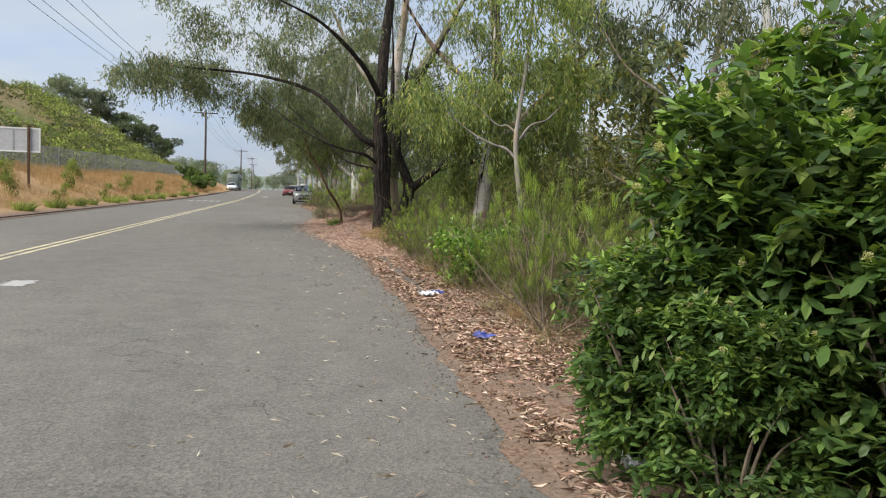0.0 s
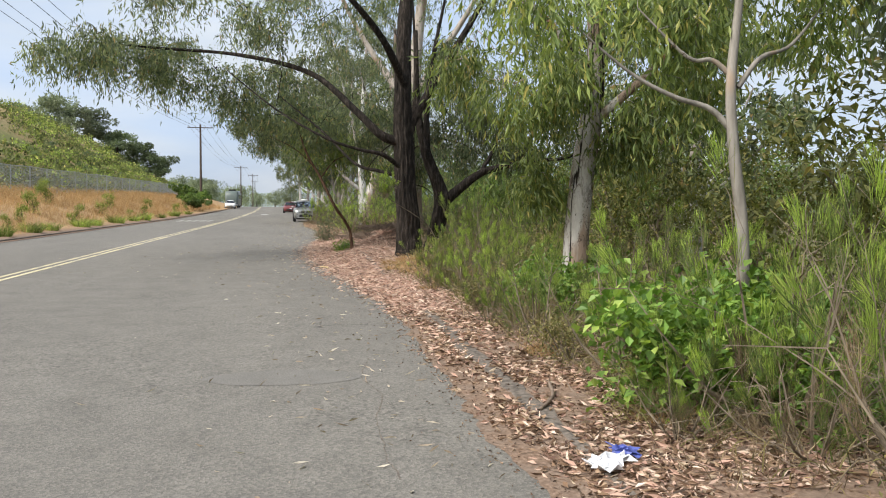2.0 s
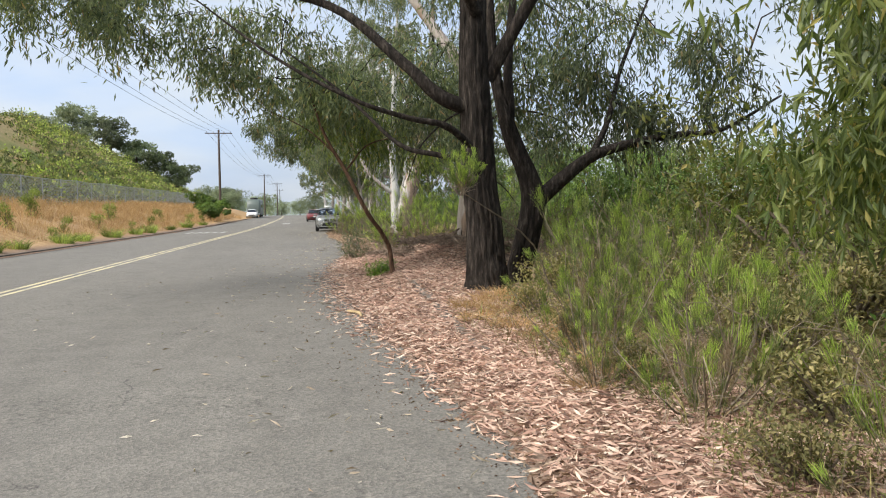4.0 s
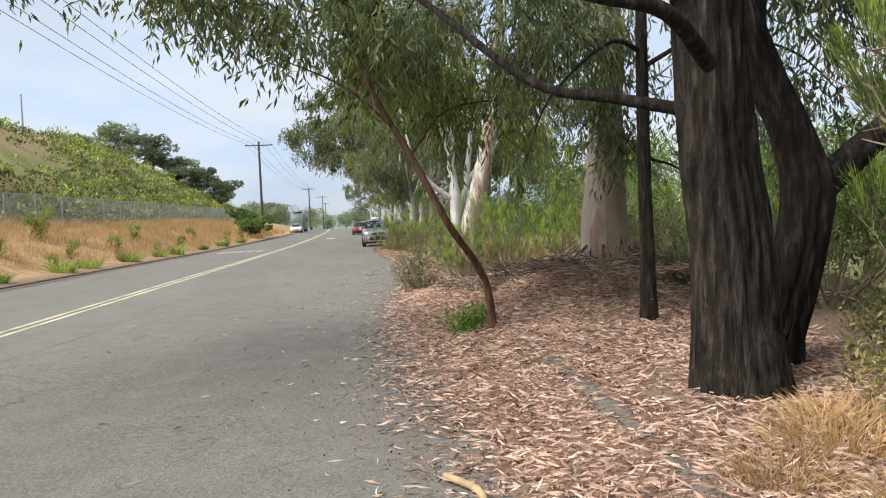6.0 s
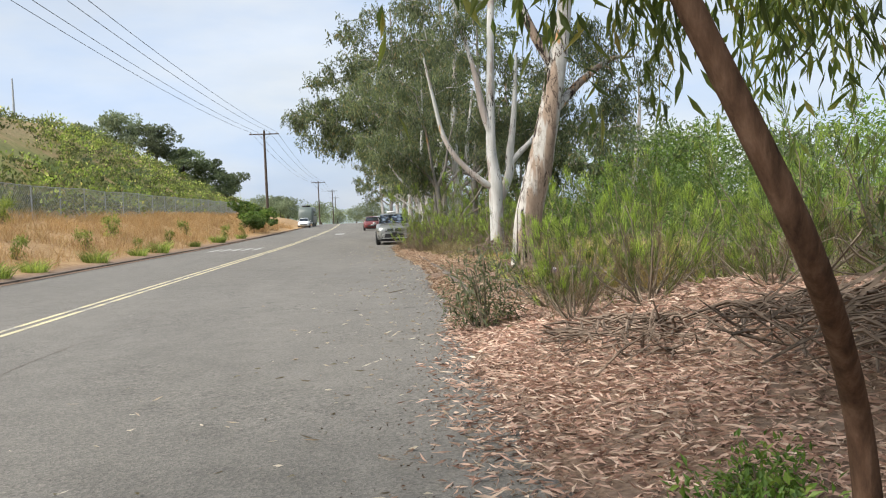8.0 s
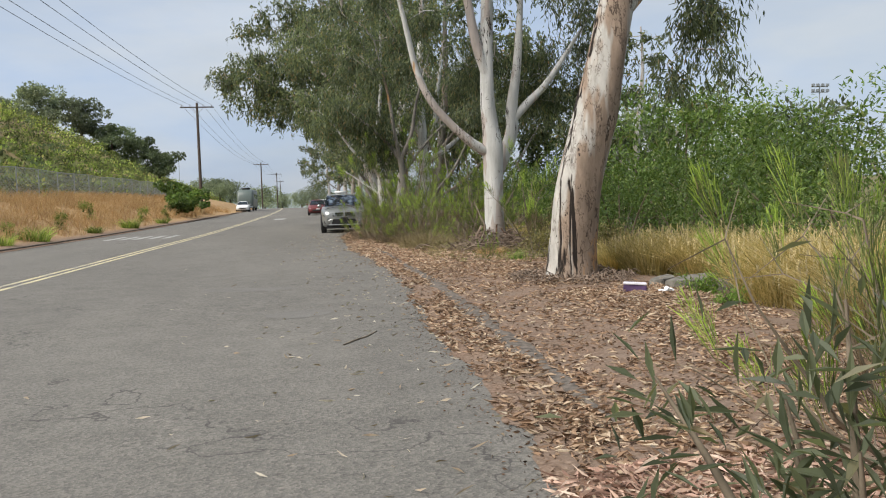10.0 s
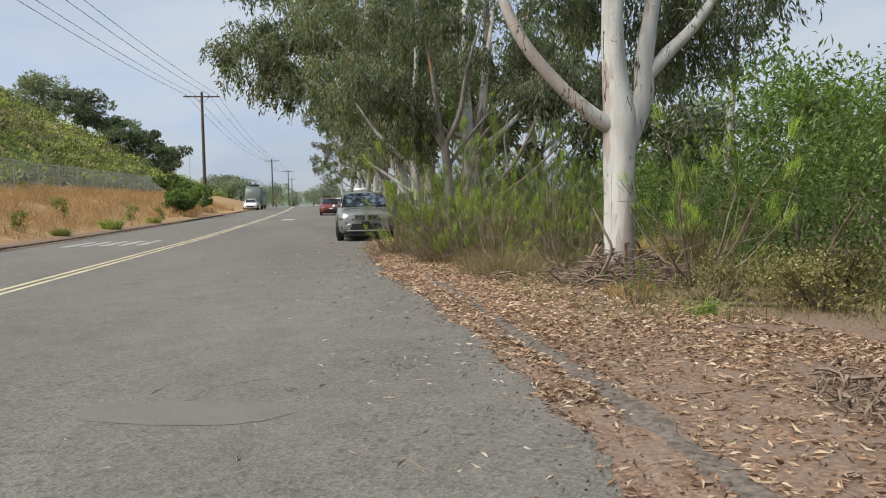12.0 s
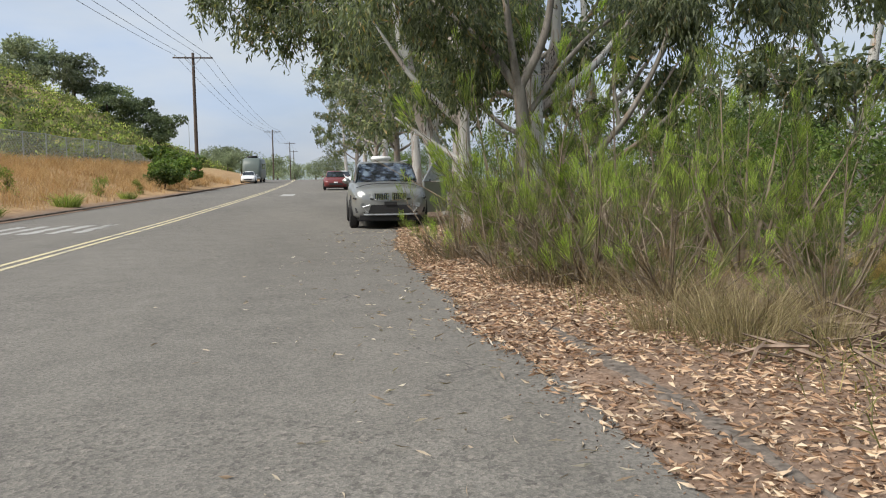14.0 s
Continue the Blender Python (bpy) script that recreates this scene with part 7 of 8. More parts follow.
    part("roof_box", box(-0.30, 0.22, 2.5, 2.95, 1.685, 1.80), M_WHITECAR, top, "small white box on the roof", True, 0.03)
    # open driver door, hinged at the front
    a = radians(40)
    hx, hy = 0.935, 1.35
    def d(u, z, o=0.0):
        return (hx + u * math.sin(a) - o * math.cos(a), hy + u * math.cos(a) + o * math.sin(a), z)
    door = part("open_door", flat_panel([d(0, 0.32), d(1.1, 0.32), d(1.15, 1.12), d(0, 1.10)], 0.06), M_SILVER, top, "driver door standing open")
    fr = Soup()
    tube(fr, [d(0.02, 1.1), d(0.48, 1.56), d(1.0, 1.58), d(1.13, 1.12)], [0.03] * 4, 6)
    put("window_frame", fr.mesh("window_frame"), M_SILVER, door)
    part("window_pane", flat_panel([d(0.08, 1.12), d(1.1, 1.13), d(0.98, 1.55), d(0.48, 1.54)], 0.006), M_DOORGLASS, door)
    p = d(0.32, 1.14, 0.1)
    part("mirror", box(p[0] - 0.1, p[0] + 0.12, p[1] - 0.08, p[1] + 0.06, 1.07, 1.21), M_BLACK, door, "dark door mirror", True, 0.03)


def sedan(name, label, at, paint_m, turn=0.0):
    top = thing(name, label, "car", at=at)
    top.rotation_euler = (0, 0, radians(turn))
    part("body", car_shell([(0.0, 0.62, 0.38, 0.62), (0.06, 0.76, 0.28, 0.70), (0.3, 0.85, 0.22, 0.80), (0.9, 0.88, 0.21, 0.87), (1.4, 0.89, 0.21, 0.93), (3.6, 0.89, 0.22, 0.96), (4.2, 0.86, 0.24, 0.94), (4.45, 0.76, 0.34, 0.85)], 0.02), paint_m, top, smooth=True)
    part("cabin", car_shell([(1.25, 0.76, 0.8, 0.92), (1.6, 0.72, 0.8, 1.15), (2.0, 0.64, 0.8, 1.36), (2.6, 0.62, 0.8, 1.43), (3.2, 0.62, 0.8, 1.38), (3.9, 0.70, 0.8, 0.98)], 0.015), paint_m, top, smooth=True)
    part("windscreen", flat_panel([(-0.68, 1.3, 0.955), (0.68, 1.3, 0.955), (0.56, 1.93, 1.36), (-0.56, 1.93, 1.36)], 0.02), M_GLASS, top, "dark windscreen")
    for sx in (-1, 1):
        part("side_window", flat_panel([(sx * 0.775, 1.6, 0.98), (sx * 0.775, 3.6, 1.0), (sx * 0.66, 3.2, 1.34), (sx * 0.665, 2.1, 1.36)][::sx], 0.012), M_GLASS, top)
        part("headlight", flat_panel([(sx * 0.42, 0.0, 0.60), (sx * 0.76, 0.10, 0.62), (sx * 0.78, 0.2, 0.70), (sx * 0.44, 0.06, 0.68)][::-sx], 0.03), M_LAMP, top)
        part("mirror", box(min(sx * 0.86, sx * 1.02), max(sx * 0.86, sx * 1.02), 1.55, 1.66, 0.95, 1.06), paint_m, top, "", True, 0.03)
        for y in (0.85, 3.5):
            part("wheel_arch", cyl((sx * 0.76, y, 0.33), (sx * 0.886, y, 0.33), 0.37, seg=24), M_BLACK, top, "dark wheel arch")
            wheel(top, sx * 0.80, y, 0.31, 0.2)
    part("grille", flat_panel([(-0.5, -0.02, 0.40), (0.5, -0.02, 0.40), (0.46, 0.0, 0.52), (-0.46, 0.0, 0.52)], 0.03), M_BLACK, top, "dark lower grille")
    part("number_plate", flat_panel([(-0.15, -0.04, 0.53), (0.15, -0.04, 0.53), (0.15, -0.03, 0.62), (-0.15, -0.03, 0.62)], 0.01), M_WHITECAR, top, "pale plate")
    part("underbody", box(-0.75, 0.75, 0.25, 4.2, 0.16, 0.28), M_BLACK, top)


def camper():
    x, y = -11.3, 155.0
    top = thing("camper", "tall dark camper van parked by the far kerb", "van", at=(x, y, rise(157) + 0.06))
    part("body", car_shell([(0.0, 0.95, 0.55, 1.5), (0.15, 1.1, 0.4, 2.2), (0.5, 1.18, 0.35, 2.95), (1.2, 1.2, 0.35, 3.1), (6.8, 1.2, 0.35, 3.1), (7.0, 1.1, 0.5, 2.9)], 0.03), M_DARKVAN, top, smooth=True)
    # rough pale grey here takes the place of reflected sky
    part("windscreen", flat_panel([(-0.98, 0.06, 1.55), (0.98, 0.06, 1.55), (0.95, 0.30, 2.45), (-0.95, 0.30, 2.45)], -0.03), M_LAMP, top, "pale windscreen, its reflection put into the colour")
    part("roof_unit", box(-0.6, 0.6, 1.2, 2.6, 3.12, 3.4), M_BLACK, top, "dark roof unit", True, 0.05)
    part("bumper", box(-1.1, 1.1, -0.12, 0.1, 0.45, 0.7), M_ALLOY, top, "", True, 0.03)
    for sx in (-1, 1):
        part("headlight", cyl((sx * 0.75, 0.05, 0.95), (sx * 0.75, -0.05, 0.95), 0.12, seg=14), M_LAMP, top)
        part("side_window", box(min(sx * 1.17, sx * 1.205), max(sx * 1.17, sx * 1.205), 1.2, 6.0, 1.7, 2.4), M_GLASS, top)
        for yy in (1.2, 5.4):
            wheel(top, sx * 1.02, yy, 0.42, 0.26)


suv()
sedan("red_car", "dull red saloon parked on the road edge", (-0.3, 110.6, rise(112)), M_RED, 2)
sedan("parked_car", "second car parked close behind the red saloon", (0.25, 118.5, rise(120)), M_WHITECAR, 3)
camper()
sedan("white_car", "small white car parked in front of a camper", (-11.0, 148.2, rise(150) + 0.04), M_WHITECAR, 3)


# ---------------------------------------------------------------- poles, cables, fence, sign
def utility_pole(x, y, h, arm):
    z0 = ground_z(x, y)
    top = thing("utility_pole", "brown wooden utility pole with crossarm and insulators", "utility pole", "utility poles", at=(x, y, z0 - 0.3))
    s = Soup()
    tube(s, [(0, 0, 0), (0, 0, h * 0.5), (0, 0, h + 0.3)], [0.19, 0.165, 0.13], 12, steps=4)
    put("pole", s.mesh("pole", True), M_POLE, top)
    zt = h + 0.3 - 0.55
    part("crossarm", box(-arm / 2, arm / 2, -0.20, -0.08, zt, zt + 0.13), M_POLE, top, bevel=0.01)
    for sx in (-1, 1):
        part("brace", cyl((0, -0.15, zt - 0.75), (sx * 0.75, -0.15, zt + 0.02), 0.025, seg=6), M_GALV, top)
    for o in CABLE_X:
        part("insulator", cyl((o, -0.14, zt + 0.13), (o, -0.14, zt + 0.33), 0.06, 0.035, 8), M_GALV, top)
    return z0 + h - 0.55 + 0.33 - 0.0


CABLE_X = (-1.65, -0.75, 0.7, 1.6)
poles = [(x, y, t - ground_z(x, y)) for x, y, t in ((-13.6, 23.0, 13.3), (-13.65, 130.3, 12.95), (-15.5, 238, 11.6), (-17, 322, 12.2), (-21, 410, 12.0))]
tops = [utility_pole(x, y, h, 3.7) for x, y, h in poles]
for (xa, ya, _), (xb, yb, _), za, zb in zip(poles, poles[1:], tops, tops[1:]):
    for o in CABLE_X:
        t = np.linspace(0, 1, 25)
        s = Soup()
        tube(s, np.stack([xa + o + (xb - xa) * t, ya + (yb - ya) * t - 0.14, za + (zb - za) * t - 4 * 1.3 * t * (1 - t)], axis=1), np.full(25, 0.016), 5)
        tagged(put("overhead_cable", s.mesh("overhead_cable"), M_WIRE), "thin dark overhead cable between the poles", "cable", "overhead cables")


def fence():
    top = thing("chain_link_fence", "grey chain-link fence along the foot of the hill", "fence")
    ys = np.arange(34, 160, 4.0)
    pts = [(-18.6 + float(bend(y)), y, ground_z(-18.6 + float(bend(y)), y)) for y in ys]
    for x, y, z in pts:
        part("post", cyl((x, y, z - 0.2), (x, y, z + 1.95), 0.04, seg=8), M_GALV, top)
    s = Soup()
    tube(s, [(x, y, z + 1.9) for x, y, z in pts], [0.025] * len(pts), 6)
    put("top_rail", s.mesh("top_rail"), M_GALV, top)
    s = Soup()
    for (xa, ya, za), (xb, yb, zb) in zip(pts, pts[1:]):
        for k in range(-8, 17):
            for sgn in (1, -1):
                u0, u1 = k / 17 * 1.0, k / 17 + 0.47
                z0, z1 = (0.05, 1.88) if sgn > 0 else (1.88, 0.05)
                if u0 < 0:
                    z0, u0 = z0 + (z1 - z0) * (-u0 / 0.47), 0
                if u1 > 1:
                    z1, u1 = z0 + (z1 - z0) * ((1 - u0) / (u1 - u0)), 1
                if u1 <= u0:
                    continue
                A = np.array([xa + (xb - xa) * u0, ya + (yb - ya) * u0, za + (zb - za) * u0 + z0])
                B = np.array([xa + (xb - xa) * u1, ya + (yb - ya) * u1, za + (zb - za) * u1 + z1])
                tube(s, np.array([A, B]), [0.009, 0.009], 3)
    put("wire_mesh", s.mesh("wire_mesh"), M_GALV, top, "diamond wire mesh", "stuff")


fence()


def road_sign():
    """The back of a wide sign on two timber posts."""
    x0, x1, y = -16.0, -12.9, 46.0
    top = thing("road_sign", "back of a wide white sign on timber posts", "sign")
    for x in (-13.47, -15.6):
        z = ground_z(x, y)
        part("post", box(x - 0.06, x + 0.06, y - 0.12, y - 0.02, z - 0.2, 4.25), M_BROWNBARK, top, "weathered timber post", bevel=0.008)
    m_back = plain("grey_sign_back", (0.42, 0.43, 0.46), 0.6, 0.4, vary=0.12)
    part("panel", box(x0, x1, y, y + 0.03, 2.9, 4.12), m_back, top, "grey panel back")
    for a, b, c, d in ((x0, x1, 4.08, 4.16), (x0, x1, 2.85, 2.93), (x0, x0 + 0.06, 2.93, 4.08), (x1 - 0.06, x1, 2.93, 4.08)):
        part("rim", box(a, b, y - 0.025, y + 0.04, c, d), M_WHITECAR, top, "white edge rail")
    for x in (-15.0, -14.25):
        part("stiffener", box(x - 0.03, x + 0.03, y - 0.022, y - 0.001, 2.94, 4.07), M_GALV, top)


road_sign()


# ---------------------------------------------------------------- kerb, markings, road patches
def kerb():
    top = tagged(new("kerb"), "broken earth-stained asphalt kerb on the far side", "kerb", kind="structure")
    s = strip("kerb_run", -60, 300, 1.0, lambda y: -9.78 + float(bend(y)) + 0.03 * wave(1, y, 0.7), lambda y: -9.58 + float(bend(y)) + 0.03 * wave(1, y, 0.7), 0.10, plain("stained_kerb", (0.15, 0.12, 0.10), 0.95, 0.1, vary=0.45, scale=3), top)


kerb()


PATCHES = ((0.75, 14.1, 0.7, 0.3, 0.0), (-0.55, 48.9, 0.75, 0.28, -0.2), (0.3, 45.9, 0.42, 0.3, 0.5))


def road_patch(x0, x1, y0, y1, seed, mat, name="road_patch", label="darker repaired patch", z=0.004):
    rng = np.random.default_rng(seed)
    pts = []
    for a, b, n in (((x0, y0), (x1, y0), 14), ((x1, y0), (x1, y1), 8), ((x1, y1), (x0, y1), 14), ((x0, y1), (x0, y0), 8)):
        for t in np.linspace(0, 1, n, endpoint=False):
            pts.append((a[0] + (b[0] - a[0]) * t + rng.normal(0, 0.025), a[1] + (b[1] - a[1]) * t + rng.normal(0, 0.03)))
    bm = bmesh.new()
    vs = [bm.verts.new((x, y, z + rise(y))) for x, y in pts]
    f = bm.faces.new(vs)
    if f.normal.z < 0:
        f.normal_flip()
    bm.normal_update()
    part(name, bm, mat, road, label)




def oil_patch(x, y, rx, ry, turn, seed):
    """A dark worn oval in the asphalt."""
    rng = np.random.default_rng(seed)
    bm = bmesh.new()
    n, o = 56, rng.uniform(0, 9)
    c, sn = math.cos(turn), math.sin(turn)
    vs = []
    for i in range(n):
        a = 2 * math.pi * i / n
        q = 1 + 0.12 * wave(math.cos(a) * 1.5 + o, math.sin(a) * 1.5, 1.0) + 0.07 * wave(math.cos(a) * 6 + o, math.sin(a) * 6, 1.0)
        u, v = rx * q * math.copysign(abs(math.cos(a)) ** 0.8, math.cos(a)), ry * q * math.sin(a)
        vs.append(bm.verts.new((x + c * u - sn * v, y + sn * u + c * v, 0.003)))
    bm.faces.new(vs)
    bm.normal_update()
    part("road_patch", bm, M_PATCH, road, "darker worn oval in the asphalt")


for k, (x, y, rx, ry, turn) in enumerate(PATCHES):
    oil_patch(x, y, rx, ry, turn, 300 + k)
M_OLDTAR = plain("crumbled_old_tar", (0.135, 0.115, 0.098), 0.95, 0.2, vary=0.5, scale=20)
M_FAINTPAINT = paint("faded_white_paint", (0.36, 0.355, 0.34))
for k, (x, y) in enumerate(((-8.3, 72.0), (-7.75, 72.1), (-7.2, 72.2), (-6.65, 72.3), (-6.1, 72.4))):
    road_patch(x - 0.16, x + 0.10, y - 1.6, y + 1.6, 20 + k, M_FAINTPAINT, "road_marking", "worn white lane lettering bar", 0.0045)
road_patch(-3.5, -3.1, 12.0, 12.7, 30, M_FAINTPAINT, "road_marking", "worn white mark", 0.0045)
road_patch(-3.5, -2.7, 98.0, 101.5, 31, M_FAINTPAINT, "road_marking", "worn white arrow mark", 0.0045)



def road_crack(pts, seed, w=0.012):
    """A dark crack that wanders along the asphalt."""
    rng = np.random.default_rng(seed)
    c = curve_points([(x, y, 0.0026) for x, y in pts], 14)
    x = c[:, 0] + np.cumsum(rng.normal(0, 0.016, len(c))) * 0.6
    wd = w * rng.uniform(0.25, 1.0, len(c))
    V = np.concatenate([np.stack([x - wd, c[:, 1], c[:, 2]], axis=1), np.stack([x + wd, c[:, 1], c[:, 2]], axis=1)])
    n = len(c)
    put("road_crack", quick_mesh("road_crack", V, [(i, n + i, n + i + 1, i + 1) for i in range(n - 1)]), M_OLDTAR, road, "dark crack in the asphalt")


road_crack([(1.44, 11.4), (1.40, 12.3), (1.50, 13.3), (1.47, 14.0), (1.58, 14.9)], 401, 0.007)
road_crack([(-3.6, 31), (-3.2, 34), (-3.3, 38), (-3.0, 43)], 402, 0.009)


# ---------------------------------------------------------------- debris
def bark_pile(label, x, y, n, r, h, seed, hole=0.35, long_=1.0):
    rng = np.random.default_rng(seed)
    top = thing("bark_pile", label, "bark debris", "bark piles", at=(x, y, ground_z(x, y)))
    s = Soup()
    for k in range(n):
        a, q = rng.uniform(0, 6.283), r * (hole + (1 - hole) * rng.uniform(0, 1) ** 0.8)
        c = np.array([math.cos(a) * q, math.sin(a) * q, max(0.03, h * (1.1 - q / r)) * rng.uniform(0.2, 1.0)])
        b = rng.uniform(0, 6.283)
        d = np.array([math.cos(b), math.sin(b), rng.normal(0, 0.25)]) * rng.uniform(0.08, 0.34) * long_
        bow = np.array([0, 0, rng.uniform(-0.02, 0.08)])
        w = rng.uniform(0.004, 0.014)
        one = Soup() if k < 60 else s
        if k < 60:
            d, w, c = d * 1.15, w * 1.4, c + np.array([0, 0, 0.02])
        tube(one, np.array([c - d, c + bow, c + d]), [w * 0.6, w, w * 0.3], 4)
        if k < 60:
            put("bark_strip", one.mesh("bark_strip"), M_PEEL, top)
    put("shed_bark", s.mesh("shed_bark"), M_PEEL, top, kind="stuff")
    return top


def leaning_bark(label, x, y, r, h, n, seed):
    """Long shed strips that lean against the foot of a trunk."""
    rng = np.random.default_rng(seed)
    top = thing("bark_pile", label, "bark debris", "bark piles", at=(x, y, ground_z(x, y)))
    for _ in range(n):
        a = rng.uniform(0, 6.283)
        c, sn = math.cos(a), math.sin(a)
        w, q = rng.uniform(0.009, 0.03), r * rng.uniform(1.0, 1.25)
        out, z1 = r * rng.uniform(1.7, 2.9), h * rng.uniform(0.45, 1.1)
        sk = rng.normal(0, 0.18)
        s = Soup()
        P = np.array([(c * out - sn * sk, sn * out + c * sk, 0.02), (c * (out * 0.62 + q * 0.38) - sn * sk * 0.6, sn * (out * 0.62 + q * 0.38) + c * sk * 0.6, z1 * 0.42), (c * q, sn * q, z1)])
        Pc = curve_points(P, 3)
        S = np.array([-sn, c, rng.normal(0, 0.2)]) * w
        N = np.array([c, sn, 0.5]) * 0.012
        V = np.concatenate([Pc - S, Pc + N * 1.6, Pc + S])
        m = len(Pc)
        Q = [(i, i + 1, m + i + 1, m + i) for i in range(m - 1)] + [(m + i, m + i + 1, 2 * m + i + 1, 2 * m + i) for i in range(m - 1)]
        s.add(V, Q)
        put("bark_strip", s.mesh("bark_strip"), M_PEEL if rng.uniform() < 0.6 else M_BROWNBARK, top)


leaning_bark("long brown bark strips leaning on a white gum", 4.57, 55.0, 0.26, 0.55, 40, 211)
leaning_bark("long brown bark strips leaning on a pale gum", 4.52, 33.3, 0.38, 0.32, 34, 212)
bark_pile("thin scatter of dark bark flakes round the leaning gum", 4.24, 47.9, 420, 0.95, 0.06, 213, 0.42, 0.3)
bark_pile("heap of grey shed bark and twigs round a gum", 4.45, 32.75, 800, 1.75, 0.22, 201, 0.25)
bark_pile("heap of grey shed bark and twigs round a gum", 4.6, 54.7, 520, 0.95, 0.6, 202, 0.3)
bark_pile("low spread of fallen sticks beside a bush", 3.9, 56.0, 130, 1.2, 0.08, 203, 0.0)
bark_pile("low spread of fallen sticks beside a bush", 3.2, 35.4, 240, 1.2, 0.2, 204, 0.0)
bark_pile("low spread of fallen sticks under trees", 5.3, 31.2, 240, 1.5, 0.2, 205, 0.0)


def berm():
    """Remains of the old asphalt edge along the verge, partly under leaves."""
    top = tagged(new("asphalt_lip"), "broken dark asphalt lip half buried in leaves", "kerb", kind="structure")
    for y0, y1 in ((9.0, 19.0), (20.5, 30.0), (39.0, 59.0)):
        ys = np.arange(y0, y1, 0.09)
        V, Q = [], []
        for y in ys:
            c, w = lip_x(y), max(0.01, lip_w(y) * 1.25)
            for o, h in ((-1.2, -0.03), (-0.8, 0.006), (0.0, 0.012 + 0.006 * wave(5, y, 6.0)), (0.8, 0.006), (1.2, -0.03)):
                V.append((c + o * w + 0.04 * wave(o * 3, y, 7.0), y, ground_z(c + o * w, y) + h))
        for k in range(len(ys) - 1):
            for j in range(4):
                Q.append((5 * k + j, 5 * k + j + 1, 5 * k + j + 6, 5 * k + j + 5))
        put("lip_piece", quick_mesh("lip_piece", V, Q), M_OLDTAR, top)


berm()


def light_mast(label, x, y, z, h, arms):
    top = thing("light_mast", label, "light mast", at=(x, y, z))
    part("pole", cyl((0, 0, 0), (0, 0, h), 0.16, 0.09, 10), M_GALV, top)
    for k in range(arms):
        zz = h - 0.2 - k * 0.9
        part("crossbar", box(-1.5, 1.5, -0.06, 0.06, zz - 0.06, zz + 0.06), M_GALV, top)
        for xx in (-1.3, -0.45, 0.45, 1.3):
            part("floodlight", box(xx - 0.25, xx + 0.25, -0.35, 0.0, zz + 0.06, zz + 0.5), M_GALV, top, bevel=0.04)


light_mast("tall steel mast with two rows of floodlights beyond the thicket", 82.4, 160.0, ground_z(82.4, 160.0), 18.4 - ground_z(82.4, 160.0), 2)
light_mast("thin bare steel mast on the green hill", -45.0, 133.0, ground_z(-45.0, 133.0) - 0.1, 20.8 - ground_z(-45.0, 133.0), 0)
light_mast("distant slender mast on the skyline", -67.3, 420.0, ground_z(-67.3, 420.0) - 0.1, 25.8 - ground_z(-67.3, 420.0), 0)


def stick(label, pts, r, mat):
    s = Soup()
    pts = [(x, y, max(ground_z(x, y), 0.0) + r * 0.8 + z) for x, y, z in pts]
    tube(s, pts, [r, r * 1.1, r * 0.9, r * 0.5][: len(pts)], 7, steps=4)
    tagged(put("stick", s.mesh("stick", True), mat), label, "stick", "fallen sticks")


stick("short grey-brown stick lying on the asphalt", [(0.78, 43.72, 0), (0.9, 43.95, 0), (1.0, 44.1, 0), (1.12, 44.4, 0)], 0.008, M_TWIG)
stick("long fallen stick beside the weeds", [(4.6, 52.6, 0), (5.0, 52.3, 0), (5.5, 51.9, 0.02)], 0.025, M_PEEL)
stick("fallen branch on leaf litter", [(2.6, 12.6, 0), (2.8, 12.9, 0.02), (2.9, 13.3, 0.03)], 0.015, M_PEEL)
stick("broken bark strip on litter", [(1.35, 25.9, 0.01), (1.5, 25.6, 0.02), (1.52, 25.3, 0.0)], 0.022, M_DRYTWIG)
stick("bent dead branch propped by a stump", [(4.05, 54.4, 0.1), (4.2, 54.3, 0.5), (4.1, 54.35, 0.8), (4.0, 54.5, 1.1)], 0.02, M_TWIG)


def carton():
    x, y = 4.45, 46.0
    top = thing("carton", "crushed purple and white cardboard carton", "box", at=(x, y, ground_z(x, y)))
    top.scale = (0.7, 0.7, 0.75)
    top.rotation_euler = (0.06, 0.05, radians(-18))
    part("body", box(-0.2, 0.2, -0.08, 0.08, 0, 0.12), plain("purple_card", (0.10, 0.06, 0.14), 0.7, 0.3, vary=0.3), top, "", False, 0.012)
    part("lid", box(-0.205, 0.20, -0.085, 0.085, 0.122, 0.15), plain("white_card", (0.62, 0.6, 0.66), 0.7, 0.3, vary=0.15), top, "white lid panel", False, 0.008)


carton()


def slab(label, x, y, sx, sy, h, rz, seed, mat):
    rng = np.random.default_rng(seed)
    bm = bmesh.new()
    n = 11
    lo, hi = [], []
    for i in range(n):
        a = 2 * math.pi * i / n
        q = rng.uniform(0.8, 1.1)
        px, py = math.cos(a) * sx * q, math.sin(a) * sy * q
        lo.append(bm.verts.new((px, py, -0.03)))
        hi.append(bm.verts.new((px * 0.93, py * 0.93, h * rng.uniform(0.75, 1.1))))
    bm.faces.new(hi)
    bm.faces.new(lo[::-1])
    for i in range(n):
        bm.faces.new((lo[i], lo[(i + 1) % n], hi[(i + 1) % n], hi[i]))
    ob = part("broken_slab", bm, mat, None, "", False, 0.012)
    ob.matrix_basis = pose(x, y, ground_z(x, y), 4, -3, rz)
    tagged(ob, label, "slab", "broken slabs")


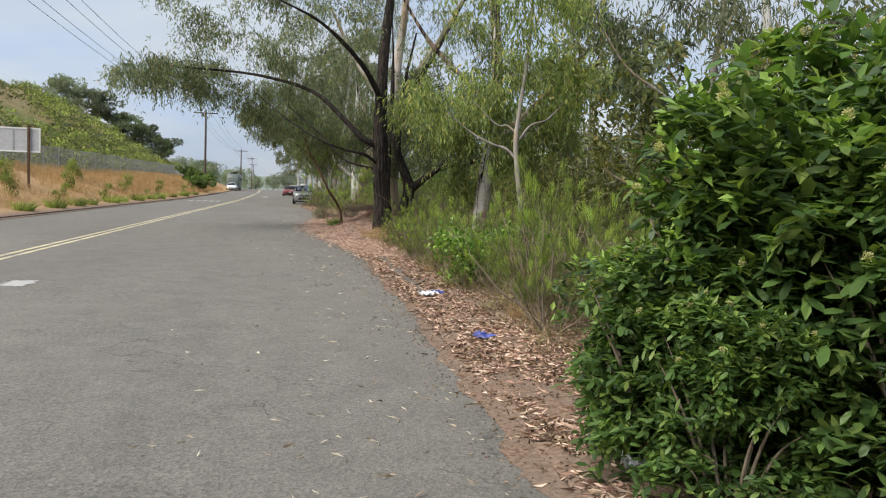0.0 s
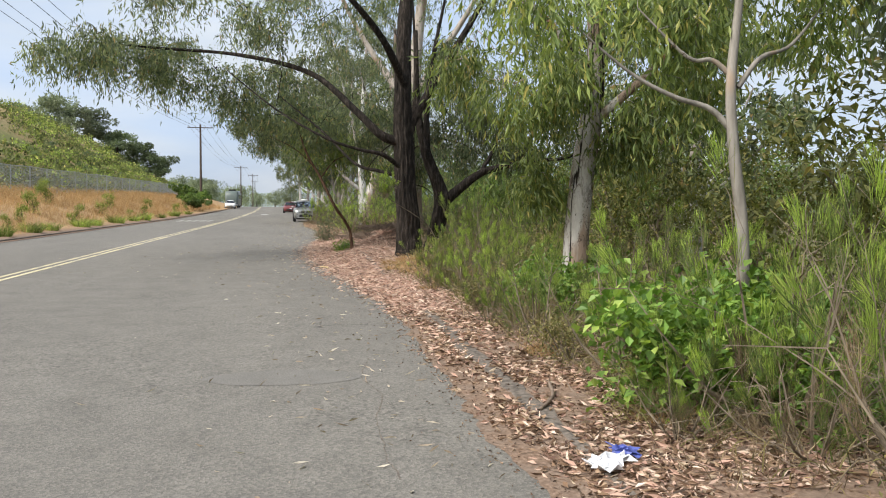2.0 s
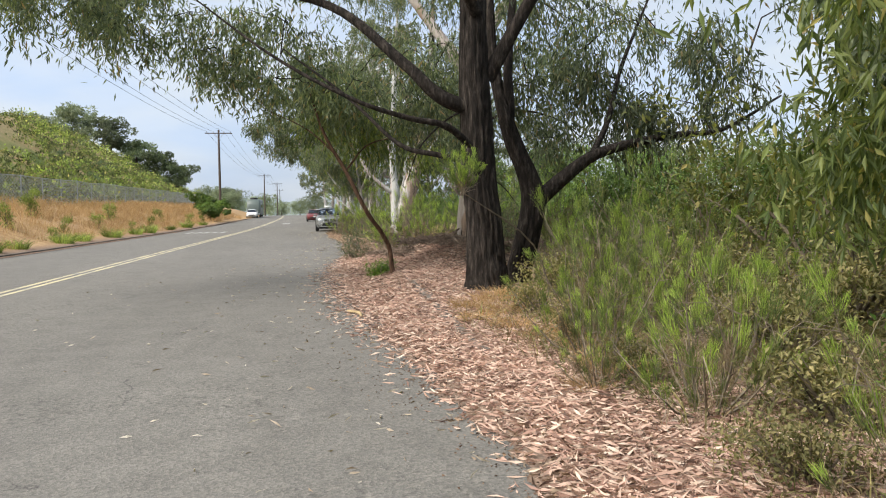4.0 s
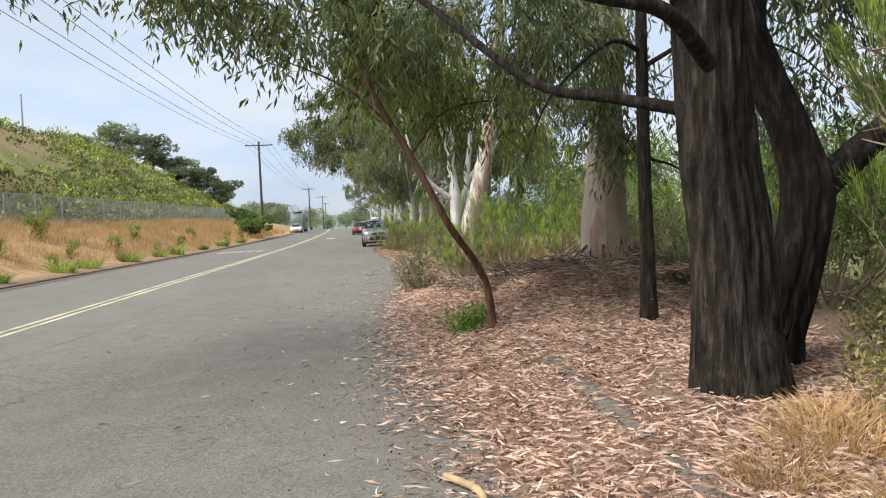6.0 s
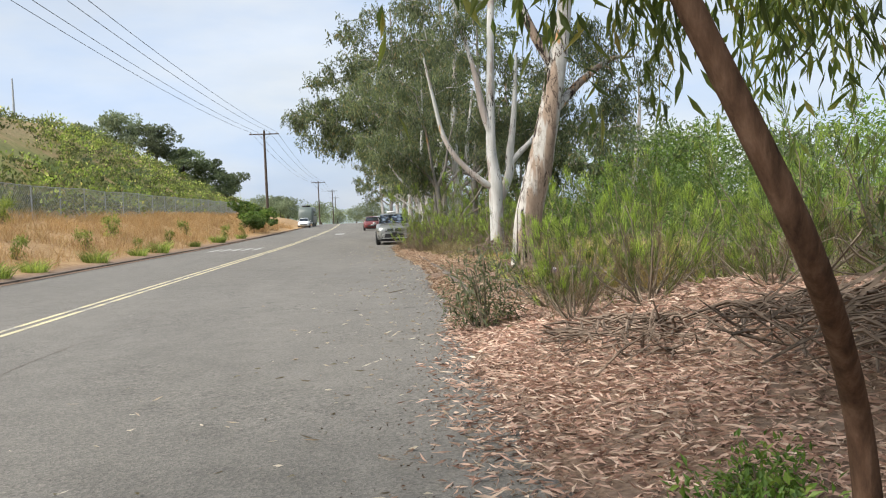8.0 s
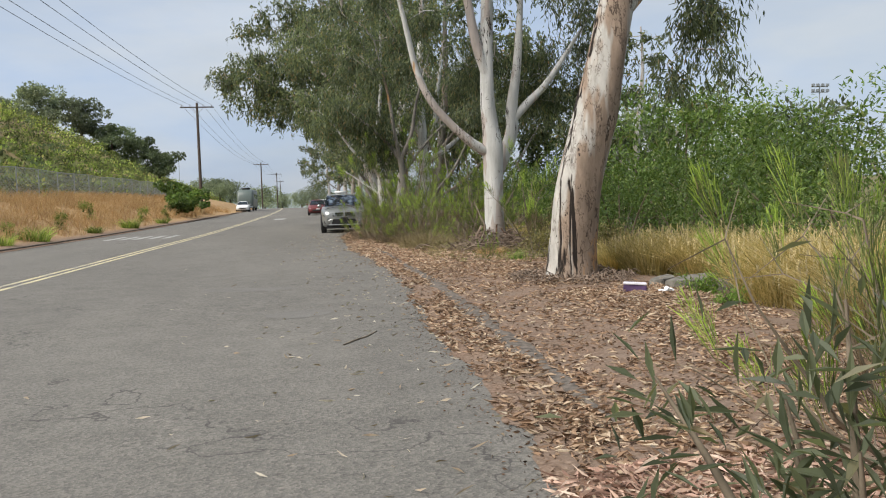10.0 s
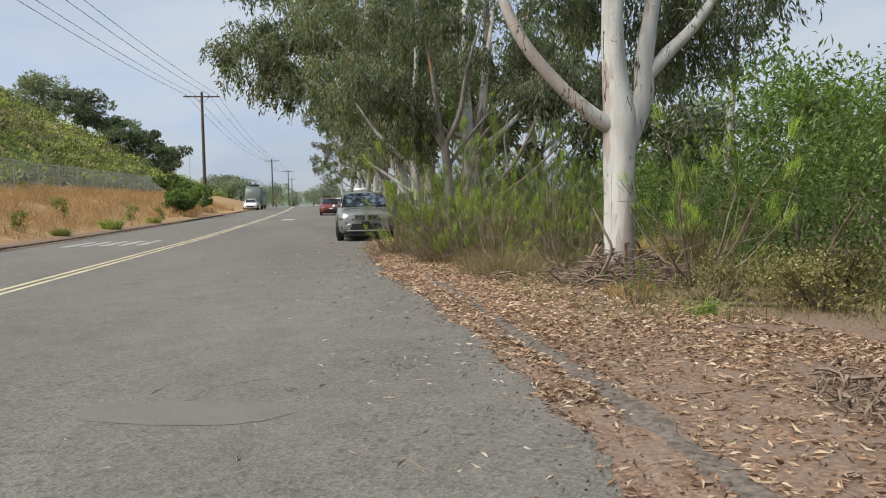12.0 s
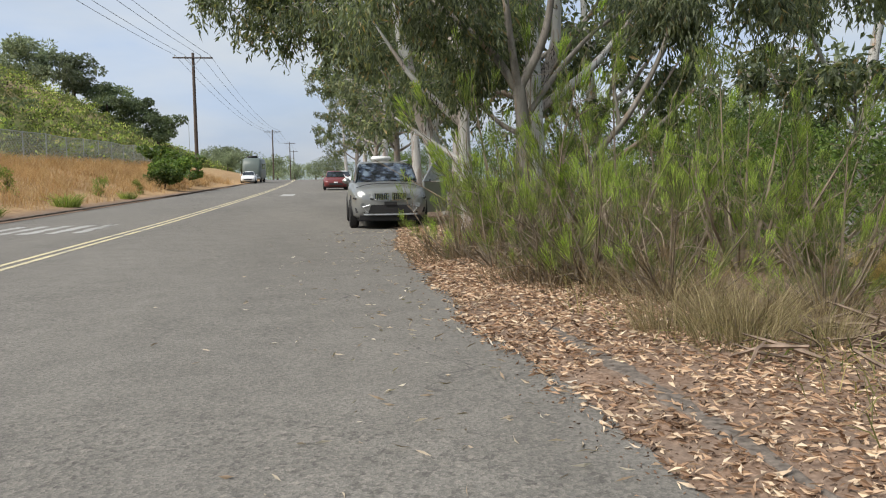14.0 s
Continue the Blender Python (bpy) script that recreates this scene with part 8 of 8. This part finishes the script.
M_SLAB = plain("broken_concrete", (0.17, 0.16, 0.14), 0.95, 0.2, vary=0.4, scale=8)
slab("broken grey-brown concrete slab among leaves", 5.35, 46.3, 0.45, 0.2, 0.12, 20, 1, M_SLAB)
slab("broken grey-brown concrete slab among leaves", 5.75, 45.9, 0.4, 0.22, 0.14, -10, 2, M_SLAB)
slab("broken grey-brown concrete slab among leaves", 5.15, 46.75, 0.32, 0.14, 0.10, 40, 3, M_SLAB)


def crumple(name, label, x, y, size, h, mat, seed, cat="litter"):
    """Crushed plastic or paper: a folded sheet."""
    rng = np.random.default_rng(seed)
    n = 9
    V = [((i / (n - 1) - 0.5) * size * (1 + 0.2 * rng.normal()), (j / (n - 1) - 0.5) * size * 0.6 + 0.03 * rng.normal(), abs(rng.normal(0.3, 0.35)) * h + 0.008) for i in range(n) for j in range(n)]
    Q = [(i * n + j, i * n + j + 1, (i + 1) * n + j + 1, (i + 1) * n + j) for i in range(n - 1) for j in range(n - 1)]
    ob = put(name, quick_mesh(name, V, Q), mat)
    sol = ob.modifiers.new("thick", "SOLIDIFY")
    sol.thickness = 0.003
    ob.matrix_basis = pose(x, y, max(0, ground_z(x, y)) + 0.01, 0, 0, seed * 40)
    tagged(ob, label, cat, "roadside rubbish")


M_WHITEPLASTIC = plain("white_plastic", (0.72, 0.73, 0.76), 0.35, 0.5, vary=0.1)
M_BLUEPLASTIC = plain("blue_plastic", (0.10, 0.13, 0.42), 0.4, 0.5, vary=0.3)
crumple("crushed_bottle", "crushed white plastic bottle in leaf litter", 2.62, 11.35, 0.26, 0.08, M_WHITEPLASTIC, 1)
crumple("wrapper", "scrap of blue wrapper in leaf litter", 2.78, 11.5, 0.18, 0.06, M_BLUEPLASTIC, 2)
crumple("wrapper", "scrap of blue wrapper in leaf litter", 2.66, 8.0, 0.17, 0.06, M_BLUEPLASTIC, 3)
crumple("paper_scrap", "scrap of white paper under the bush", 2.62, 4.0, 0.16, 0.1, M_WHITEPLASTIC, 4)
crumple("paper_scrap", "scrap of white paper by the slabs", 4.75, 45.7, 0.14, 0.05, M_WHITEPLASTIC, 5)
